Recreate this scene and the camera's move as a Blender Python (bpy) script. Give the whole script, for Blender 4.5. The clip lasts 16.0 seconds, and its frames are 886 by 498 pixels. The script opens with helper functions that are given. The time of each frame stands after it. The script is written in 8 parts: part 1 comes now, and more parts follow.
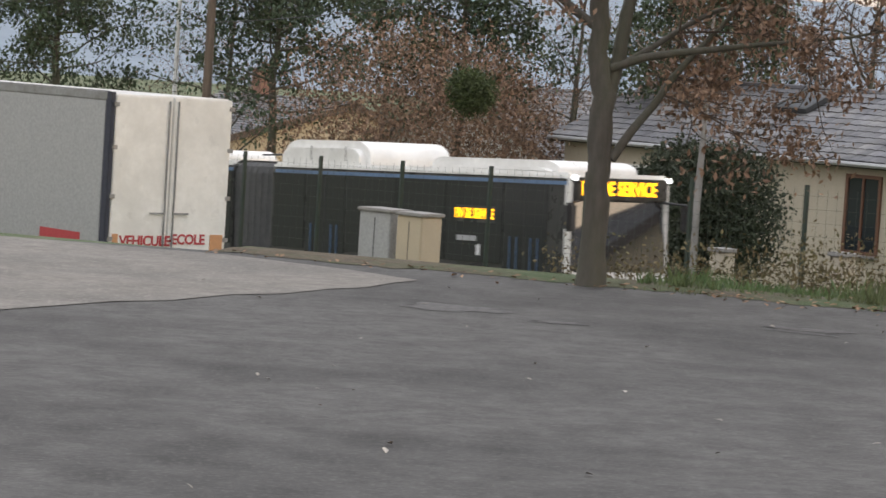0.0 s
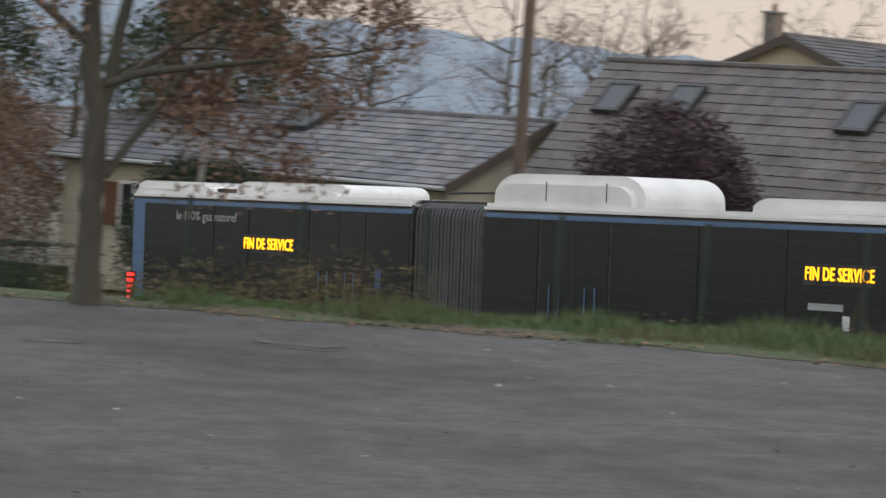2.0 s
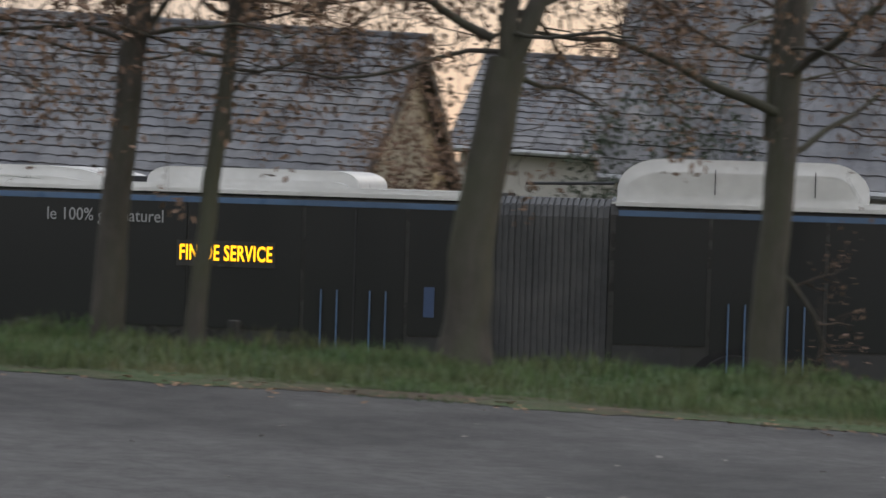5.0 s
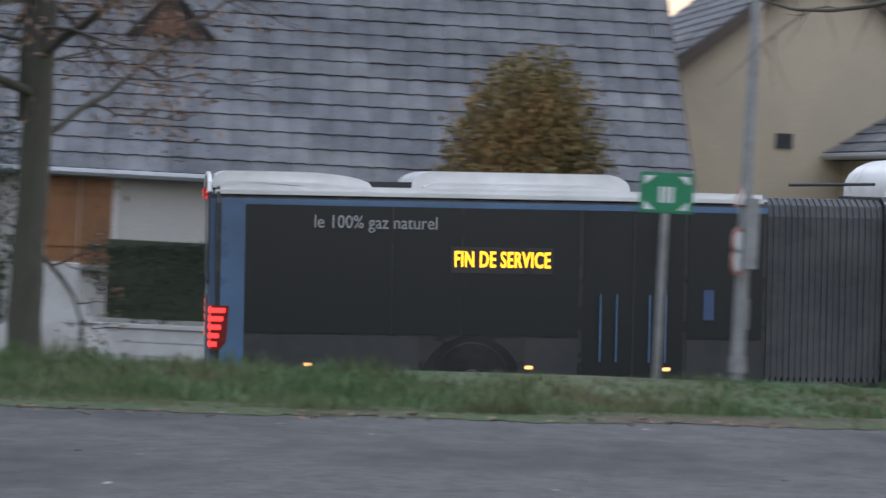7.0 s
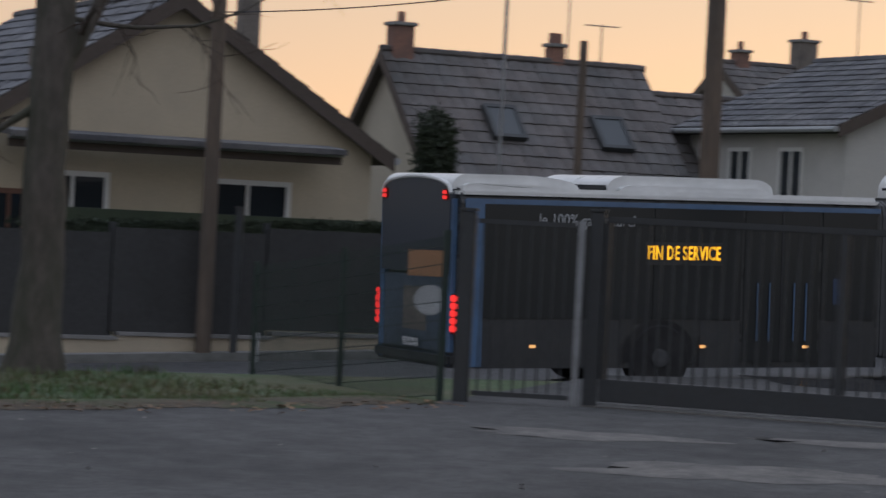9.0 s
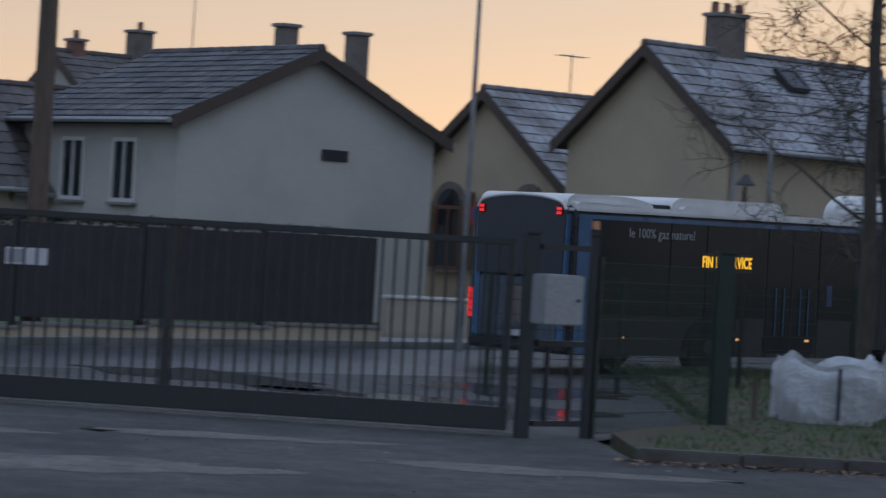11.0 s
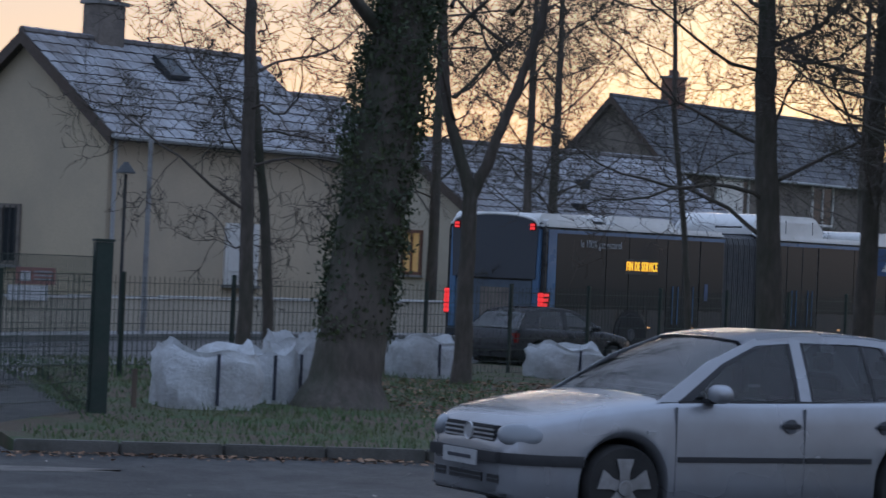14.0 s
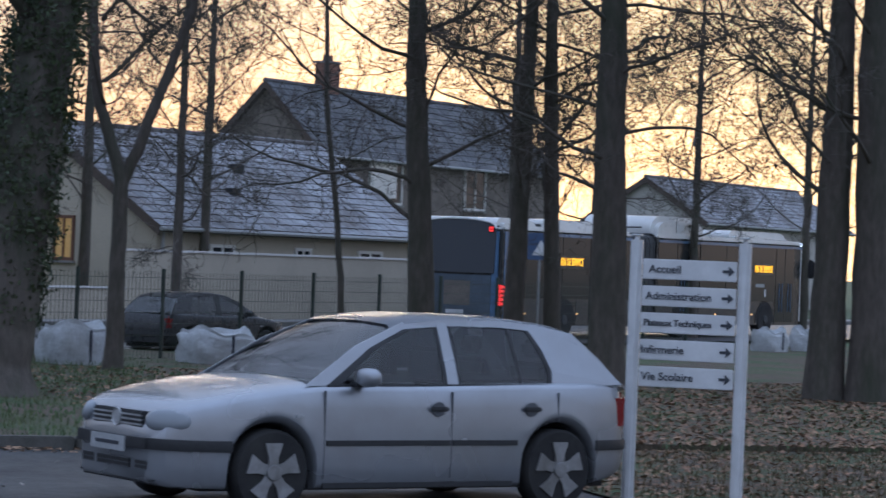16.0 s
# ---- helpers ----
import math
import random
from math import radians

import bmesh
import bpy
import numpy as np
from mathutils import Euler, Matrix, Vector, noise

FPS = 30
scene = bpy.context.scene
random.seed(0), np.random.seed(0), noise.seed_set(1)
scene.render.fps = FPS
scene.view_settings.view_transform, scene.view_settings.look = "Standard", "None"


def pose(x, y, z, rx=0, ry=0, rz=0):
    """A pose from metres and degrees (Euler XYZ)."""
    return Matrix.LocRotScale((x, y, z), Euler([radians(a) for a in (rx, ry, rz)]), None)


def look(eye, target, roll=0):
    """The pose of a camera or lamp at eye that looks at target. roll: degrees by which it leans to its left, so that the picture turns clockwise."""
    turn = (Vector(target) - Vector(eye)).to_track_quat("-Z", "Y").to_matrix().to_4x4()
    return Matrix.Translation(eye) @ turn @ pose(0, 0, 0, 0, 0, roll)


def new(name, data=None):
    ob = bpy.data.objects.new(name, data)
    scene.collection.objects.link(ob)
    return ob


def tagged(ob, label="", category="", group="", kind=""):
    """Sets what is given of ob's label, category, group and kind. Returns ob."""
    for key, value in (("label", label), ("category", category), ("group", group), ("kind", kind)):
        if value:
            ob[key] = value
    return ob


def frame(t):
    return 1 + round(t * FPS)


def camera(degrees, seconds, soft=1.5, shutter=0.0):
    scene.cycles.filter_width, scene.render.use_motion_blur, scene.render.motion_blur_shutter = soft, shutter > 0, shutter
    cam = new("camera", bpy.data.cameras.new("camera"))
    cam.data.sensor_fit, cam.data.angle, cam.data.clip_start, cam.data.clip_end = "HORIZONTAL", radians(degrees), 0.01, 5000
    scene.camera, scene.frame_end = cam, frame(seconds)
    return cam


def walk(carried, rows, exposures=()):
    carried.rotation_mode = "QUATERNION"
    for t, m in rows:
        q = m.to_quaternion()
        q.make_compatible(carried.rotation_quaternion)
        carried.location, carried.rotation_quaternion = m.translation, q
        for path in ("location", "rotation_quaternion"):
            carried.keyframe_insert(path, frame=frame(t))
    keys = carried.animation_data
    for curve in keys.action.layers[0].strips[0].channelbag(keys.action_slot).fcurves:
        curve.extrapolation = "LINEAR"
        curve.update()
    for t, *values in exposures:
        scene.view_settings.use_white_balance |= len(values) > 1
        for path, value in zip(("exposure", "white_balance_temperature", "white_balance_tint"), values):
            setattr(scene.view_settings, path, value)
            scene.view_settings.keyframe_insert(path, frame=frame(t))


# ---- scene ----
SWEEP = (  # seconds, bearing to the right of +y, tilt up, lean
    (0, 0, -3.689, 3.703),
    (0.5, 1.089, -3.558, 4.104),
    (1, 3.195, -3.139, 4.326),
    (1.5, 6.15, -2.823, 4.131),
    (2, 10.105, -2.671, 3.824),
    (2.5, 15.252, -2.413, 3.439),
    (3, 20.668, -2.305, 3.143),
    (3.5, 26.672, -2.125, 3.605),
    (4, 32.299, -1.917, 3.777),
    (4.5, 37.409, -1.747, 3.955),
    (4.7, 39.67, -1.76, 3.95),
    (6.8, 55.33, -1.338, 3.142),
    (7, 57.478, -1.276, 2.991),
    (7.5, 63.003, -1.118, 2.37),
    (8, 68.542, -0.943, 2.713),
    (8.5, 73.26, -0.787, 2.701),
    (9, 77.056, -0.667, 2.904),
    (9.5, 80.693, -0.544, 3.093),
    (10, 84.104, -0.44, 3.393),
    (10.2, 85.345, -0.407, 3.458),
    (12.3, 97.594, 0.367, 3.007),
    (12.5, 98.252, 0.388, 2.918),
    (13, 99.903, 0.406, 2.698),
    (13.5, 101.567, 0.373, 2.598),
    (14, 103.082, 0.294, 2.567),
    (14.5, 104.648, 0.204, 2.595),
    (15, 106.427, 0.195, 2.569),
    (15.5, 108.352, 0.242, 2.473),
    (16, 110.13, 0.282, 2.321),
)
EYE_HEIGHT, ARM = 1.95, 0.5  # the film maker turns on the spot and holds the camera at arm's length


def view(bearing, tilt, lean):
    b, e = radians(bearing), radians(tilt)
    eye = Vector((ARM * math.sin(b), ARM * math.cos(b), EYE_HEIGHT))
    ahead = Vector((math.sin(b) * math.cos(e), math.cos(b) * math.cos(e), math.sin(e)))
    return look(eye, eye + ahead * 10, lean)


cam = camera(18.02, 16.0, soft=1.5, shutter=0.4)
walk(cam, [(t, view(b, e, r)) for t, b, e, r in SWEEP],
     exposures=[(0.0, 0.3, 7300, 11), (2.0, -0.05, 7000, 9), (3.0, -0.28, 6900, 9), (3.5, -0.08, 6900, 7), (4.5, -0.22, 7000, 9), (6.8, 0.08, 6100, 10), (7.5, 0.2, 6100, 11), (8.2, -0.3, 6300, 14), (9.0, -0.97, 6200, 12), (10.0, -1.2, 5600, 10), (12.3, -1.27, 5300, 10), (13.0, -1.36, 5250, 10), (14.0, -1.0, 5150, 11), (16.0, -0.66, 5150, 11)])

# ---- light: the sky just before sunrise, brightest beyond the houses where the walk ends ----
SUN_BEARING = 109.0
sb = radians(SUN_BEARING)
SUN_WAY = (math.sin(sb), math.cos(sb), 0.0)
world = bpy.data.worlds.new("dawn")
scene.world = world
world.use_nodes = True
nt = world.node_tree
wn, wl = nt.nodes, nt.links


def calc(op, a, b=None, c=None):
    n = wn.new("ShaderNodeMath")
    n.operation = op
    for i, v in enumerate((a, b, c)):
        if isinstance(v, (int, float)):
            n.inputs[i].default_value = v
        elif v is not None:
            wl.new(v, n.inputs[i])
    return n.outputs[0]


def mixed(fac, c1, c2):
    n = wn.new("ShaderNodeMix")
    n.data_type = "RGBA"
    wl.new(fac, n.inputs[0])
    for s, c in ((6, c1), (7, c2)):
        if isinstance(c, tuple):
            n.inputs[s].default_value = (*c, 1)
        else:
            wl.new(c, n.inputs[s])
    return n.outputs[2]


sky = wn.new("ShaderNodeTexSky")  # the clear part of the sky
sky.sky_type, sky.sun_disc = "NISHITA", False
sky.sun_elevation, sky.sun_rotation = radians(2.0), sb
coord = wn.new("ShaderNodeTexCoord")
sep = wn.new("ShaderNodeSeparateXYZ")
wl.new(coord.outputs["Generated"], sep.inputs[0])
dot = wn.new("ShaderNodeVectorMath")
dot.operation = "DOT_PRODUCT"
wl.new(coord.outputs["Generated"], dot.inputs[0])
dot.inputs[1].default_value = SUN_WAY
height = calc("MAXIMUM", sep.outputs[2], 0.0)
glow = calc("POWER", calc("MULTIPLY_ADD", calc("MAXIMUM", dot.outputs["Value"], -1.0), 0.5, 0.5), 4.6)  # towards the dawn
low = calc("POWER", calc("SUBTRACT", 1.0, height), 7.0)  # near the horizon
veil = mixed(height, (0.62, 0.575, 0.565), (1.40, 1.55, 1.85))  # thin high cloud, brighter overhead
warm = mixed(calc("MINIMUM", calc("MULTIPLY", height, 5.5), 1.0), (3.2, 1.75, 0.72), (2.9, 2.2, 1.25))
lit_sky = mixed(calc("MULTIPLY", calc("MULTIPLY", glow, low), 0.97), veil, warm)
core = wn.new("ShaderNodeVectorMath")  # the brightest stretch, where the sun is about to rise
core.operation = "DOT_PRODUCT"
wl.new(coord.outputs["Generated"], core.inputs[0])
core.inputs[1].default_value = (math.sin(radians(116)), math.cos(radians(116)), 0.05)
rising = calc("MULTIPLY", calc("POWER", calc("MULTIPLY_ADD", core.outputs["Value"], 0.5, 0.5), 170.0), 0.55)
lit_sky = mixed(rising, lit_sky, (4.3, 2.85, 1.25))
add = wn.new("ShaderNodeMix")
add.data_type, add.blend_type = "RGBA", "ADD"
add.inputs[0].default_value = 0.03
wl.new(lit_sky, add.inputs[6])
wl.new(sky.outputs[0], add.inputs[7])
wl.new(add.outputs[2], wn["Background"].inputs[0])
wn["Background"].inputs[1].default_value = 1.0
sun = new("sun", bpy.data.lights.new("sun", "SUN"))  # the glow that leaks over the horizon
sun.data.energy, sun.data.angle, sun.data.color = 0.5, radians(14), (1.0, 0.72, 0.45)
sun.matrix_world = look((0, 0, 60), Vector((0, 0, 60)) - Vector((math.sin(sb), math.cos(sb), 0.09)))

# ---- the street's own frame: along = metres down the street, across = metres from the camera's spot ----
HEADING = radians(141.39)
UX, UY = math.sin(HEADING), math.cos(HEADING)
STREET_TURN = math.degrees(math.atan2(UY, UX))


def R(a, p, z=0.0):
    return Vector((a * UX - p * UY, a * UY + p * UX, z))


def street(a, p, z=0.0, turn=0.0):
    """A pose on the street: x along it, y away from the camera."""
    v = R(a, p, z)
    return pose(v.x, v.y, v.z, 0, 0, STREET_TURN + turn)


def road_z(a):
    return float(np.interp(a, ROAD_A, ROAD_Z))


ROAD_A = (-400, -120, -47, -32, -15, 1, 13, 25, 44, 60, 200)
ROAD_Z = (-9, -6, -3.0, -2.25, -1.6, -0.98, -0.60, -0.18, 0.08, 0.12, 0.6)
BANK_A = (-60, -30, -23, -20, -15, -5, 5, 14, 30)
BANK_P = (2, 11, 16, 19, 26, 28, 31.2, 31.6, 31.6)


def ground_z(a, p):
    """The lot is level; the ground falls from it to the street, and goes on at the street's height."""
    p0 = float(np.interp(a, BANK_A, BANK_P))
    p1 = max(32.4, p0 + 1.0)
    k = min(1.0, max(0.0, (p - p0) / (p1 - p0)))
    return road_z(a) * (k * k * (3 - 2 * k))


# ---- materials ----
def ramp_mix(nodes, links, fac, c1, c2):
    mix = nodes.new("ShaderNodeMix")
    mix.data_type = "RGBA"
    links.new(fac, mix.inputs[0])
    for sock, c in ((6, c1), (7, c2)):
        if isinstance(c, tuple):
            mix.inputs[sock].default_value = (*c, 1)
        else:
            links.new(c, mix.inputs[sock])
    return mix.outputs[2]


def noise_out(nodes, links, scale, detail=4.0, rough=0.6, stretch=(1, 1, 1), lo=0.35, hi=0.65):
    tc = nodes.new("ShaderNodeNewGeometry")
    mp = nodes.new("ShaderNodeMapping")
    mp.inputs["Scale"].default_value = stretch
    nz = nodes.new("ShaderNodeTexNoise")
    nz.inputs["Scale"].default_value, nz.inputs["Detail"].default_value = scale, detail
    nz.inputs["Roughness"].default_value = rough
    links.new(tc.outputs["Position"], mp.inputs[0])
    links.new(mp.outputs[0], nz.inputs["Vector"])
    mr = nodes.new("ShaderNodeMapRange")
    mr.inputs[1].default_value, mr.inputs[2].default_value = lo, hi
    links.new(nz.outputs["Fac"], mr.inputs[0])
    return mr.outputs[0]


def surface(name, base, other=None, big=0.6, stain=None, fine=30.0, rough=0.7, metal=0.0, bump=0.0, bump_scale=60.0,
            emit=None, power=0.0, per_object=0.0, per_island=0.0, stretch=(1, 1, 1), frost=None, spec=0.5, coat=0.0, speckle=None, reach=(0.42, 0.7)):
    """One procedural surface: base and other colour mixed by fine grain, stains at a larger scale, relief, frost on top."""
    m = bpy.data.materials.new(name)
    m.use_nodes = True
    nodes, links = m.node_tree.nodes, m.node_tree.links
    bsdf = nodes["Principled BSDF"]
    other = other or tuple(c * 0.8 for c in base)
    col = ramp_mix(nodes, links, noise_out(nodes, links, fine, stretch=stretch), base, other)
    if stain:
        col = ramp_mix(nodes, links, noise_out(nodes, links, big, 5.0, 0.65, stretch, *reach), col, stain)
    if speckle:  # coarse stones and grit showing in the surface
        grit = noise_out(nodes, links, speckle[0], 2.0, 0.8, stretch, 0.52, 0.72)
        dim = nodes.new("ShaderNodeMath")
        dim.operation = "MULTIPLY"
        links.new(grit, dim.inputs[0])
        dim.inputs[1].default_value = speckle[1]
        col = ramp_mix(nodes, links, dim.outputs[0], col, tuple(min(1.0, c * 2.2) for c in base))
    for amount, info in ((per_object, "ShaderNodeObjectInfo"), (per_island, "ShaderNodeNewGeometry")):
        if amount:
            rnd = nodes.new(info)
            mr = nodes.new("ShaderNodeMapRange")
            mr.inputs[3].default_value, mr.inputs[4].default_value = 1 - amount, 1 + amount
            links.new(rnd.outputs["Random" if info.endswith("Info") else "Random Per Island"], mr.inputs[0])
            hsv = nodes.new("ShaderNodeHueSaturation")
            links.new(mr.outputs[0], hsv.inputs["Value"])
            links.new(col, hsv.inputs["Color"])
            col = hsv.outputs[0]
    if frost:  # hoar frost lies on what faces the sky
        geo = nodes.new("ShaderNodeNewGeometry")
        sep = nodes.new("ShaderNodeSeparateXYZ")
        links.new(geo.outputs["Normal"], sep.inputs[0])
        up = nodes.new("ShaderNodeMapRange")
        up.inputs[1].default_value, up.inputs[2].default_value = 0.25, 0.8
        links.new(sep.outputs[2], up.inputs[0])
        mul = nodes.new("ShaderNodeMath")
        mul.operation = "MULTIPLY"
        links.new(up.outputs[0], mul.inputs[0])
        links.new(noise_out(nodes, links, frost[1], 5.0, 0.7, (1, 1, 1), 0.3, 0.75), mul.inputs[1])
        mul2 = nodes.new("ShaderNodeMath")
        mul2.operation = "MULTIPLY"
        links.new(mul.outputs[0], mul2.inputs[0])
        mul2.inputs[1].default_value = frost[0]
        col = ramp_mix(nodes, links, mul2.outputs[0], col, (0.62, 0.65, 0.70))
    links.new(col, bsdf.inputs["Base Color"])
    bsdf.inputs["Metallic"].default_value = metal
    bsdf.inputs["Specular IOR Level"].default_value = spec
    bsdf.inputs["Coat Weight"].default_value = coat
    rr = nodes.new("ShaderNodeMapRange")
    rr.inputs[3].default_value, rr.inputs[4].default_value = max(0.02, rough - 0.08), min(1.0, rough + 0.08)
    links.new(noise_out(nodes, links, fine * 0.3, 3.0), rr.inputs[0])
    links.new(rr.outputs[0], bsdf.inputs["Roughness"])
    if bump:
        bp = nodes.new("ShaderNodeBump")
        bp.inputs["Strength"].default_value, bp.inputs["Distance"].default_value = min(1.0, bump * 20), bump
        links.new(noise_out(nodes, links, bump_scale, 6.0, 0.65, stretch, 0.0, 1.0), bp.inputs["Height"])
        links.new(bp.outputs[0], bsdf.inputs["Normal"])
    if emit:
        bsdf.inputs["Emission Color"].default_value, bsdf.inputs["Emission Strength"].default_value = (*emit, 1), power
    return m


def glass(name, tint=(0.02, 0.025, 0.028), rough=0.04, clear=0.0, ior=1.5):
    """Tinted glazing: glossy on a dark body, or clear where clear is above zero."""
    m = bpy.data.materials.new(name)
    m.use_nodes = True
    b = m.node_tree.nodes["Principled BSDF"]
    b.inputs["Base Color"].default_value, b.inputs["Roughness"].default_value = (*tint, 1), rough
    b.inputs["IOR"].default_value, b.inputs["Transmission Weight"].default_value = ior, clear
    return m


def thin_glass(name, tint, ior):
    """A thin clear pane: what is behind shows through, the sky gleams on it."""
    m = bpy.data.materials.new(name)
    m.use_nodes = True
    nodes, links = m.node_tree.nodes, m.node_tree.links
    mix, see, gloss, fr = (nodes.new("ShaderNode" + k) for k in ("MixShader", "BsdfTransparent", "BsdfGlossy", "Fresnel"))
    see.inputs[0].default_value, gloss.inputs["Roughness"].default_value, fr.inputs[0].default_value = (*tint, 1), 0.03, ior
    for a, b in ((fr.outputs[0], mix.inputs[0]), (see.outputs[0], mix.inputs[1]), (gloss.outputs[0], mix.inputs[2]), (mix.outputs[0], nodes["Material Output"].inputs[0])):
        links.new(a, b)
    return m


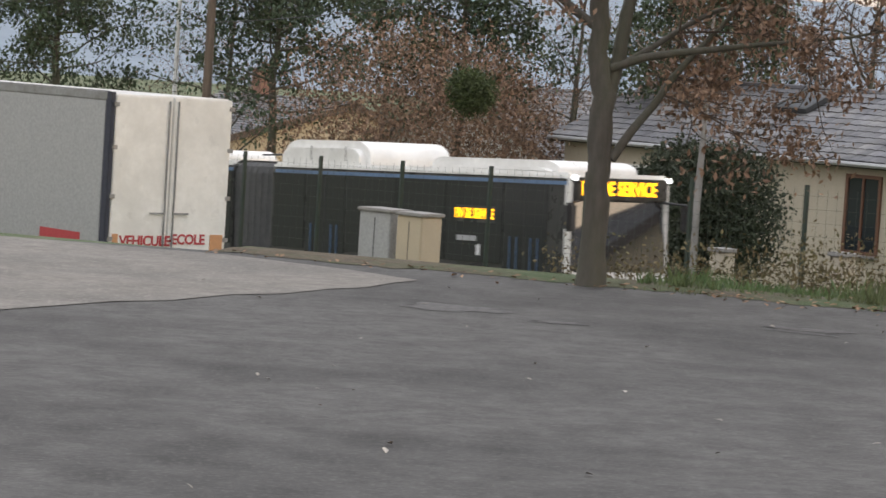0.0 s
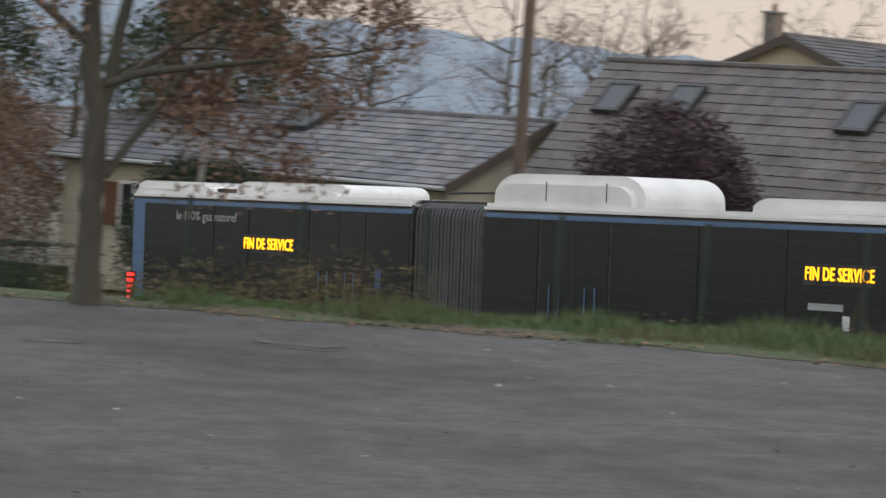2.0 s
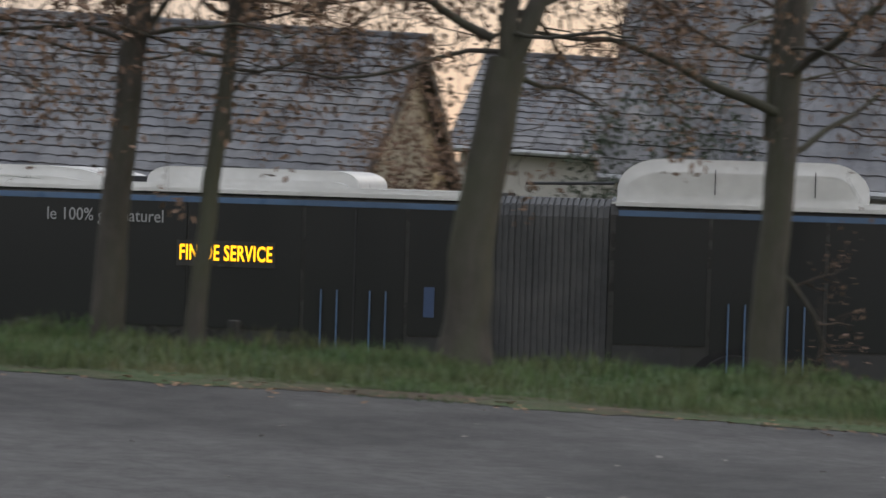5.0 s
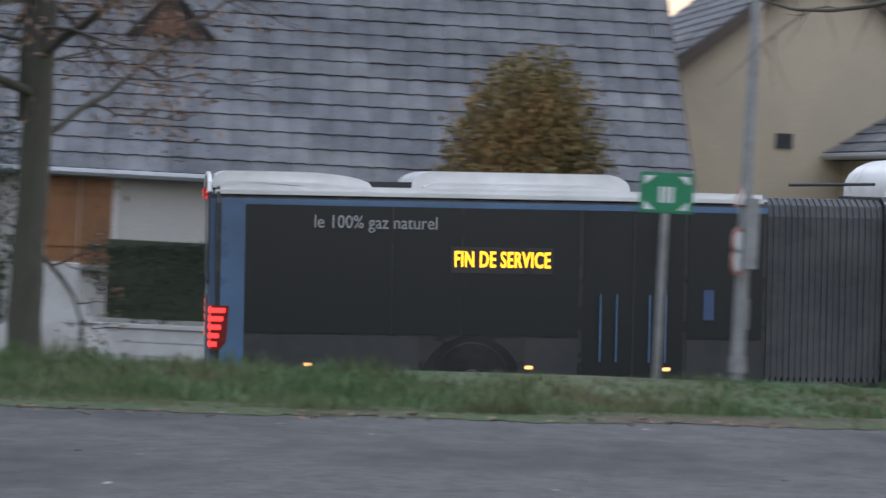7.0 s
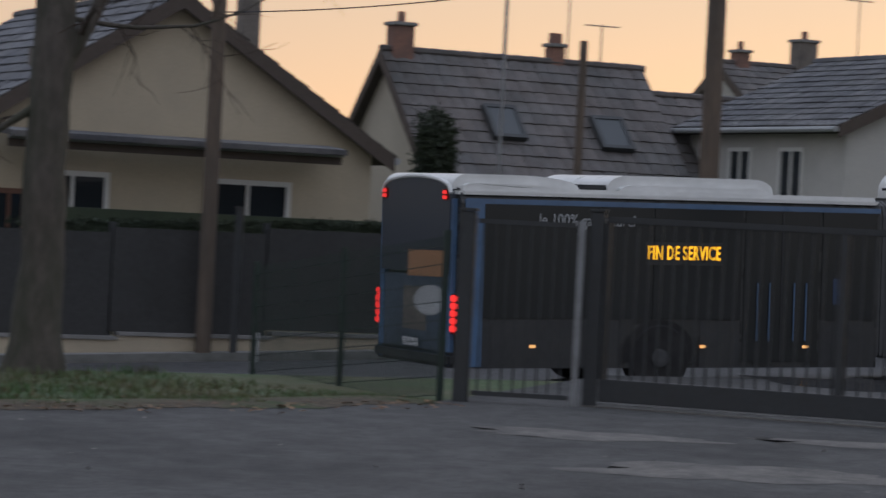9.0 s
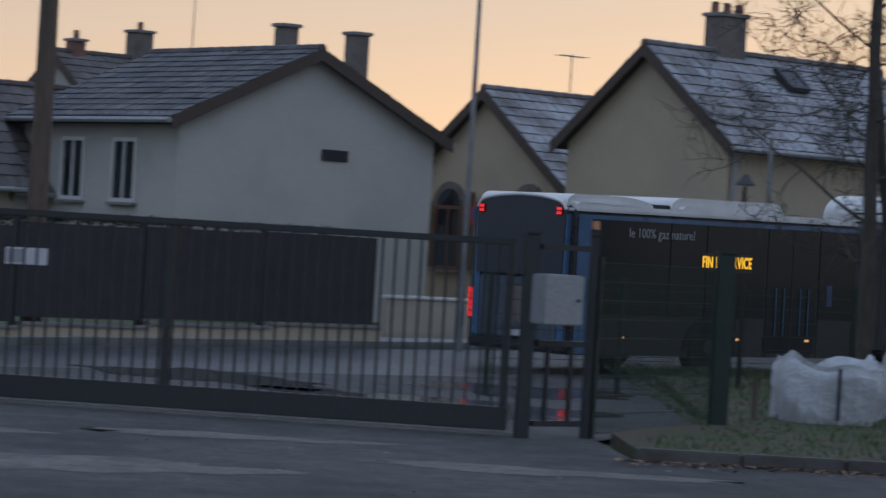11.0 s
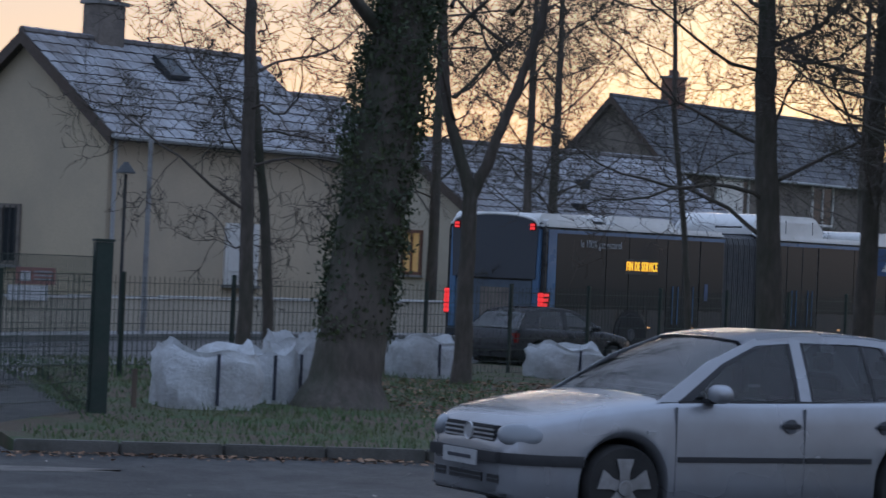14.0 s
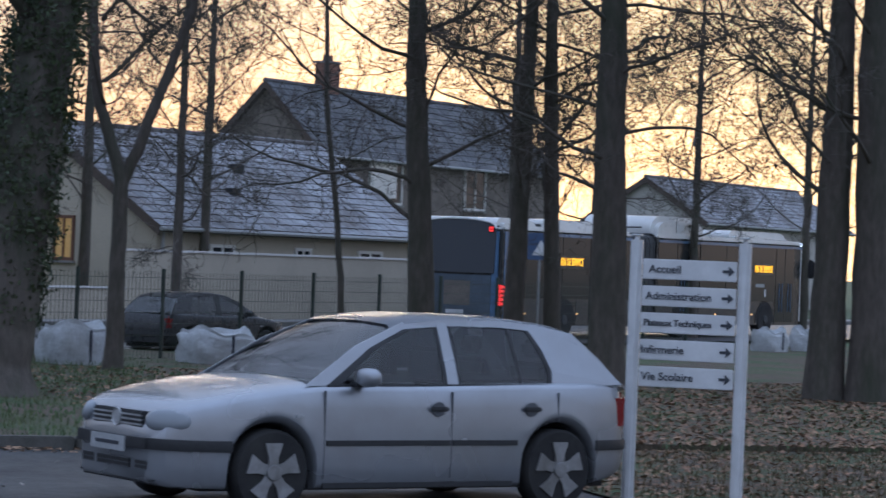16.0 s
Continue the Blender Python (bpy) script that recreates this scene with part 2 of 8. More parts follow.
M = dict(
    asphalt=surface("asphalt_lot", (0.072, 0.070, 0.0675), (0.039, 0.038, 0.037), 0.26, (0.027, 0.0265, 0.026), 7, 0.8, bump=0.015, bump_scale=38, speckle=(26, 0.45), reach=(0.46, 0.60)),
    damp=surface("damp_asphalt", (0.030, 0.030, 0.031), (0.022, 0.022, 0.023), 0.8, (0.045, 0.044, 0.043), 40, 0.6, bump=0.003),
    pale=surface("worn_concrete", (0.19, 0.175, 0.155), (0.13, 0.12, 0.108), 0.7, (0.10, 0.094, 0.086), 6, 0.85, bump=0.012, bump_scale=30, speckle=(24, 0.5)),
    wet=surface("wet_asphalt", (0.05, 0.05, 0.052), (0.035, 0.035, 0.037), 0.9, (0.07, 0.07, 0.072), 25, 0.13, bump=0.001),
    scuffed=surface("scuffed_concrete", (0.17, 0.157, 0.14), (0.10, 0.094, 0.086), 1.6, (0.06, 0.058, 0.055), 9, 0.85, bump=0.008, bump_scale=30, speckle=(24, 0.4)),
    road=surface("road_asphalt", (0.07, 0.07, 0.072), (0.05, 0.05, 0.052), 0.4, (0.10, 0.10, 0.10), 50, 0.42, bump=0.002),
    kerb=surface("kerb_concrete", (0.13, 0.125, 0.115), (0.09, 0.088, 0.08), 2.0, (0.06, 0.06, 0.05), 60, 0.85, bump=0.004, per_object=0.12),
    grass=surface("grass", (0.075, 0.115, 0.035), (0.05, 0.085, 0.028), 0.5, (0.12, 0.105, 0.05), 9, 0.9, bump=0.05, bump_scale=14, frost=(0.07, 3.0)),
    blade=surface("grass_blades", (0.098, 0.165, 0.062), (0.060, 0.115, 0.04), 0.5, (0.14, 0.128, 0.066), 5, 0.85, per_island=0.35, frost=(0.42, 1.2)),
    weed=surface("dry_weeds", (0.15, 0.115, 0.06), (0.10, 0.075, 0.04), 0.8, (0.07, 0.08, 0.035), 6, 0.9, per_island=0.4),
    soil=surface("leaf_soil", (0.105, 0.080, 0.052), (0.068, 0.055, 0.038), 0.5, (0.05, 0.08, 0.028), 14, 0.95, bump=0.04, bump_scale=20, reach=(0.45, 0.6), speckle=(9, 0.35)),
    dead=surface("dead_leaves", (0.25, 0.145, 0.085), (0.16, 0.095, 0.06), 1.0, (0.30, 0.20, 0.12), 8, 0.85, per_island=0.45),
    litter=surface("pale_litter", (0.30, 0.28, 0.25), (0.20, 0.185, 0.165), 1.0, None, 12, 0.8, per_island=0.5),
    cream=surface("cream_render", (0.52, 0.44, 0.32), (0.47, 0.40, 0.29), 0.5, (0.42, 0.36, 0.27), 25, 0.9, bump=0.006, bump_scale=70),
    beige=surface("beige_render", (0.50, 0.45, 0.36), (0.45, 0.41, 0.33), 0.5, (0.40, 0.36, 0.29), 25, 0.9, bump=0.006, bump_scale=70),
    white=surface("pale_render", (0.56, 0.54, 0.50), (0.50, 0.48, 0.45), 0.5, (0.44, 0.43, 0.40), 25, 0.9, bump=0.006, bump_scale=70),
    tile=surface("slate_grey_tile", (0.085, 0.085, 0.092), (0.06, 0.06, 0.066), 0.7, (0.13, 0.125, 0.12), 18, 0.75, bump=0.004, per_island=0.35, per_object=0.3, frost=(0.13, 1.2)),
    tile_brown=surface("brown_tile", (0.115, 0.094, 0.083), (0.088, 0.074, 0.066), 0.7, (0.07, 0.066, 0.06), 18, 0.85, bump=0.004, per_island=0.22, frost=(0.14, 0.8)),
    tile_frost=surface("frosted_tile", (0.15, 0.125, 0.11), (0.11, 0.095, 0.085), 0.7, (0.10, 0.09, 0.085), 18, 0.8, bump=0.004, per_island=0.3, frost=(0.75, 0.8)),
    under=surface("roof_underlay", (0.07, 0.06, 0.055), (0.05, 0.045, 0.04), rough=0.9),
    fascia=surface("fascia_board", (0.10, 0.075, 0.06), (0.07, 0.055, 0.045), 2, None, 20, 0.7, stretch=(1, 1, 6)),
    gutter=surface("zinc_gutter", (0.42, 0.43, 0.44), (0.34, 0.35, 0.36), 2, None, 20, 0.5, 0.4),
    brick=surface("chimney_brick", (0.32, 0.17, 0.12), (0.24, 0.13, 0.10), 2, (0.15, 0.10, 0.085), 20, 0.9, bump=0.008),
    stack=surface("rendered_stack", (0.24, 0.21, 0.18), (0.17, 0.15, 0.13), 2, (0.12, 0.105, 0.095), 20, 0.9, bump=0.008),
    shutter=surface("wooden_shutter", (0.36, 0.17, 0.07), (0.28, 0.13, 0.055), 3, (0.2, 0.1, 0.05), 25, 0.6, stretch=(1, 1, 0.15)),
    shutter_old=surface("weathered_shutter", (0.17, 0.115, 0.075), (0.13, 0.088, 0.06), 3, (0.10, 0.07, 0.05), 25, 0.7, stretch=(1, 1, 0.15)),
    frame_white=surface("white_joinery", (0.72, 0.71, 0.68), (0.66, 0.65, 0.62), 3, None, 20, 0.5),
    frame_brown=surface("brown_joinery", (0.16, 0.075, 0.045), (0.12, 0.055, 0.035), 3, None, 20, 0.5),
    pane=glass("window_glass", (0.025, 0.03, 0.035)),
    skylight=glass("skylight_glass", (0.07, 0.078, 0.085), 0.5),
    lit=surface("lit_room", (0.6, 0.4, 0.15), rough=0.8, emit=(1.0, 0.55, 0.16), power=0.16),
    bark=surface("bark", (0.090, 0.082, 0.070), (0.056, 0.052, 0.045), 1.5, (0.085, 0.09, 0.06), 12, 0.95, bump=0.03, bump_scale=22, stretch=(1, 1, 0.3)),
    bark_dark=surface("dark_bark", (0.115, 0.098, 0.082), (0.078, 0.066, 0.056), 1.5, (0.05, 0.055, 0.035), 12, 0.95, bump=0.03, bump_scale=22, stretch=(1, 1, 0.3)),
    twig=surface("twigs", (0.085, 0.06, 0.045), (0.055, 0.042, 0.034), rough=0.9, per_island=0.3),
    ivy=surface("ivy_leaves", (0.035, 0.055, 0.018), (0.022, 0.036, 0.013), 1.5, (0.06, 0.07, 0.025), 6, 0.55, per_island=0.4),
    needle=surface("pine_needles", (0.045, 0.075, 0.038), (0.03, 0.05, 0.027), 1.0, (0.07, 0.085, 0.04), 4, 0.8, per_island=0.35),
    leaf_brown=surface("withered_leaves", (0.20, 0.125, 0.085), (0.13, 0.085, 0.065), 1.0, (0.26, 0.17, 0.11), 4, 0.85, per_island=0.4),
    leaf_gold=surface("autumn_hedge_leaves", (0.17, 0.125, 0.04), (0.10, 0.09, 0.03), 0.9, (0.26, 0.15, 0.05), 3, 0.8, per_island=0.4),
    leaf_dark=surface("dark_evergreen", (0.028, 0.042, 0.02), (0.018, 0.028, 0.015), 1.0, (0.04, 0.05, 0.025), 4, 0.7, per_island=0.35),
    leaf_plum=surface("plum_leaves", (0.055, 0.03, 0.035), (0.035, 0.02, 0.025), 1.0, None, 4, 0.7, per_island=0.35),
    mistletoe=surface("mistletoe_leaves", (0.05, 0.075, 0.02), (0.035, 0.05, 0.015), 1.0, None, 4, 0.7, per_island=0.35),
    # woodland seen far off: the blue of the haze is painted in
    hill=surface("hazed_hill", (0.20, 0.25, 0.30), (0.17, 0.215, 0.265), 0.02, (0.235, 0.285, 0.33), 0.05, 1.0),
    white_paint=surface("white_paint", (0.78, 0.78, 0.76), (0.72, 0.72, 0.70), 1.2, (0.62, 0.62, 0.60), 9, 0.35, coat=0.3),
    bus_blue=surface("bus_blue", (0.10, 0.185, 0.32), (0.09, 0.165, 0.29), 1.2, (0.075, 0.125, 0.21), 9, 0.35, coat=0.3),
    bus_rear=surface("bus_rear_panel", (0.105, 0.135, 0.175), (0.085, 0.11, 0.145), 1.2, (0.07, 0.085, 0.105), 9, 0.45),
    bus_black=surface("bus_black", (0.038, 0.040, 0.040), (0.032, 0.033, 0.033), 1.2, (0.05, 0.05, 0.05), 9, 0.3),
    bus_glass=glass("bus_glazing", (0.036, 0.038, 0.038), 0.14, ior=1.36),
    windscreen=glass("laminated_windscreen", (0.02, 0.022, 0.025), 0.03, ior=3.0),
    bus_skirt=surface("bus_skirt", (0.044, 0.046, 0.050), (0.032, 0.034, 0.036), 1.2, (0.055, 0.055, 0.054), 9, 0.4),
    bellows=surface("bellows_rubber", (0.075, 0.077, 0.08), (0.055, 0.057, 0.06), 1.2, (0.10, 0.10, 0.10), 12, 0.75),
    rubber=surface("tyre_rubber", (0.02, 0.02, 0.021), (0.014, 0.014, 0.015), 2, (0.035, 0.034, 0.032), 15, 0.85),
    rim=surface("steel_rim", (0.50, 0.51, 0.52), (0.44, 0.45, 0.46), 3, (0.30, 0.29, 0.28), 15, 0.45, 0.2),
    alloy=surface("alloy_rim", (0.36, 0.36, 0.365), (0.29, 0.29, 0.295), 3, (0.18, 0.175, 0.165), 15, 0.4, 0.4),
    led=surface("amber_led", (0.9, 0.5, 0.03), rough=0.6, emit=(1.0, 0.47, 0.012), power=2.6),
    red_led=surface("red_lamp", (0.5, 0.02, 0.02), rough=0.4, emit=(1.0, 0.035, 0.03), power=2.0),
    red_lens=surface("red_lens", (0.22, 0.015, 0.015), (0.17, 0.012, 0.012), rough=0.2, coat=0.3),
    amber=surface("amber_marker", (0.9, 0.5, 0.2), rough=0.4, emit=(1.0, 0.5, 0.16), power=1.6),
    headlamp=surface("white_lamp", (0.9, 0.9, 0.9), rough=0.4, emit=(0.85, 0.92, 1.0), power=2.0),
    letter=surface("pale_lettering", (0.42, 0.43, 0.44), rough=0.6),
    steel=surface("galvanised_steel", (0.34, 0.35, 0.36), (0.28, 0.29, 0.30), 3, (0.22, 0.22, 0.22), 18, 0.5, 0.6),
    dark_green=surface("green_coated_steel", (0.022, 0.042, 0.032), (0.016, 0.032, 0.025), 3, (0.035, 0.045, 0.038), 18, 0.5),
    dark_metal=surface("dark_coated_steel", (0.042, 0.045, 0.047), (0.033, 0.036, 0.038), 3, (0.035, 0.036, 0.036), 18, 0.5),
    pole_wood=surface("weathered_pole", (0.16, 0.12, 0.09), (0.11, 0.085, 0.066), 3, (0.09, 0.075, 0.06), 14, 0.9, bump=0.01, stretch=(1, 1, 0.15)),
    concrete=surface("grey_concrete", (0.30, 0.29, 0.28), (0.24, 0.235, 0.225), 1.5, (0.2, 0.195, 0.185), 25, 0.9, bump=0.006),
    wall_white=surface("whitewashed_wall", (0.55, 0.55, 0.52), (0.48, 0.48, 0.46), 1.0, (0.35, 0.34, 0.31), 20, 0.9, bump=0.008),
    sign_green=surface("green_sign", (0.02, 0.22, 0.10), (0.018, 0.19, 0.088), 2, None, 12, 0.4),
    sign_white=surface("white_sign", (0.72, 0.73, 0.74), (0.66, 0.67, 0.68), 2, (0.55, 0.56, 0.57), 12, 0.4),
    sign_orange=surface("orange_board", (0.55, 0.28, 0.14), (0.48, 0.25, 0.13), 2, None, 12, 0.5),
    sign_faded=surface("faded_red_sign", (0.34, 0.16, 0.14), (0.28, 0.14, 0.125), 2, None, 12, 0.5),
    sign_blue=surface("blue_sign", (0.06, 0.10, 0.20), (0.055, 0.09, 0.18), 2, None, 12, 0.4),
    sign_red=surface("red_sign", (0.5, 0.03, 0.03), (0.42, 0.028, 0.028), 2, None, 12, 0.4),
    ink=surface("dark_lettering", (0.05, 0.055, 0.07), rough=0.6),
    red_ink=surface("red_lettering", (0.45, 0.05, 0.06), rough=0.6),
    screen=surface("woven_screen", (0.056, 0.056, 0.055), (0.044, 0.044, 0.043), 1.0, (0.04, 0.04, 0.038), 40, 0.85),
    tarp=surface("woven_bag", (0.56, 0.58, 0.60), (0.48, 0.50, 0.52), 2.5, (0.38, 0.385, 0.38), 30, 0.75, bump=0.05, bump_scale=6),
    strap=surface("dark_strap", (0.035, 0.04, 0.06), rough=0.7),
    silver=surface("silver_paint", (0.37, 0.385, 0.415), (0.355, 0.37, 0.40), 1.2, (0.32, 0.325, 0.34), 2, 0.27, 0.55, coat=0.3),
    black_paint=surface("black_paint", (0.020, 0.021, 0.025), (0.016, 0.017, 0.021), 3, None, 25, 0.3, 0.0),
    seam=surface("panel_gap", (0.10, 0.105, 0.115), (0.08, 0.085, 0.095), 3, None, 25, 0.6),
    # base colour lifted to stand for the pale sky mirrored in the pane
    rear_glass=glass("rear_glazing_sky_tint", (0.075, 0.082, 0.095), 0.2, ior=1.5),
    plastic=surface("black_plastic", (0.03, 0.031, 0.034), (0.024, 0.025, 0.028), 3, None, 25, 0.55),
    lens=glass("lamp_lens", (0.25, 0.27, 0.295), 0.06, ior=1.55),
    cabin=surface("cabin_cloth", (0.05, 0.05, 0.055), (0.035, 0.035, 0.04), rough=0.9),
    car_glass=thin_glass("car_glass", (0.86, 0.89, 0.88), 1.8),
)


# ---- mesh tools ----
def thing(name, m, label, category, group="", kind=""):
    e = new(name)
    e.empty_display_size = 0.2
    e.matrix_world = m
    return tagged(e, label, category, group, kind)


def mesh_of(name, bm, mat):
    bmesh.ops.recalc_face_normals(bm, faces=bm.faces)
    me = bpy.data.meshes.new(name)
    bm.to_mesh(me)
    bm.free()
    me.materials.append(mat)
    return me


def part(name, bm, mat, parent=None, label="", smooth=False, m=None, kind=""):
    """Links a bmesh (or a finished mesh) as one object under its thing."""
    me = bm if isinstance(bm, bpy.types.Mesh) else mesh_of(name, bm, mat)
    if smooth:
        me.shade_smooth()
        me.set_sharp_from_angle(angle=radians(40))
    ob = new(name, me)
    if parent:
        ob.parent = parent
    if m is not None:
        ob.matrix_local = m
    return tagged(ob, label, kind=kind)


def raw(name, verts, faces, mat, parent=None, label="", kind="", smooth=False):
    me = bpy.data.meshes.new(name)
    me.from_pydata(verts, [], faces)
    me.validate()
    me.materials.append(mat)
    if smooth:
        me.shade_smooth()
    ob = new(name, me)
    if parent:
        ob.parent = parent
    return tagged(ob, label, kind=kind)


def box(bm, x0, x1, y0, y1, z0, z1, bevel=0.0, m=None):
    g = bmesh.ops.create_cube(bm, size=1.0)["verts"]
    t = Matrix.Translation(((x0 + x1) / 2, (y0 + y1) / 2, (z0 + z1) / 2)) @ Matrix.Diagonal((x1 - x0, y1 - y0, z1 - z0, 1))
    bmesh.ops.transform(bm, matrix=t, verts=g)
    if bevel:
        edges = list({e for v in g for e in v.link_edges})
        g = bmesh.ops.bevel(bm, geom=edges, offset=bevel, segments=2, affect="EDGES")["verts"]
    if m is not None:
        bmesh.ops.transform(bm, matrix=m, verts=g)
    return bm


def boxed(*a, **k):
    return box(bmesh.new(), *a, **k)


def tube(bm, a, b, r0, r1=None, n=10, caps=True):
    a, b = Vector(a), Vector(b)
    d = b - a
    g = bmesh.ops.create_cone(bm, cap_ends=caps, segments=n, radius1=r0, radius2=r0 if r1 is None else r1, depth=d.length)["verts"]
    bmesh.ops.transform(bm, matrix=Matrix.Translation((a + b) / 2) @ d.to_track_quat("Z", "Y").to_matrix().to_4x4(), verts=g)
    return bm


def tubed(*a, **k):
    return tube(bmesh.new(), *a, **k)


def prism(bm, outline, depth, m=None):
    """A flat outline of (x, z) points, made depth thick along y from 0."""
    vs = [bm.verts.new((x, 0, z)) for x, z in outline]
    f = bm.faces.new(vs)
    g = bmesh.ops.extrude_face_region(bm, geom=[f])["geom"]
    nv = [v for v in g if isinstance(v, bmesh.types.BMVert)]
    bmesh.ops.translate(bm, vec=(0, depth, 0), verts=nv)
    if m is not None:
        bmesh.ops.transform(bm, matrix=m, verts=vs + nv)
    return bm


def lathe(bm, profile, n=20, axis="y"):
    """Turns (radius, height) points round an axis."""
    rings = []
    for r, h in profile:
        ring = []
        for i in range(n):
            c, s = math.cos(2 * math.pi * i / n) * r, math.sin(2 * math.pi * i / n) * r
            ring.append(bm.verts.new((c, h, s) if axis == "y" else (c, s, h)))
        rings.append(ring)
    for p, q in zip(rings, rings[1:]):
        for i in range(n):
            bm.faces.new((p[i], p[(i + 1) % n], q[(i + 1) % n], q[i]))
    bm.faces.new(rings[0])
    bm.faces.new(rings[-1])
    return bm


def writing(body, size, mat, parent, m, name="lettering", spacing=1.0, depth=0.004, label="", bold=0.0, narrow=1.0):
    """Raised lettering in the built-in font, as a mesh; it stands in the x z plane and faces -y."""
    cu = bpy.data.curves.new(name, "FONT")
    cu.body, cu.size, cu.extrude, cu.align_x, cu.align_y = body, size, depth, "CENTER", "CENTER"
    cu.space_character, cu.offset, cu.resolution_u = spacing, bold, 3
    tmp = bpy.data.objects.new(name, cu)
    me = bpy.data.meshes.new_from_object(tmp)
    bpy.data.objects.remove(tmp)
    me.transform(Matrix.Diagonal((narrow, 1, 1, 1)))
    me.materials.clear()
    me.materials.append(mat)
    return part(name, me, mat, parent, label, m=m @ pose(0, 0, 0, 90))


# ---- ground ----
def sheet(name, a_line, p_line, lift, mat, label, category, height=ground_z, kind="structure"):
    verts = [(*R(a, p).xy, height(a, p) + lift) for p in p_line for a in a_line]
    w = len(a_line)
    faces = [(j * w + i, j * w + i + 1, (j + 1) * w + i + 1, (j + 1) * w + i) for j in range(len(p_line) - 1) for i in range(w - 1)]
    ob = raw(name, verts, faces, mat, kind=kind, smooth=True)
    return tagged(ob, label, category)


def steps(*spans):
    out = []
    for a, b, s in spans:
        out += list(np.arange(a, b, s))
    return out + [spans[-1][1]]


A_LINE = steps((-1600, -200, 200), (-200, -70, 10), (-70, 80, 1.0), (80, 200, 10), (200, 1800, 200))
P_LINE = steps((-1600, -100, 150), (-100, 0, 10), (0, 10, 2.0), (10, 34, 0.5), (34, 70, 3), (70, 160, 15), (160, 1800, 200))
ground = sheet("ground", A_LINE, P_LINE, -0.05, M["grass"], "rough winter grass and earth around the lot", "ground")
road = sheet("road", steps((-300, -70, 10), (-70, 80, 2), (80, 300, 10)), [32.35, 35, 37, 39, 41.0], 0.02, M["road"],
             "grey asphalt street running past the houses", "road", height=lambda a, p: road_z(a))
pavement = sheet("pavement", steps((-300, -70, 10), (-70, 80, 2), (80, 300, 10)), [41.1, 42.6], 0.14, M["concrete"],
                 "grey pavement along the far side of the street", "pavement", height=lambda a, p: road_z(a))
far_kerb = sheet("kerb", steps((-300, -70, 10), (-70, 80, 2), (80, 300, 10)), [40.98, 41.0, 41.1, 41.12], 0.0, M["kerb"],
                 "concrete kerb of the street", "kerb", height=lambda a, p: road_z(a) + (0.15 if 40.99 < p < 41.11 else -0.1))

LOT = [(-40, 29.5), (-2.2, 28.2), (2.3, 26.7), (4.5, 25.9), (7.0, 25.1), (10.2, 22.8), (12.85, 20.0), (15.5, 17.6), (18.0, 14.9), (20.4, 12.8),
       (24.6, 9.5), (27.0, 7.7), (29.0, 6.7), (36.3, 6.1), (44.0, -3.6), (33.0, -3.4), (29.4, -2.0), (27.0, -2.2), (27.2, -6.2), (27.8, -11.0), (30, -40), (-40, -40)]


def lot_surface(name, outline, lift, mat, label, category):
    bm = bmesh.new()
    f = bm.faces.new([bm.verts.new((x, y, lift)) for x, y in outline])
    bmesh.ops.triangulate(bm, faces=[f])
    return tagged(part(name, bm, mat, kind="structure"), label, category)


lot = lot_surface("parking_lot", LOT, 0.0, M["asphalt"], "worn dark grey asphalt of the open lot", "parking lot")


# ---- houses ----
def wall_window(house, m, w, h, frame="frame_white", shutters="", sill=True, arch=False, closed=False, lit=False):
    """A window in a wall; m stands at its bottom middle, x along the wall, -y outwards."""
    win = part("window", boxed(-w / 2, w / 2, -0.018, 0.02, 0, h), M["lit" if lit else "pane"], house, m=m)
    fr = bmesh.new()
    for x0, x1, z0, z1 in ((-w / 2 - 0.06, -w / 2 + 0.03, -0.06, h + 0.06), (w / 2 - 0.03, w / 2 + 0.06, -0.06, h + 0.06),
                           (-w / 2 + 0.03, w / 2 - 0.03, h - 0.03, h + 0.06), (-w / 2 + 0.03, w / 2 - 0.03, -0.06, 0.03), (-0.03, 0.03, 0.03, h - 0.03)):
        box(fr, x0, x1, -0.06, 0.02, z0, z1)
    part("window_frame", fr, M[frame], win)
    if sill:
        part("window_sill", boxed(-w / 2 - 0.12, w / 2 + 0.12, -0.12, 0.0, -0.13, -0.065, 0.008), M["concrete"], win)
    if arch:
        n = 9
        for i in range(n):
            t0, t1 = math.pi * i / n, math.pi * (i + 1) / n - 0.03
            r0, r1 = w / 2 + 0.02, w / 2 + 0.2
            stone_ = prism(bmesh.new(), [(math.cos(t0) * r0, math.sin(t0) * r0), (math.cos(t0) * r1, math.sin(t0) * r1), (math.cos(t1) * r1, math.sin(t1) * r1), (math.cos(t1) * r0, math.sin(t1) * r0)], 0.09, pose(0, -0.05, h))
            part("arch_stone", stone_, M["stack"], win)
        part("fanlight", prism(bmesh.new(), [(math.cos(math.pi * i / 12) * w / 2, math.sin(math.pi * i / 12) * w / 2) for i in range(13)], 0.04, pose(0, -0.03, h + 0.06)), M["pane"], win)
    if shutters:
        for s in (-1, 1):
            sw = w / 2 if not closed else w / 2 - 0.01
            x = s * (w / 2 + sw / 2 + 0.05) if not closed else s * w / 4
            bm = bmesh.new()
            n = 5
            top = h + (w * 0.45 if arch else 0)
            for i in range(n):
                a = x - sw / 2 + sw * i / n
                zt = top - (w * 0.42 * (i / (n - 1) if s < 0 else 1 - i / (n - 1)) if arch else 0)
                box(bm, a, a + sw / n - 0.008, -0.09, -0.05, -0.02, zt)
            for z in (0.25, h - 0.25):
                box(bm, x - sw / 2, x + sw / 2, -0.11, -0.088, z, z + 0.09)
            part("shutter", bm, M[shutters], win, "wooden board shutter")
    return win


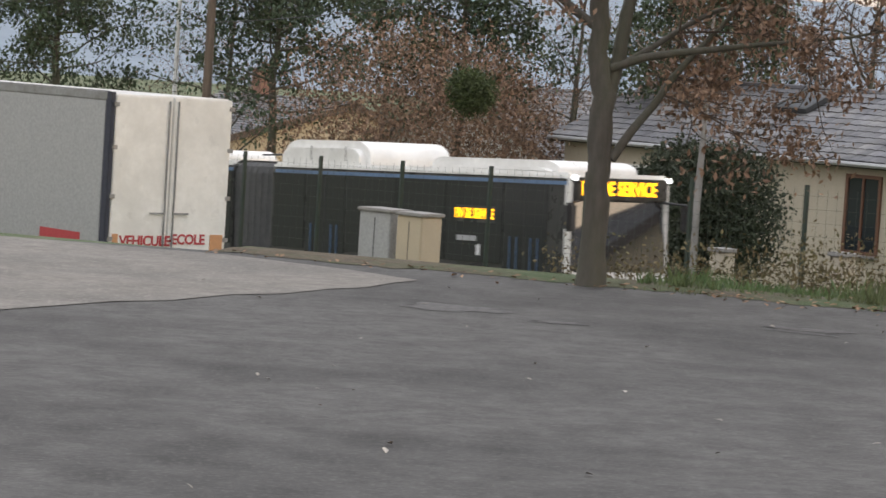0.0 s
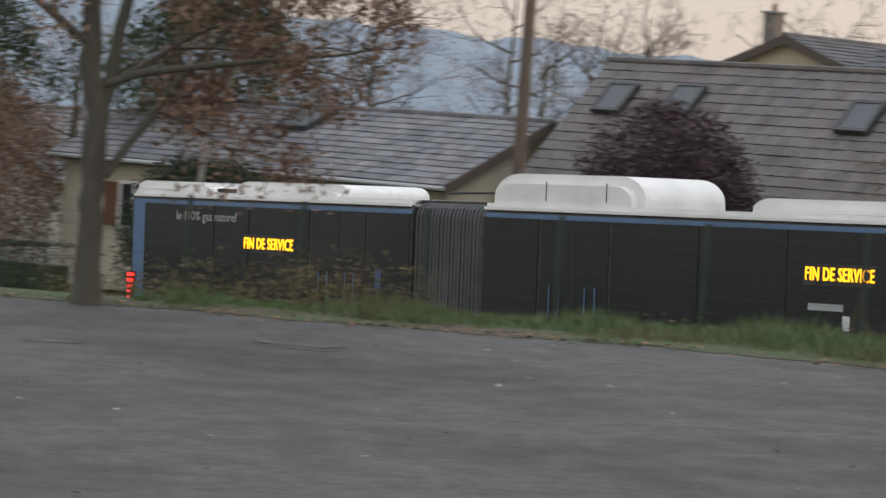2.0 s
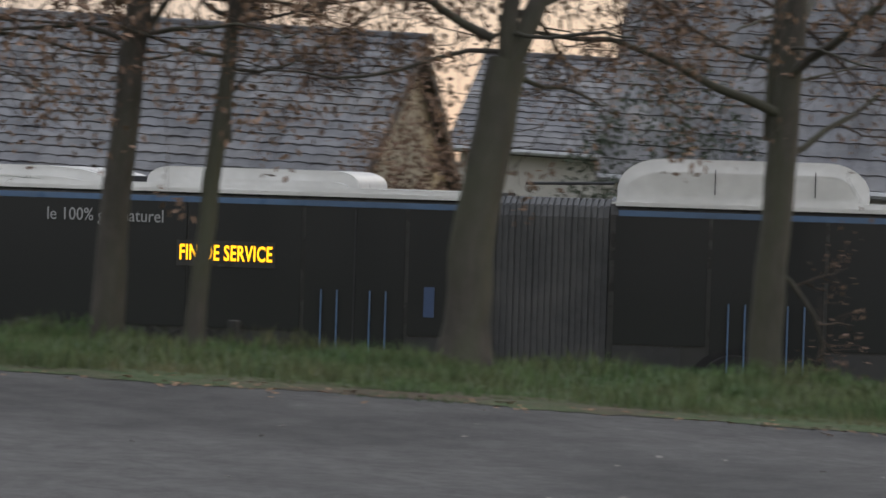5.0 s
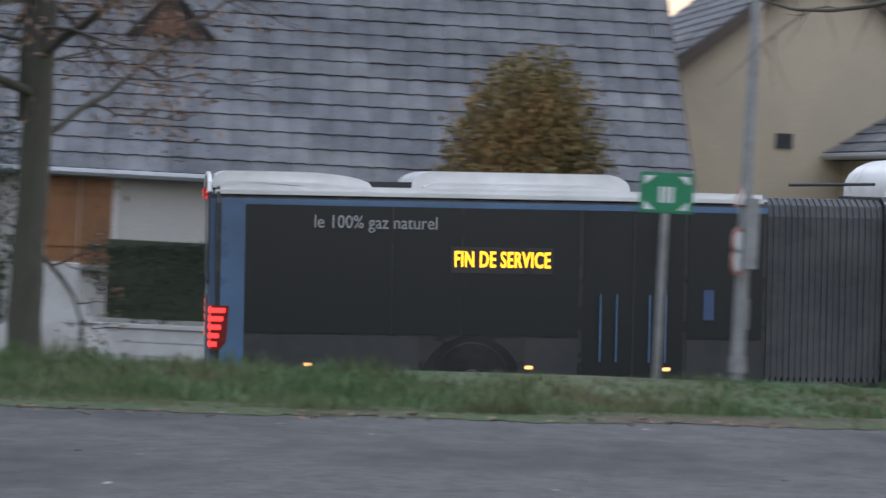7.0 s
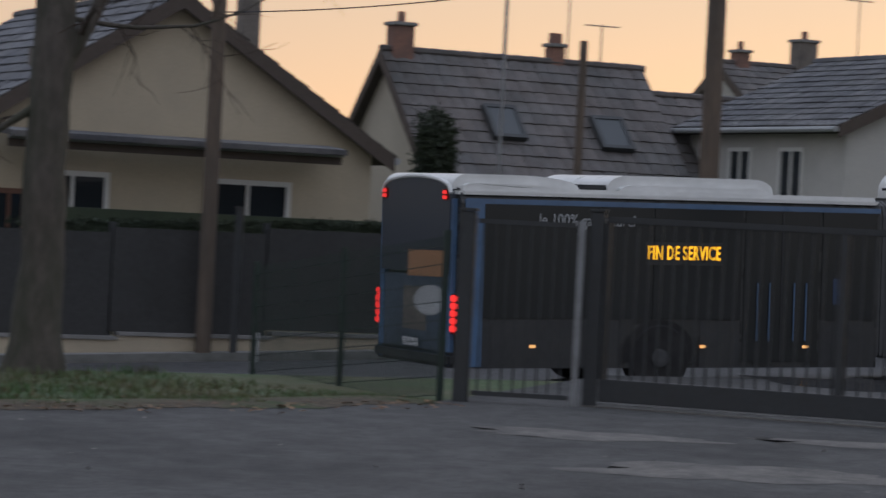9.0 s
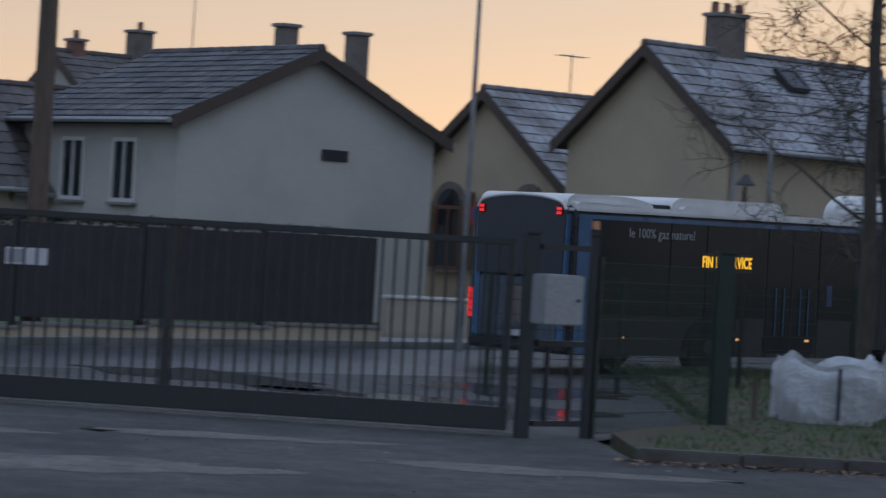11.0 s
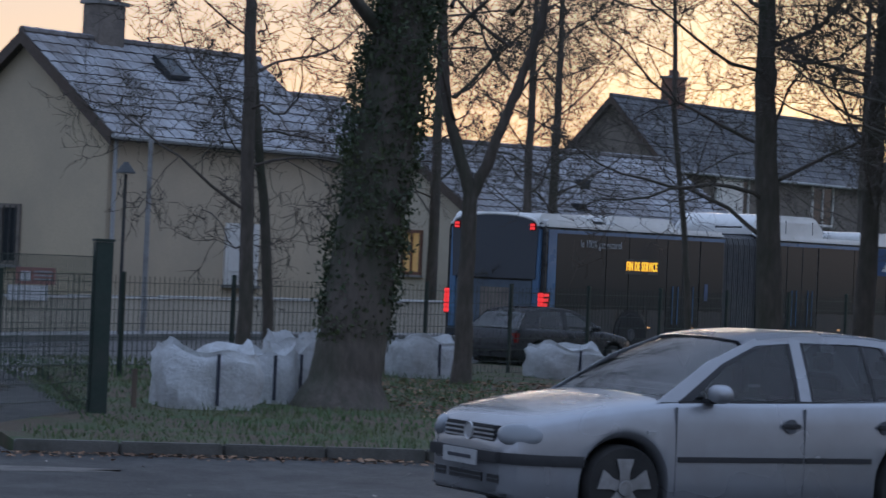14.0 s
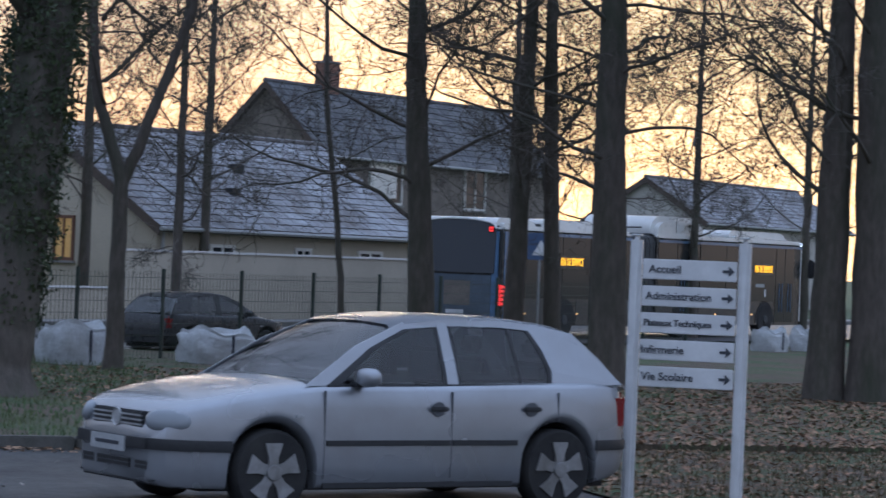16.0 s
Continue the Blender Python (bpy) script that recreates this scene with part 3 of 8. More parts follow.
TILE_W, TILE_L = 0.33, 0.36


def roof_slope(house, name, origin, along, up, length, run, tile, pieces=0):
    """Tiles laid in courses over a slope: origin at the eave, along and up are unit vectors in the house's space."""
    nrm = along.cross(up).normalized()
    if nrm.z < 0:
        nrm = -nrm
    deck = [origin - nrm * 0.05, origin + along * length - nrm * 0.05, origin + along * length + up * run - nrm * 0.05, origin + up * run - nrm * 0.05]
    deck += [v - nrm * 0.12 for v in deck]
    roof = raw(name, deck, [(0, 1, 2, 3), (4, 7, 6, 5), (0, 4, 5, 1), (1, 5, 6, 2), (2, 6, 7, 3), (3, 7, 4, 0)], M["under"], house)
    rows, cols = max(1, int(round(run / TILE_L))), max(1, int(round(length / TILE_W)))
    dl, dw = run / rows, length / cols
    prof = ((0.0, 0.046), (0.25, 0.058), (0.5, 0.062), (0.78, 0.054), (1.0, 0.04))
    rnd = random.Random(len(name) * 7 + int(length * 10))
    verts, faces, made, shared = [], [], 0, None
    for r in range(rows):
        for c in range(cols):
            o = origin + up * (r * dl) + along * (c * dw)
            lift = rnd.uniform(-0.006, 0.008)
            quad = []
            for k, (v, tip) in enumerate(((-0.04, 0.03), (dl, 0.0))):
                for w, h in prof:
                    quad.append((along * (w * (dw - 0.006)) + up * v + nrm * (h + tip * 0.9 + lift - 0.02)))
            for w in (0.0, 1.0):
                quad.append(along * (w * (dw - 0.006)) + up * -0.04 - nrm * 0.0)
            fs = [(i, i + 1, 6 + i, 5 + i) for i in range(4)] + [(10, 0, 1, 2), (10, 2, 3, 4, 11)]
            if made < pieces:
                if shared is None:
                    shared = bpy.data.meshes.new("tile")
                    shared.from_pydata(quad, [], fs)
                    shared.materials.append(M[tile])
                ob = new("tile", shared)
                ob.parent, ob.location = roof, o
                made += 1
            else:
                b = len(verts)
                verts += [o + q for q in quad]
                faces += [tuple(b + i for i in f) for f in fs]
    if verts:
        raw("tiling", verts, faces, M[tile], roof, kind="stuff")
    return roof


def ridge_caps(house, a, b, tile, cap=0.42):
    bm = bmesh.new()
    d = (b - a)
    n = max(1, int(d.length / cap))
    for i in range(n):
        p, q = a + d * (i / n), a + d * ((i + 1) / n + 0.01)
        tube(bm, p, q, 0.115, 0.10, 8)
    part("ridge_capping", bm, M[tile], house, kind="stuff")


def chimney(house, x, y, z0, z1, w=0.55, d=0.45, mat="stack", pots=2):
    c = part("chimney", boxed(x - w / 2, x + w / 2, y - d / 2, y + d / 2, z0, z1, 0.015), M[mat], house, "rendered chimney stack")
    part("chimney_cap", boxed(x - w / 2 - 0.06, x + w / 2 + 0.06, y - d / 2 - 0.06, y + d / 2 + 0.06, z1 + 0.003, z1 + 0.09, 0.015), M["concrete"], c)
    for i in range(pots):
        px = x + (i - (pots - 1) / 2) * w * 0.45
        part("chimney_pot", tubed((px, y, z1 + 0.092), (px, y, z1 + 0.34), 0.10, 0.085, 10), M["brick"], c)


def house(label, a0, a1, p0, p1, eave, ridge, wall, tile, floor, turned=False, overhang=0.25, pieces=0, ridge_at=0.5, swing=0.0):
    """A gabled house in the street's frame; turned: its ridge runs away from the street instead of along it.
    Its space: x along the street from a0, y away from it from p0, z true height. swing: degrees out of line with the street."""
    eave, ridge = eave - 0.06, ridge - 0.14  # the tiles' own thickness
    o = street(a0, p0, 0, swing)
    h = thing("house", o, label, "house")
    L, D = a1 - a0, p1 - p0
    W = M[wall]
    if turned:
        L, D = D, L
    # outline of a gable in (across, height)
    rx = D * ridge_at
    gable = [(0, floor), (D, floor), (D, eave), (rx, ridge - 0.12), (0, eave)]
    t = 0.3
    place = Matrix.Identity(4) if not turned else Matrix(((0, 1, 0, 0), (1, 0, 0, 0), (0, 0, 1, 0), (0, 0, 0, 1)))

    def P(x, y, z):
        return place @ Vector((x, y, z))

    for x0 in (0, L - t):  # the two gable walls
        vs = [P(x0 + dx, y, z) for dx in (0, t) for y, z in gable]
        n = len(gable)
        fs = [tuple(range(n)), tuple(range(2 * n - 1, n - 1, -1))] + [(i, (i + 1) % n, n + (i + 1) % n, n + i) for i in range(n)]
        raw("gable_wall", vs, fs, W, h)
    for y0 in (0, D - t):
        lo, hi = P(t, y0, floor), P(L - t, y0 + t, eave)
        part("wall", boxed(min(lo.x, hi.x), max(lo.x, hi.x), min(lo.y, hi.y), max(lo.y, hi.y), floor, eave - 0.02), W, h)
    for side in (0, 1):
        e = P(-overhang, (0 if side == 0 else D), eave)
        r = P(-overhang, rx, ridge)
        up = (r - e).normalized()
        start = e - up * 0.4
        al = (P(1, 0, 0) - P(0, 0, 0))
        run = (r - start).length
        roof_slope(h, "roof", start, al, up, L + 2 * overhang, run, tile, pieces if side == 0 else 0)
        # gutter along the eave
        bm = bmesh.new()
        g0, g1 = start + Vector((0, 0, -0.06)), start + al * (L + 2 * overhang) + Vector((0, 0, -0.06))
        outw = (P(0, -1 if side == 0 else 1, 0) - P(0, 0, 0))
        tube(bm, g0 + outw * 0.06, g1 + outw * 0.06, 0.065, None, 8)
        part("gutter", bm, M["gutter"], h)
    for x in (-overhang - 0.03, L + overhang):  # verge boards
        bm = bmesh.new()
        for yy in (0, D):
            e, r = Vector((0, yy, eave)), Vector((0, rx, ridge))
            up = (r - e).normalized()
            s = e - up * 0.4
            vs = [P(x + dx, v.y, v.z + dz) for dx in (0, 0.03) for v, dz in ((s, -0.26), (s, 0.03), (r, 0.03), (r, -0.26))]
            b = [bm.verts.new(v) for v in vs]
            for f in ((0, 1, 2, 3), (7, 6, 5, 4), (0, 4, 5, 1), (1, 5, 6, 2), (2, 6, 7, 3), (3, 7, 4, 0)):
                bm.faces.new([b[i] for i in f])
        part("verge_board", bm, M["fascia"], h)
    ridge_caps(h, P(-overhang, rx, ridge + 0.02), P(L + overhang, rx, ridge + 0.02), tile)
    return h


def skylight(h, x, y, z, tilt, w=0.8, l=1.2):
    """A roof window flush with a slope that rises away from the street."""
    m = pose(x, y, z, tilt)
    s = part("skylight", boxed(-w / 2, w / 2, -l / 2, l / 2, 0.10, 0.13), M["skylight"], h, m=m)
    bm = bmesh.new()
    for x0, x1, y0, y1 in ((-w / 2 - 0.08, -w / 2 + 0.02, -l / 2 - 0.08, l / 2 + 0.08), (w / 2 - 0.02, w / 2 + 0.08, -l / 2 - 0.08, l / 2 + 0.08),
                           (-w / 2 + 0.02, w / 2 - 0.02, -l / 2 - 0.08, -l / 2 + 0.02), (-w / 2 + 0.02, w / 2 - 0.02, l / 2 - 0.02, l / 2 + 0.08)):
        box(bm, x0, x1, y0, y1, 0.02, 0.155)
    part("skylight_frame", bm, M["dark_metal"], s)


def slope_angle(p0, pr, eave, ridge):
    return math.degrees(math.atan2(ridge - eave, pr - p0))


h1 = house("low house with a long grey tiled roof and a skylight", -60.5, -46.1, 52.5, 59.7, 0.5, 2.15, "beige", "tile", -3.4)
h2 = house("house with a steep brown and grey tiled roof and cream gable", -45.3, -35.0, 54.6, 61.4, 0.72, 3.87, "cream", "tile_brown", -2.8)
h3 = house("long house with a grey tiled roof behind bare trees", -24.6, -8.9, 46.0, 58.0, 1.38, 4.34, "cream", "tile", -1.8)
h4 = house("house with a tall steep slate-grey tiled roof and cream walls", -4.3, 8.6, 45.2, 57.8, 2.28, 8.3, "white", "tile", -1.0, pieces=300)
h5 = house("cream house whose gable rises above its neighbours", 7.6, 17.4, 52.0, 62, 2.9, 6.9, "cream", "tile", -1.1, turned=True)
h6 = house("cream gabled house with a canopy over its ground floor", 13.05, 20.6, 46.0, 55.2, 3.22, 5.7, "cream", "tile", -0.9, turned=True)
h7 = house("long grey-roofed house with chimneys at both ends", 27.2, 33.7, 57.2, 62.8, 3.0, 5.9, "beige", "tile_brown", 0.0)
h7b = house("lower wing of the long grey-roofed house", 33.8, 39.0, 57.4, 62.6, 2.9, 5.3, "white", "tile_brown", 0.0)
h8 = house("pale house with a broad gable and a frosted roof", 34.65, 41.9, 52.0, 58.6, 4.58, 6.34, "white", "tile", 0.0, turned=True)
h9 = house("small cream house with arched shuttered windows", 45.0, 51.5, 50.5, 57.0, 3.5, 5.98, "cream", "tile_frost", 0.1)
h10 = house("tall cream house with a frosted tiled roof", 43.65, 51.0, 43.9, 49.2, 4.75, 6.85, "cream", "tile_frost", 0.1)
h11 = house("low house with a long frosted roof and a lit window", 61.4, 72.7, 46.4, 55.2, 2.9, 5.6, "beige", "tile_frost", 0.1, swing=-7.4)
h10b = house("lower wing of the tall cream house", 51.05, 54.3, 44.3, 48.8, 4.7, 6.08, "cream", "tile_frost", 0.1)
h12 = house("dark house with white gable panels behind the trees", 88.0, 106.0, 59.0, 64.0, 6.2, 8.75, "stack", "tile", 0.2)
h13 = house("distant house with a pale roof", 119.0, 136.0, 58.0, 64.0, 4.6, 6.55, "white", "tile_frost", 0.3)
h0 = house("house with a dark roof behind the pines", -104, -94.5, 62.0, 78.0, -1.7, 0.35, "cream", "tile", -6.0)
h0b = house("pale gabled house behind the bare trees", -82.0, -72.0, 62.0, 72.0, -0.75, 1.5, "white", "tile", -5.0, turned=True)
h2b = house("two-storey cream house with a grey roof", -50.0, -42.3, 75.6, 80.8, 3.65, 5.2, "cream", "tile", -3.0)
h2c = house("cream wing whose grey gable rises over the brown roof", -57.6, -47.2, 76.0, 84.0, 3.4, 5.5, "cream", "tile", -3.0, turned=True)
h3b = house("grey-roofed house in the second row", -10.0, 4.0, 66.0, 76.0, 2.6, 4.9, "white", "tile", -1.0)
h8b = house("small dark-roofed house in the second row", 43.0, 50.0, 68.0, 74.0, 4.9, 7.0, "white", "tile_brown", 0.0)
h9b = house("pale house beyond the cross street", 21.5, 26.0, 62.0, 70.0, 2.9, 5.3, "cream", "tile_brown", 0.0)

# openings and roof pieces, house by house
skylight(h1, 6.9, 2.6, 1.66, slope_angle(52.5, 56.1, 0.5, 2.15), 1.1, 1.3)
for x, y in ((1.0, 2.15), (3.1, 2.2), (8.5, 2.0)):
    skylight(h2, x, y, 0.72 + (3.87 - 0.72) * y / 3.4, slope_angle(54.6, 58, 0.72, 3.87), 0.75, 0.95)
wall_window(h1, pose(11.6, 0.0, -2.0), 1.1, 1.9, "frame_brown", "")
wall_window(h1, pose(3.0, 0.0, -1.6), 1.1, 1.2, "frame_white", "frame_brown")
wall_window(h0b, pose(3.0, 0.0, -3.0), 1.6, 1.6, "frame_brown")
for x in (3.2, 5.4):
    wall_window(h2b, pose(x, 0.0, 1.7), 0.75, 1.35, "frame_white", "frame_white")
wall_window(h3, pose(3.0, 0, -0.3), 1.2, 1.2)
for x in (3.3, 6.6, 10.5):
    wall_window(h4, pose(x, 0.0, 0.45), 1.05, 1.35, "frame_white", "shutter", closed=True)
# small pointed dormer on the tall roof
dm = part("dormer", prism(bmesh.new(), [(-0.7, 0.0), (0.7, 0.0), (0.0, 0.78)], 1.6, pose(4.6, 2.0, 4.18)), M["under"], h4, "pointed tiled dormer")
part("dormer_opening", prism(bmesh.new(), [(-0.45, 0.02), (0.45, 0.02), (0.0, 0.5)], 0.02, pose(4.6, 1.975, 4.22)), M["frame_brown"], dm)
for s in (-1, 1):
    bm = bmesh.new()
    for i in range(5):
        box(bm, -0.02, 1.08, i * 0.34 - 0.02, i * 0.34 + 0.31, 0.0, 0.05)
    part("dormer_tiles", bm, M["tile"], dm, m=pose(4.6, 1.9, 4.99) @ pose(0, 0, 0, 0, 48 if s > 0 else 180 - 48, 0) @ (Matrix.Identity(4) if s > 0 else Matrix.Diagonal((1, 1, -1, 1))), kind="stuff")
part("vent", boxed(4.1, 4.42, -0.03, 0.02, 3.0, 3.28), M["plastic"], h5)
skylight(h5, 1.2, 3.0, 5.0, 0, 0.5, 1.0)
# canopy and windows of the gabled house
can = part("canopy", boxed(0.6, 6.6, -0.85, 0.0, 3.0, 3.1, 0.01, pose(0, 0, 0, 5)), M["tile"], h6, "long tiled canopy over the ground floor")
part("canopy_gutter", tubed((0.6, -0.9, 2.94), (6.6, -0.9, 2.94), 0.06, None, 8), M["gutter"], can)
part("canopy_board", boxed(0.6, 6.6, -0.86, -0.82, 2.75, 2.93), M["fascia"], can)
for x, w in ((2.0, 1.2), (5.2, 1.5)):
    wall_window(h6, pose(x, 0.0, 0.5), w, 1.85, "frame_white")
wall_window(h6, pose(0.9, 0, 1.3), 0.5, 0.7, "frame_brown")
part("downpipe", tubed((0.15, -0.1, -0.4), (0.15, -0.1, 2.9), 0.05, None, 8), M["gutter"], h6)
part("flue", tubed((1.6, 1.2, 4.0), (1.6, 1.2, 4.5), 0.1, None, 8), M["stack"], h6)
chimney(h6, 8.6, 9.0, 3.0, 6.9, 0.4, 0.4)
chimney(h7, 0.25, 2.8, 5.5, 6.35, 0.5, 0.5, "brick", 1)
chimney(h7, 4.4, 2.9, 5.6, 6.15, 0.35, 0.4, "brick", 2)
for x, y in ((2.2, 1.1), (5.0, 1.0)):
    skylight(h7, x, y, 3.0 + 2.9 * y / 2.8, slope_angle(57.2, 60, 3.0, 5.9), 0.7, 0.9)
wall_window(h7, pose(1.2, 0, 1.2), 1.0, 1.2)
wall_window(h7, pose(4.2, 0, 1.2), 1.0, 1.2)
for i in range(2):
    wall_window(h8, pose(0.0, 2.1 + i * 2.2, 2.5, 0, 0, -90), 0.9, 1.35, "frame_white")
part("vent", boxed(3.95, 4.7, -0.03, 0.02, 3.68, 3.94), M["plastic"], h8)
chimney(h8, 4.2, 2.0, 5.7, 6.8, 0.42, 0.42, "stack", 0)
chimney(h8, 6.3, 2.0, 4.4, 6.8, 0.42, 0.45, "stack", 0)
chimney(h8b, 0.5, 3.0, 6.5, 7.2, 0.4, 0.5, "brick", 1)
chimney(h8b, 2.7, 3.0, 6.5, 7.65, 0.6, 0.6, "stack", 1)
for y in (1.5, 4.55):
    wall_window(h9, pose(0.0, y, 1.35, 0, 0, -90), 0.95, 1.5, "frame_brown", "shutter_old", arch=True)
wall_window(h10, pose(0.0, 3.26, 1.55, 0, 0, -90), 1.1, 1.25, "stack")
for i in range(6):
    part("window_bar", tubed((-0.06, 2.78 + i * 0.19, 1.52), (-0.06, 2.78 + i * 0.19, 2.83), 0.016, None, 6), M["dark_metal"], h10)
wall_window(h10, pose(4.4, 0.0, 1.3), 1.0, 1.3, "frame_white", "frame_white", closed=True)
skylight(h10, 3.6, 1.75, 4.75 + 2.1 * 1.75 / 2.65, slope_angle(43.9, 46.5, 4.75, 6.85), 0.5, 0.6)
chimney(h10, 2.35, 2.7, 6.5, 7.55, 0.85, 0.55, "stack", 3)
part("downpipe", tubed((0.12, -0.1, 0.1), (0.12, -0.1, 4.6), 0.05, None, 8), M["gutter"], h10)
wall_window(h11, pose(0.0, 3.6, 1.65, 0, 0, -90), 0.7, 1.15, "frame_brown", lit=True)
for x, w in ((2.6, 0.9), (6.0, 0.6), (9.0, 1.0)):
    wall_window(h11, pose(x, 0.0, 1.0), w, 1.15, "frame_white")
part("roof_vent", boxed(4.2, 4.6, 1.2, 1.5, 3.55, 3.85, 0.02), M["plastic"], h11)
part("roof_vent", boxed(5.6, 6.0, 2.4, 2.7, 4.3, 4.6, 0.02), M["plastic"], h11)
part("downpipe", tubed((0.15, -0.1, 0.1), (0.15, -0.1, 2.6), 0.05, None, 8), M["gutter"], h11)
for x in (5.0, 11.5):
    wall_window(h12, pose(x, 0.0, 4.2), 1.6, 1.9, "frame_white")
part("white_gable", boxed(3.4, 5.3, -0.12, -0.02, 4.4, 6.0), M["white_paint"], h12)
chimney(h12, 4.0, 2.5, 8.4, 9.6, 0.9, 0.6, "brick", 2)
chimney(h2c, 2.9, 2.4, 4.4, 6.2, 0.5, 0.5, "stack", 1)
chimney(h2b, 1.3, 2.6, 4.9, 5.7, 0.5, 0.5, "stack", 2)
chimney(h3, 12.5, 6.2, 4.2, 5.2, 0.4, 0.5, "stack", 1)
chimney(h0, 3.0, 8.0, 0.3, 1.4, 0.7, 0.7, "brick", 1)


def aerial(h, x, y, z, tall=1.6):
    a = part("aerial", tubed((x, y, z), (x, y, z + tall), 0.018, None, 6), M["steel"], h)
    part("aerial_boom", tubed((x - 0.45, y, z + tall - 0.05), (x + 0.45, y, z + tall - 0.05), 0.012, None, 6), M["steel"], a)
    for i in range(6):
        part("aerial_rod", tubed((x - 0.4 + i * 0.16, y - 0.22, z + tall - 0.05), (x - 0.4 + i * 0.16, y + 0.22, z + tall - 0.05), 0.007, None, 5), M["steel"], a)


aerial(h9, 2.6, 3.2, 5.95, 1.0)
aerial(h8b, 4.6, 3.0, 6.9, 2.2)
aerial(h7, 5.6, 2.8, 5.8, 1.0)
aerial(h2b, 5.4, 2.6, 5.1, 1.0)
aerial(h7, 4.9, 3.2, 5.8, 4.5)


# ---- the bus: x forwards from its rear, y from its door side to its far side ----
def pod(x0, x1, y0, y1, z0, z1, r0, r1):
    """A roof fairing with rounded ends: r0 and r1 are the lengths of the curves at its rear and front."""
    n, h = 6, z1 - z0
    outline = [(x0, z0), (x1, z0)]
    outline += [(x1 - r1 + r1 * math.cos(math.pi / 2 * i / n), z0 + h * (0.25 + 0.75 * math.sin(math.pi / 2 * i / n))) for i in range(n + 1)]
    outline += [(x0 + r0 - r0 * math.sin(math.pi / 2 * i / n), z0 + h * (0.25 + 0.75 * math.cos(math.pi / 2 * i / n))) for i in range(n + 1)]
    bm = prism(bmesh.new(), outline, y1 - y0, Matrix.Translation((0, y0, 0)))
    rim = [e for e in bm.edges if abs(e.verts[0].co.y - e.verts[1].co.y) < 1e-6 and max(v.co.z for v in e.verts) > z0 + 0.02]
    bmesh.ops.bevel(bm, geom=rim, offset=min(0.16, h * 0.6), segments=4, affect="EDGES")
    return bm


def shell(x0, x1, z0, z1, inset=0.0):
    """The body of one section: upright sides, rounded into the roof."""
    w = BUS_W
    out = [(inset, z0), (w - inset, z0), (w - inset, z1 - 0.22), (w - inset - 0.05, z1 - 0.08), (w - inset - 0.22, z1), (inset + 0.22, z1), (inset + 0.05, z1 - 0.08), (inset, z1 - 0.22)]
    turn = Matrix(((0, 1, 0, x0), (1, 0, 0, 0), (0, 0, 1, 0), (0, 0, 0, 1)))
    return prism(bmesh.new(), out, x1 - x0, turn)


def tyre_mesh(r, w):
    return lathe(bmesh.new(), [(r * 0.62, 0), (r * 0.93, 0), (r, 0.03), (r, w - 0.03), (r * 0.93, w), (r * 0.62, w)], 28)


def rim_mesh(r, w, holes=10):
    bm = lathe(bmesh.new(), [(r * 0.64, 0.02), (r * 0.58, 0.0), (r * 0.5, 0.07), (r * 0.28, 0.03), (r * 0.26, -0.03), (r * 0.1, -0.04)], 28)
    for i in range(holes):
        t = 2 * math.pi * i / holes
        x, z = math.cos(t) * r * 0.19, math.sin(t) * r * 0.19
        tube(bm, (x, -0.05, z), (x, 0.0, z), 0.014, None, 6)
    return bm


BUS_W, BAND = 2.55, 2.62
bus = thing("bus", street(-57.0, 34.26, -3), "articulated city bus, white roof, dark glazed sides, blue rear", "bus")
rear_body = part("rear_body", shell(0.07, 6.83, 0.34, 2.80), M["bus_black"], bus)
front_body = part("front_body", shell(8.31, 17.72, 0.34, 2.80), M["bus_black"], bus)
for x0, x1, b in ((0.05, 6.83, rear_body), (8.31, 17.8, front_body)):
    roof = part("roof", boxed(x0, x1, -0.012, BUS_W + 0.012, BAND + 0.01, 2.80, 0.06), M["white_paint"], b, "white roof edge with a blue line")
    part("roof_line", boxed(x0 + 0.1, x1, -0.016, -0.013, BAND - 0.05, BAND + 0.02), M["bus_blue"], roof)

# roof fairings
part("rear_fairing", pod(0.02, 1.95, 0.05, 2.5, 2.76, 2.97, 0.22, 0.95), M["white_paint"], bus, smooth=True)
part("roof_rack", boxed(1.9, 2.75, 0.3, 2.2, 2.79, 2.87, 0.02), M["plastic"], bus)
part("rear_pod", pod(2.45, 5.15, 0.12, 2.42, 2.78, 3.01, 0.32, 0.32), M["white_paint"], bus, smooth=True)
tank = part("gas_tank_hood", pod(8.36, 11.4, 0.08, 2.47, 2.78, 3.28, 0.55, 0.5), M["white_paint"], bus, smooth=True)
for x in (9.55, 10.75):
    part("hood_seam", boxed(x, x + 0.012, 0.07, 0.09, 2.86, 3.16), M["bus_skirt"], tank)
part("front_pod", pod(13.35, 17.2, 0.15, 2.40, 2.78, 3.02, 0.35, 0.5), M["white_paint"], bus, smooth=True)
part("roof_aerial", tubed((7.2, 0.5, 2.93), (8.3, 0.5, 2.96), 0.02), M["plastic"], bus)

# bellows between the two sections: folds one behind the other
bellows = part("bellows", shell(6.83, 8.31, 0.55, 2.74, 0.075), M["bellows"], bus, "grey folded rubber bellows")
for i in range(19):
    x = 6.85 + i * 0.077
    part("fold", shell(x, x + 0.052, 0.5, 2.76, 0.055 + 0.006 * (i % 3)), M["bellows"], bellows)

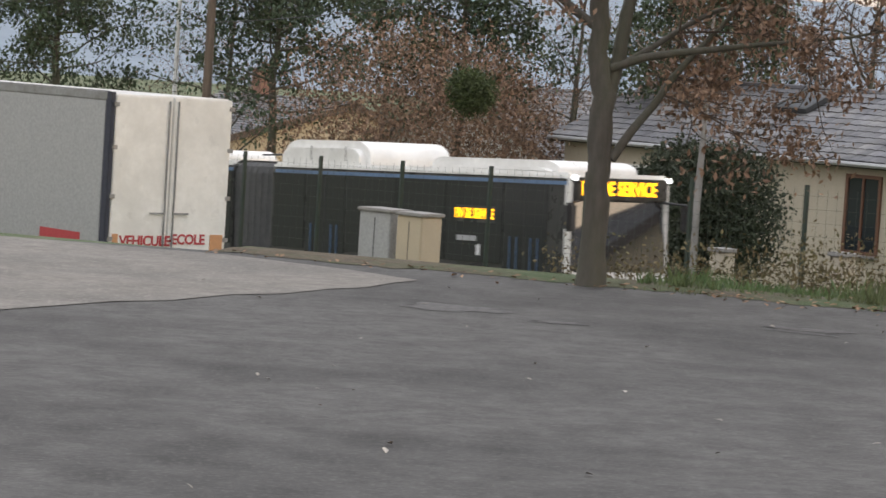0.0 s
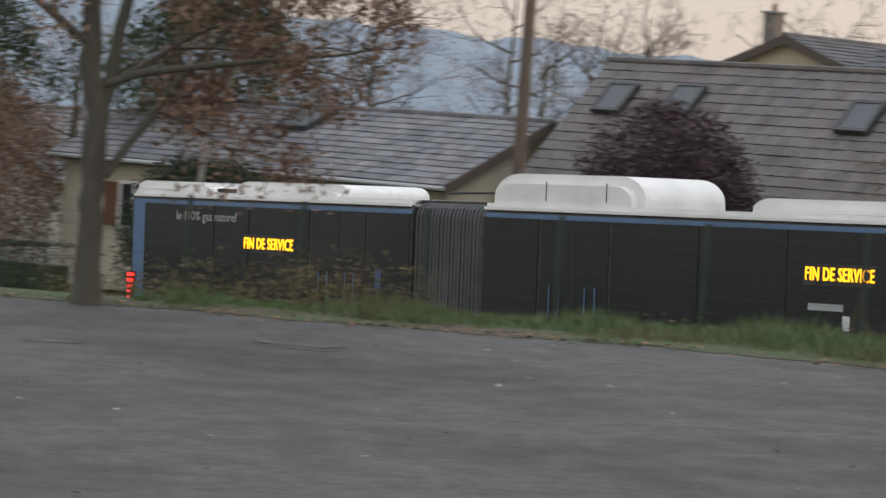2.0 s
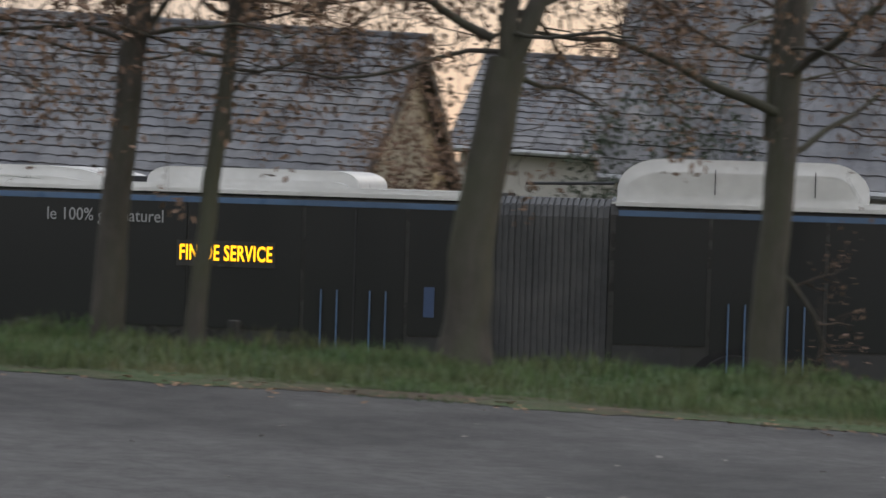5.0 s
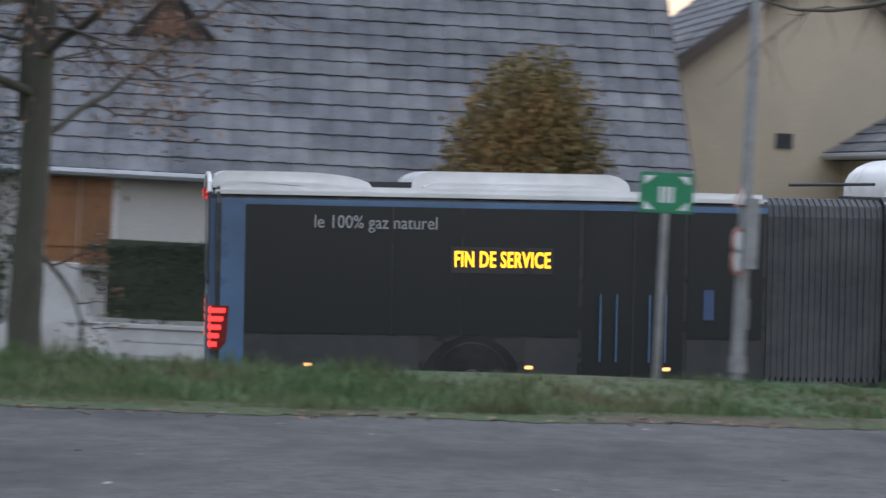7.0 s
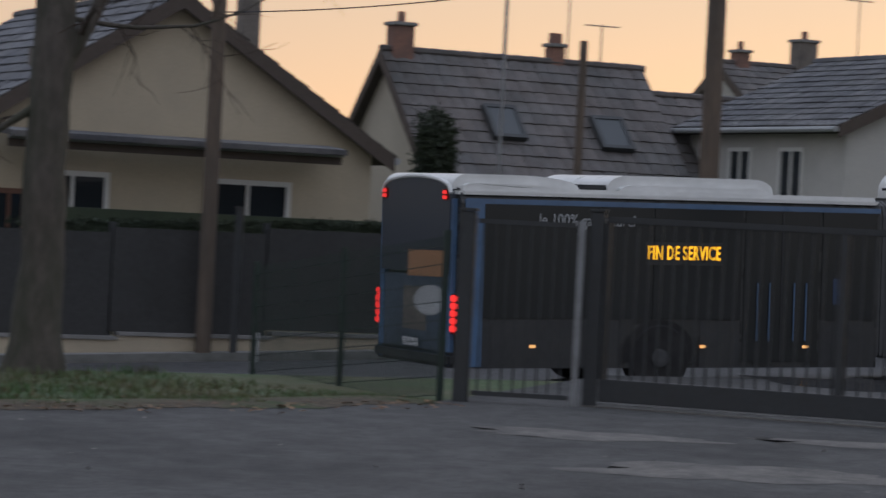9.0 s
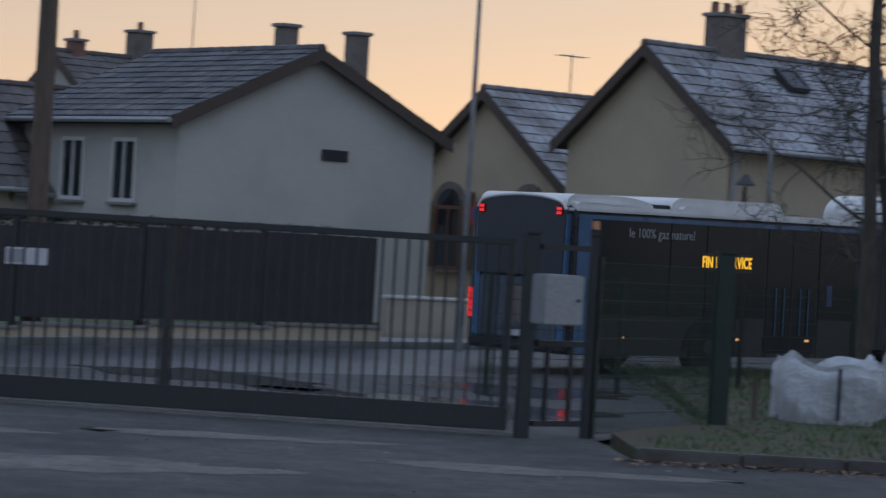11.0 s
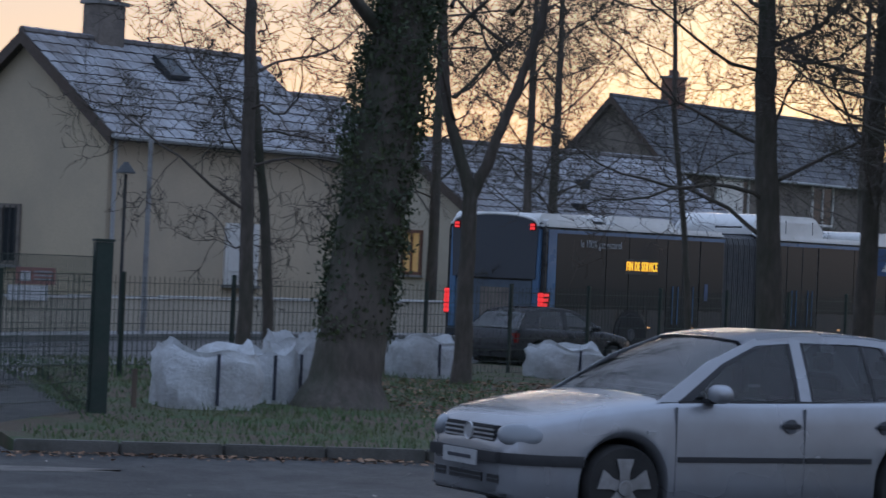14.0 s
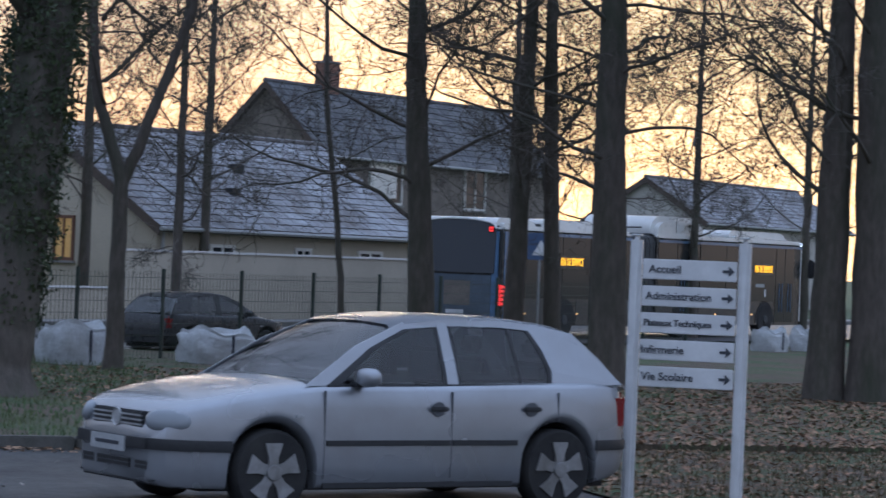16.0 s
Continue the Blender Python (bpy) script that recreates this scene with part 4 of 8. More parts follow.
# glazing, pane by pane
PANES = ((0.42, 2.2), (2.22, 3.05), (3.07, 4.5), (5.85, 6.78), (8.38, 9.5), (10.95, 12.6), (12.62, 14.2), (14.22, 15.95))
for x0, x1 in PANES:
    part("window_pane", boxed(x0, x1, -0.016, 0.004, 1.02, BAND - 0.055, 0.004), M["bus_glass"], bus)
    part("window_pane", boxed(x0, x1, BUS_W - 0.004, BUS_W + 0.016, 1.02, BAND - 0.055), M["bus_glass"], bus)
for x0, x1 in ((4.55, 5.8), (9.55, 10.9), (16.0, 17.25)):
    door = part("door", boxed(x0, x1, -0.012, 0.004, 0.42, BAND - 0.06, 0.004), M["bus_glass"], bus, "glazed double door with grab rails")
    for k, x in enumerate((x0 + 0.22, x0 + 0.42, x1 - 0.42, x1 - 0.22)):
        part("grab_rail", tubed((x, -0.035, 0.72), (x, -0.035, 1.55), 0.013, None, 6), M["bus_blue"], door, "pale blue grab rail")
    part("door_seal", boxed((x0 + x1) / 2 - 0.012, (x0 + x1) / 2 + 0.012, -0.02, -0.013, 0.44, BAND - 0.08), M["plastic"], door)
for x0, x1 in ((0.42, 2.55), (3.85, 4.5), (5.85, 6.78), (8.38, 9.2), (10.95, 14.6), (15.98, 16.0)):
    part("skirt_panel", boxed(x0, x1, -0.01, 0.01, 0.34, 1.0, 0.004), M["bus_skirt"], bus)
part("notice", boxed(6.05, 6.18, -0.024, -0.018, 1.25, 1.62), M["sign_blue"], bus, "small blue and white notice")
part("notice", boxed(15.2, 15.32, -0.024, -0.018, 1.15, 1.36), M["sign_white"], bus, "small white notice")
part("route_panel", boxed(14.6, 15.2, -0.024, -0.018, 1.42, 1.52), M["letter"], bus)

# destination displays and lettering
for x, w in ((3.55, 1.25), (15.12, 1.25)):
    disp = part("side_display", boxed(x - w / 2, x + w / 2, -0.022, -0.017, 1.78, 2.10), M["bus_black"], bus, "amber destination display")
    writing("FIN DE SERVICE", 0.27, M["led"], disp, pose(x, -0.026, 1.94), spacing=1.06, bold=0.004, narrow=0.60)
writing("le 100% gaz naturel", 0.225, M["letter"], bus, pose(2.0, -0.024, 2.37), spacing=1.0, narrow=0.86)

# rear face
for y0, y1 in ((-0.014, 0.27), (BUS_W - 0.27, BUS_W + 0.014)):
    bm = boxed(0.0, 0.42, y0, y1, 0.36, 2.63)
    y_out = y0 if y0 < 1 else y1
    bend = [e for e in bm.edges if all(abs(v.co.x) < 1e-4 and abs(v.co.y - y_out) < 1e-4 for v in e.verts)]
    bmesh.ops.bevel(bm, geom=bend, offset=0.13, segments=5, affect="EDGES")
    part("rear_pillar", bm, M["bus_blue"], bus, "light blue rear corner pillar", smooth=False)
part("rear_panel", boxed(0.0, 0.1, 0.27, BUS_W - 0.27, 0.42, 1.56, 0.02), M["bus_rear"], bus, "dull blue engine cover")
arch_ = [(0.2, 0.0), (BUS_W - 0.2, 0.0), (BUS_W - 0.16, 1.08)] + [(BUS_W / 2 + (BUS_W / 2 - 0.2) * math.cos(math.pi * i / 12), 1.14 + 0.17 * math.sin(math.pi * i / 12)) for i in range(13)] + [(0.16, 1.08)]
turn_ = Matrix(((0, 1, 0, -0.02), (1, 0, 0, 0), (0, 0, 1, 1.6), (0, 0, 0, 1)))
rw_ = part("rear_window", prism(bmesh.new(), arch_, 0.12, turn_), M["rear_glass"], bus, "dark arched rear window")
bm = bmesh.new()
crown_ = [Vector((-0.01, y, 1.6 + z + 0.02)) for y, z in arch_[2:]]
for p_, q_ in zip(crown_, crown_[1:]):
    tube(bm, p_, q_, 0.03, None, 8)
part("window_hood", bm, M["white_paint"], rw_, "white rim over the rear window", smooth=True)
part("rear_bumper", boxed(-0.05, 0.3, 0.06, BUS_W - 0.06, 0.34, 0.55, 0.05), M["bus_skirt"], bus)
poster = part("rear_poster", boxed(-0.012, 0.0, 0.75, 1.95, 0.72, 1.46), M["bus_rear"], bus, "faded poster on the engine cover")
part("poster_field", boxed(-0.017, -0.013, 0.85, 1.6, 0.8, 1.4), M["stack"], poster)
part("number_plate", boxed(-0.06, -0.051, 1.0, 1.5, 0.58, 0.69), M["sign_white"], bus)
for y in (0.13, BUS_W - 0.13):
    k_ = 1 if y < 1 else -1
    yo = -0.022 if y < 1 else BUS_W + 0.022
    # a lamp that wraps the corner and narrows towards its foot
    side_ = prism(bmesh.new(), [(x_, z_) for x_, z_ in ((0.02, 0.80), (0.13, 0.80), (0.21, 0.90), (0.24, 1.34), (0.02, 1.34))], 0.17, Matrix.Translation((0, yo if k_ > 0 else yo - 0.17, 0)))
    lamp = part("tail_lamp", side_, M["red_lens"], bus, "tapering red tail lamp on the corner")
    for i in range(5):
        z_ = 0.83 + i * 0.102
        part("lamp_segment", boxed(-0.005, 0.11 + i * 0.025, min(yo - k_ * 0.006, yo + k_ * 0.15), max(yo - k_ * 0.006, yo + k_ * 0.15), z_, z_ + 0.088, 0.015), M["red_led"], lamp)
    y2 = y + k_ * 0.16
    up = part("marker_lamp", boxed(-0.045, 0.02, y2 - 0.085, y2 + 0.085, 2.60, 2.76, 0.02), M["red_lens"], bus)
    for i in range(2):
        part("lamp_segment", boxed(-0.052, -0.046, y2 - 0.06, y2 + 0.06, 2.62 + i * 0.07, 2.665 + i * 0.07, 0.004), M["red_led"], up)
for x in (1.2, 3.9, 5.6, 9.3, 12.0, 14.4):
    part("side_marker", boxed(x - 0.05, x + 0.05, -0.03, -0.012, 0.62, 0.66, 0.005), M["amber"], bus)

# front face
part("windscreen", boxed(-0.08, 0.08, 0.1, BUS_W - 0.1, 0.0, 1.42, 0.05), M["windscreen"], bus, m=pose(17.86, 0, 0.96, 0, -7, 0))
part("front_panel", boxed(17.70, 17.95, 0.02, BUS_W - 0.02, 0.36, 0.98, 0.08), M["white_paint"], bus)
for y0 in (0.0, BUS_W - 0.12):
    part("front_pillar", boxed(17.70, 17.84, y0 - 0.005, y0 + 0.125, 0.9, 2.66, 0.04), M["white_paint"], bus)
fd = part("front_display", boxed(17.72, 17.92, 0.12, BUS_W - 0.12, 2.30, 2.72, 0.03), M["bus_black"], bus, "wide amber destination display")
writing("FIN DE SERVICE", 0.36, M["led"], fd, pose(17.93, BUS_W / 2 - 0.1, 2.51, 0, 0, 90), spacing=1.05, bold=0.01, narrow=0.72)
for y in (0.32, BUS_W - 0.32):
    part("headlamp", boxed(17.93, 17.98, y - 0.2, y + 0.2, 0.55, 0.78, 0.03), M["headlamp"], bus)
    part("corner_lamp", boxed(17.85, 17.93, (y - 0.28) if y < 1 else (y + 0.16), (y - 0.16) if y < 1 else (y + 0.28), 2.66, 2.76, 0.02), M["headlamp"], bus)
    mir = part("mirror_arm", tubed((17.8, y, 2.3), (18.15, y + (-0.5 if y < 1 else 0.5), 2.25), 0.025), M["plastic"], bus)
    part("mirror", boxed(18.02, 18.2, y + (-0.62 if y < 1 else 0.4), y + (-0.4 if y < 1 else 0.62), 1.72, 2.25, 0.05), M["plastic"], mir)

# wheels
bus_wheels = []
TYRE, RIM = mesh_of("tyre", tyre_mesh(0.48, 0.28), M["rubber"]), mesh_of("rim", rim_mesh(0.48, 0.28), M["bellows"])
for x in (3.2, 9.87, 15.3):
    part("wheel_arch", prism(bmesh.new(), [(x + 0.62 * math.cos(math.pi * i / 14), 0.42 + 0.6 * math.sin(math.pi * i / 14)) for i in range(15)], 0.02, Matrix.Translation((0, -0.014, 0))), M["rubber"], bus)
    for side in (0, 1):
        w = new("wheel")
        w.parent = bus
        w.matrix_local = pose(x, -0.03 if side == 0 else BUS_W + 0.03, 0.48) @ (pose(0, 0, 0) if side == 0 else pose(0, 0, 0, 0, 0, 180))
        part("tyre", TYRE, None, w, smooth=True)
        part("rim", RIM, None, w)
        bus_wheels.append((w, x, side))


# ---- cars: x from the nose backwards, y across, z up ----
def smooth_line(xs, ys):
    """A monotone smooth curve through the given points."""
    xs, ys = np.array(xs, float), np.array(ys, float)
    h, d = np.diff(xs), np.diff(ys) / np.diff(xs)
    m = np.zeros(len(xs))
    m[0], m[-1] = d[0], d[-1]
    for i in range(1, len(xs) - 1):
        if d[i - 1] * d[i] > 0:
            w1, w2 = 2 * h[i] + h[i - 1], h[i] + 2 * h[i - 1]
            m[i] = (w1 + w2) / (w1 / d[i - 1] + w2 / d[i])

    def f(x):
        x = min(max(x, xs[0]), xs[-1])
        i = min(len(xs) - 2, max(0, int(np.searchsorted(xs, x)) - 1))
        t = (x - xs[i]) / h[i]
        return float((1 + 2 * t) * (1 - t) ** 2 * ys[i] + t * (1 - t) ** 2 * h[i] * m[i] + t * t * (3 - 2 * t) * ys[i + 1] + t * t * (t - 1) * h[i] * m[i + 1])
    return f


def egg_shape(c, radii):
    b = bmesh.new()
    bmesh.ops.create_uvsphere(b, u_segments=20, v_segments=12, radius=1.0)
    for v in b.verts:
        v.co = Vector([math.copysign(abs(w) ** 0.82, w) * k + o for w, k, o in zip(v.co, radii, c)])
    return b


def hatchback(name, m, paint, label, detail=True, L=4.15, axles=(0.83, 3.39), r=0.31):
    car = thing(name, m, label, "car")
    half = smooth_line([0, 0.04, 0.1, 0.2, 0.35, 0.55, 1.0, 3.2, 3.7, 3.95, 4.08, 4.15], [0.50, 0.61, 0.69, 0.76, 0.82, 0.85, 0.865, 0.865, 0.845, 0.80, 0.735, 0.66])
    top = smooth_line([0, 0.05, 0.10, 0.16, 0.3, 0.6, 0.95, 1.3, 2.2, 3.4, 3.95, 4.06, 4.11, 4.15], [0.55, 0.66, 0.73, 0.77, 0.81, 0.87, 0.92, 0.948, 0.96, 0.985, 0.995, 0.95, 0.80, 0.62])
    keel = smooth_line([0, 0.1, 0.5, 3.6, 3.9, 4.15], [0.23, 0.19, 0.18, 0.18, 0.22, 0.30])
    xs = sorted(set([round(v, 3) for v in list(np.linspace(0, L, 64)) + [a + k * 0.037 for a in axles for k in range(-10, 11)]] + [0.02, 0.06, 0.1]))
    bm, rings = bmesh.new(), []
    for x in xs:
        w, zt, zb = half(x), top(x), keel(x)
        for a in axles:
            if abs(x - a) < 0.365:
                zb = max(zb, 0.30 + math.sqrt(max(0.0, 0.365 ** 2 - (x - a) ** 2)))
        hood = x < 1.3
        za, zs = min(zt - 0.1, max(0.48, zb + 0.06)), min(zt - 0.06, max(0.62, zb + 0.09))
        crown = 0.03 if hood else 0.0
        pts = [(w * 0.90, zb), (w * 0.96, zb + 0.012), (w * 0.985, zb + 0.04), (w * 0.998, (zb + 0.04 + za) / 2), (w, za), (w * 0.998, zs), (w * 0.988, zs + (zt - 0.06 - zs) * 0.55), (w * 0.972, zt - 0.06),
               (w * 0.95, zt - 0.03), (w * 0.90, zt - 0.010), (w * 0.76, zt + crown * 0.35), (w * 0.5, zt + crown * 0.72), (w * 0.25, zt + crown * 0.95), (0, zt + crown)]
        ring = [bm.verts.new((x, y, z)) for y, z in pts] + [bm.verts.new((x, -y, z)) for y, z in reversed(pts[:-1])]
        rings.append(ring)
    n = len(rings[0])
    for p, q in zip(rings, rings[1:]):
        for i in range(n):
            bm.faces.new((p[i], p[(i + 1) % n], q[(i + 1) % n], q[i]))
    bm.faces.new(rings[0])
    bm.faces.new(rings[-1])
    body = part("body", bm, M[paint], car, smooth=True)

    # glasshouse: dark glazing, then roof and pillars laid just outside it
    belt = lambda x: top(x) - 0.03
    roofz = smooth_line([1.14, 1.64, 2.08, 2.45, 2.95, 3.38, 3.62, 3.83, 4.05], [0.935, 1.24, 1.405, 1.44, 1.436, 1.405, 1.345, 1.17, 0.95])

    def side(x, z, out=0.0):
        k = min(1.0, max(0.0, (z - 0.92) / 0.5))
        return 0.79 - 0.19 * k ** 1.15 + out

    gx = list(np.linspace(1.17, 4.05, 60))
    bm, rings = bmesh.new(), []
    for x in gx:
        b, t = belt(x), max(belt(x) + 0.012, roofz(x))
        pts = []
        for k in (0.0, 0.35, 0.7, 0.93):
            z = b + (t - b) * k
            pts.append((side(x, z), z))
        pts += [(side(x, t) * 0.86, t - 0.004), (side(x, t) * 0.5, t + 0.012), (0, t + 0.018)]
        rings.append([bm.verts.new((x, y, z)) for y, z in pts] + [bm.verts.new((x, -y, z)) for y, z in reversed(pts[:-1])])
    for p, q in zip(rings, rings[1:]):
        for i in range(len(p) - 1):
            bm.faces.new((p[i], p[i + 1], q[i + 1], q[i]))
    part("glazing", bm, M["car_glass"], car, "dark car windows", smooth=True)
    bm, rings = bmesh.new(), []  # roof panel
    for x in [v for v in gx if 1.95 < v < 3.70]:
        t = roofz(x)
        ys = [side(x, t - 0.05, 0.012), side(x, t) * 0.9, side(x, t) * 0.5, 0]
        zs = [t - 0.06, t + 0.012, t + 0.026, t + 0.032]
        rings.append([bm.verts.new((x, y, z)) for y, z in zip(ys, zs)] + [bm.verts.new((x, -y, z)) for y, z in reversed(list(zip(ys, zs))[:-1])])
    for p, q in zip(rings, rings[1:]):
        for i in range(len(p) - 1):
            bm.faces.new((p[i], p[i + 1], q[i + 1], q[i]))
    bmesh.ops.solidify(bm, geom=bm.faces[:], thickness=0.012)
    part("roof", bm, M[paint], car, smooth=True)

    def strip(pname, pts, mat, out=0.008, parent=car, thick=0.012):
        """A panel on both flanks that follows the curve of the glasshouse."""
        for s in (-1, 1):
            b = bmesh.new()
            vs = [b.verts.new((x, s * side(x, z, out), z)) for x, z in pts]
            f = b.faces.new(vs)
            g = bmesh.ops.extrude_face_region(b, geom=[f])["geom"]
            bmesh.ops.translate(b, vec=(0, -s * thick, 0), verts=[v for v in g if isinstance(v, bmesh.types.BMVert)])
            part(pname, b, M[mat], parent)

    strip("windscreen_pillar", [(1.11, 0.93), (1.30, 0.935), (1.72, 1.215), (2.08, 1.37), (2.06, 1.412), (1.6, 1.228)], paint)
    strip("window_seal", [(1.30, 0.94), (1.42, 0.94), (1.76, 1.195), (2.10, 1.345), (2.08, 1.375), (1.72, 1.217)], "plastic", 0.005)
    for k in range(4):
        z0_, z1_ = 0.92 + k * 0.122, 0.92 + (k + 1) * 0.122 + 0.004
        strip("door_pillar", [(2.37 - k * 0.004, z0_), (2.47 - k * 0.006, z0_), (2.464 - k * 0.006, z1_), (2.366 - k * 0.004, z1_)], paint, 0.012)
        strip("window_seal", [(2.34 - k * 0.004, z0_), (2.50 - k * 0.006, z0_), (2.494 - k * 0.006, z1_), (2.336 - k * 0.004, z1_)], "plastic", 0.005)
    strip("rear_pillar", [(3.34, 0.94), (4.02, 0.965), (3.83, 1.17), (3.62, 1.352), (3.28, 1.41), (3.20, 1.375), (3.30, 1.22), (3.36, 1.06)], paint)
    strip("window_seal", [(3.30, 0.94), (3.37, 0.94), (3.39, 1.06), (3.33, 1.22), (3.24, 1.37), (3.17, 1.37), (3.26, 1.21), (3.32, 1.06)], "plastic", 0.005)
    for k in range(3):
        z0_, z1_ = 0.955 + k * 0.14, 0.955 + (k + 1) * 0.14 + 0.003
        strip("window_divider", [(3.05 - k * 0.018, z0_), (3.075 - k * 0.018, z0_), (3.057 - k * 0.018, z1_), (3.032 - k * 0.018, z1_)], "plastic", 0.006)
    strip("roof_rail", [(2.0, 1.352), (2.45, 1.388), (2.95, 1.385), (3.3, 1.36), (3.3, 1.412), (2.95, 1.434), (2.45, 1.437), (2.04, 1.392)], paint)
    strip("window_sill", [(1.3, 0.915), (3.36, 0.94), (3.36, 0.965), (1.3, 0.945)], "plastic", 0.02)

    def flank(pname, x0, x1, z0, z1, mat, out=0.012, bevel=0.003, lab=""):
        for s in (-1, 1):
            w = (half(x0) + half(x1)) / 2
            b = boxed(x0, x1, s * w - 0.012, s * w + 0.012, z0, z1, bevel, None)
            bmesh.ops.translate(b, vec=(0, s * (out - 0.012), 0), verts=b.verts)
            part(pname, b, M[mat], car, lab)

    flank("side_moulding", 1.27, 2.36, 0.50, 0.54, "plastic")
    flank("side_moulding", 2.38, 2.98, 0.50, 0.54, "plastic")
    flank("sill", 1.25, 2.95, 0.19, 0.23, "plastic", 0.0)
    for x in (1.25, 2.37, 3.36):
        flank("door_seam", x, x + 0.005, 0.26 if x < 3 else 0.68, 0.90, "seam", 0.0015, 0)
    for x in (2.16, 3.02):
        for s in (-1, 1):
            part("handle_cup", lathe(bmesh.new(), [(0.055, -0.006), (0.05, 0.002), (0.03, 0.006)], 16), M["seam"], car, m=pose(x + 0.085, s * 0.868, 0.772, 0, 0, 0 if s < 0 else 180))
        flank("door_handle", x, x + 0.17, 0.755, 0.79, "plastic", 0.024, 0.01)
    for s in (-1, 1):
        part("mirror", egg_shape((1.56, s * 0.95, 1.005), (0.075, 0.115, 0.07)), M[paint], car, smooth=True)
        part("mirror_stalk", boxed(1.50, 1.60, s * 0.84 - 0.06, s * 0.84 + 0.06, 0.93, 0.965, 0.01), M["plastic"], car)
        part("headlamp", egg_shape((0, 0, 0), (0.06, 0.185, 0.085)), M["lens"], car, "clear rounded headlamp", m=pose(0.11, s * 0.60, 0.662, 0, 18, -s * 36), smooth=True)
        part("tail_lamp", boxed(3.93, 4.10, s * 0.685 - 0.09, s * 0.685 + 0.09, 0.60, 0.90, 0.04), M["red_lens"], car, smooth=True)
    for s in (-1, 1):
        part("wing_indicator", boxed(1.0, 1.07, s * 0.868 - 0.01, s * 0.868 + 0.01, 0.70, 0.725, 0.003), M["letter"], car)
    for bname, bx in (("front_bumper", (0.50, 0.35, 0.2, 0.1, 0.04, 0.0)), ("rear_bumper", (3.74, 3.88, 3.98, 4.08, 4.12, 4.15))):  # one strip round the corners
        k = -1 if bname[0] == "f" else 1
        path = [(x, half(x)) for x in bx] + [(bx[-1] + k * 0.035, 0.5), (bx[-1] + k * 0.045, 0.2)]
        path = path + [(x, -y) for x, y in reversed(path)]
        b, cols = bmesh.new(), []
        for x, y in path:
            o, dx = (0.018 if y > 0 else -0.018), k * 0.012
            cols.append([b.verts.new((x + u * dx, y + u * o, z)) for u, z in ((-1.5, 0.455), (0.8, 0.455), (1.1, 0.495), (0.8, 0.535), (-1.5, 0.535))])
        for p, q in zip(cols, cols[1:]):
            for i in range(5):
                b.faces.new((p[i], p[(i + 1) % 5], q[(i + 1) % 5], q[i]))
        b.faces.new(cols[0])
        b.faces.new(cols[-1])
        part(bname, b, M["plastic"], car, "black bumper strip", smooth=True)
    part("chin", boxed(0.015, 0.3, -0.60, 0.60, 0.20, 0.27, 0.03), M["plastic"], car)
    grille = part("grille", boxed(0.012, 0.14, -0.38, 0.38, 0.59, 0.715, 0.01), M["plastic"], car)
    for i in range(3):
        part("grille_bar", boxed(0.004, 0.03, -0.37, 0.37, 0.612 + i * 0.033, 0.624 + i * 0.033), M["rim"], grille)
    part("badge", lathe(bmesh.new(), [(0.052, 0.01), (0.064, 0.0), (0.066, 0.02)], 18), M["rim"], grille, m=pose(-0.004, 0, 0.655, 0, 0, -90))
    for y0, y1 in ((-0.27, 0.27), (-0.52, -0.30), (0.30, 0.52)):
        intake = part("air_intake", boxed(-0.014 if abs(y0) < 0.28 else -0.002, 0.1, y0, y1, 0.285, 0.39, 0.02), M["plastic"], car)
        for k in range(3):
            part("intake_bar", boxed(-0.019 if abs(y0) < 0.28 else -0.007, 0.0, y0 + 0.02, y1 - 0.02, 0.305 + k * 0.03, 0.311 + k * 0.03), M["seam"], intake)
    plate = part("number_plate", boxed(-0.066, -0.056, -0.26, 0.26, 0.42, 0.53), M["letter"], car)
    part("plate_bar", boxed(-0.069, -0.0665, -0.18, 0.18, 0.462, 0.488), M["ink"], plate)
    # cabin seen through the glass
    b, cols = bmesh.new(), []
    for x in np.linspace(1.24, 4.02, 20):
        z = top(x) + (0.036 if x < 1.36 else 0.008)
        cols.append([b.verts.new((x, -0.74, z)), b.verts.new((x, 0.74, z))])
    for p, q in zip(cols, cols[1:]):
        b.faces.new((p[0], p[1], q[1], q[0]))
    bmesh.ops.solidify(b, geom=b.faces[:], thickness=0.004)
    part("cabin_tray", b, M["cabin"], car)
    part("dashboard", boxed(1.42, 1.78, -0.66, 0.66, 0.93, 1.03, 0.03), M["cabin"], car)
    part("steering_wheel", lathe(bmesh.new(), [(0.17, 0), (0.19, 0.012), (0.19, 0.028), (0.17, 0.03), (0.165, 0.015)], 20), M["plastic"], car, m=pose(1.9, -0.36, 1.03, 20, 0, 90))
    for x, ys, zz in ((2.42, (-0.36, 0.36), 1.22), (3.34, (-0.42, 0.42), 1.12)):
        for y in ys:
            seat = part("seat", boxed(x, x + 0.11, y - 0.24, y + 0.24, 0.9, zz, 0.04), M["cabin"], car, smooth=True)
            part("headrest", boxed(x + 0.02, x + 0.11, y - 0.12, y + 0.12, zz + 0.03, zz + 0.17, 0.035), M["cabin"], seat, smooth=True)
    part("underside", boxed(0.3, 3.9, -0.74, 0.74, 0.17, 0.5), M["rubber"], car)
    ty = mesh_of("tyre", tyre_mesh(r, 0.2), M["rubber"])
    hub = bmesh.new()
    lathe(hub, [(r * 0.71, 0.02), (r * 0.67, 0.0), (r * 0.62, 0.035)], 24)
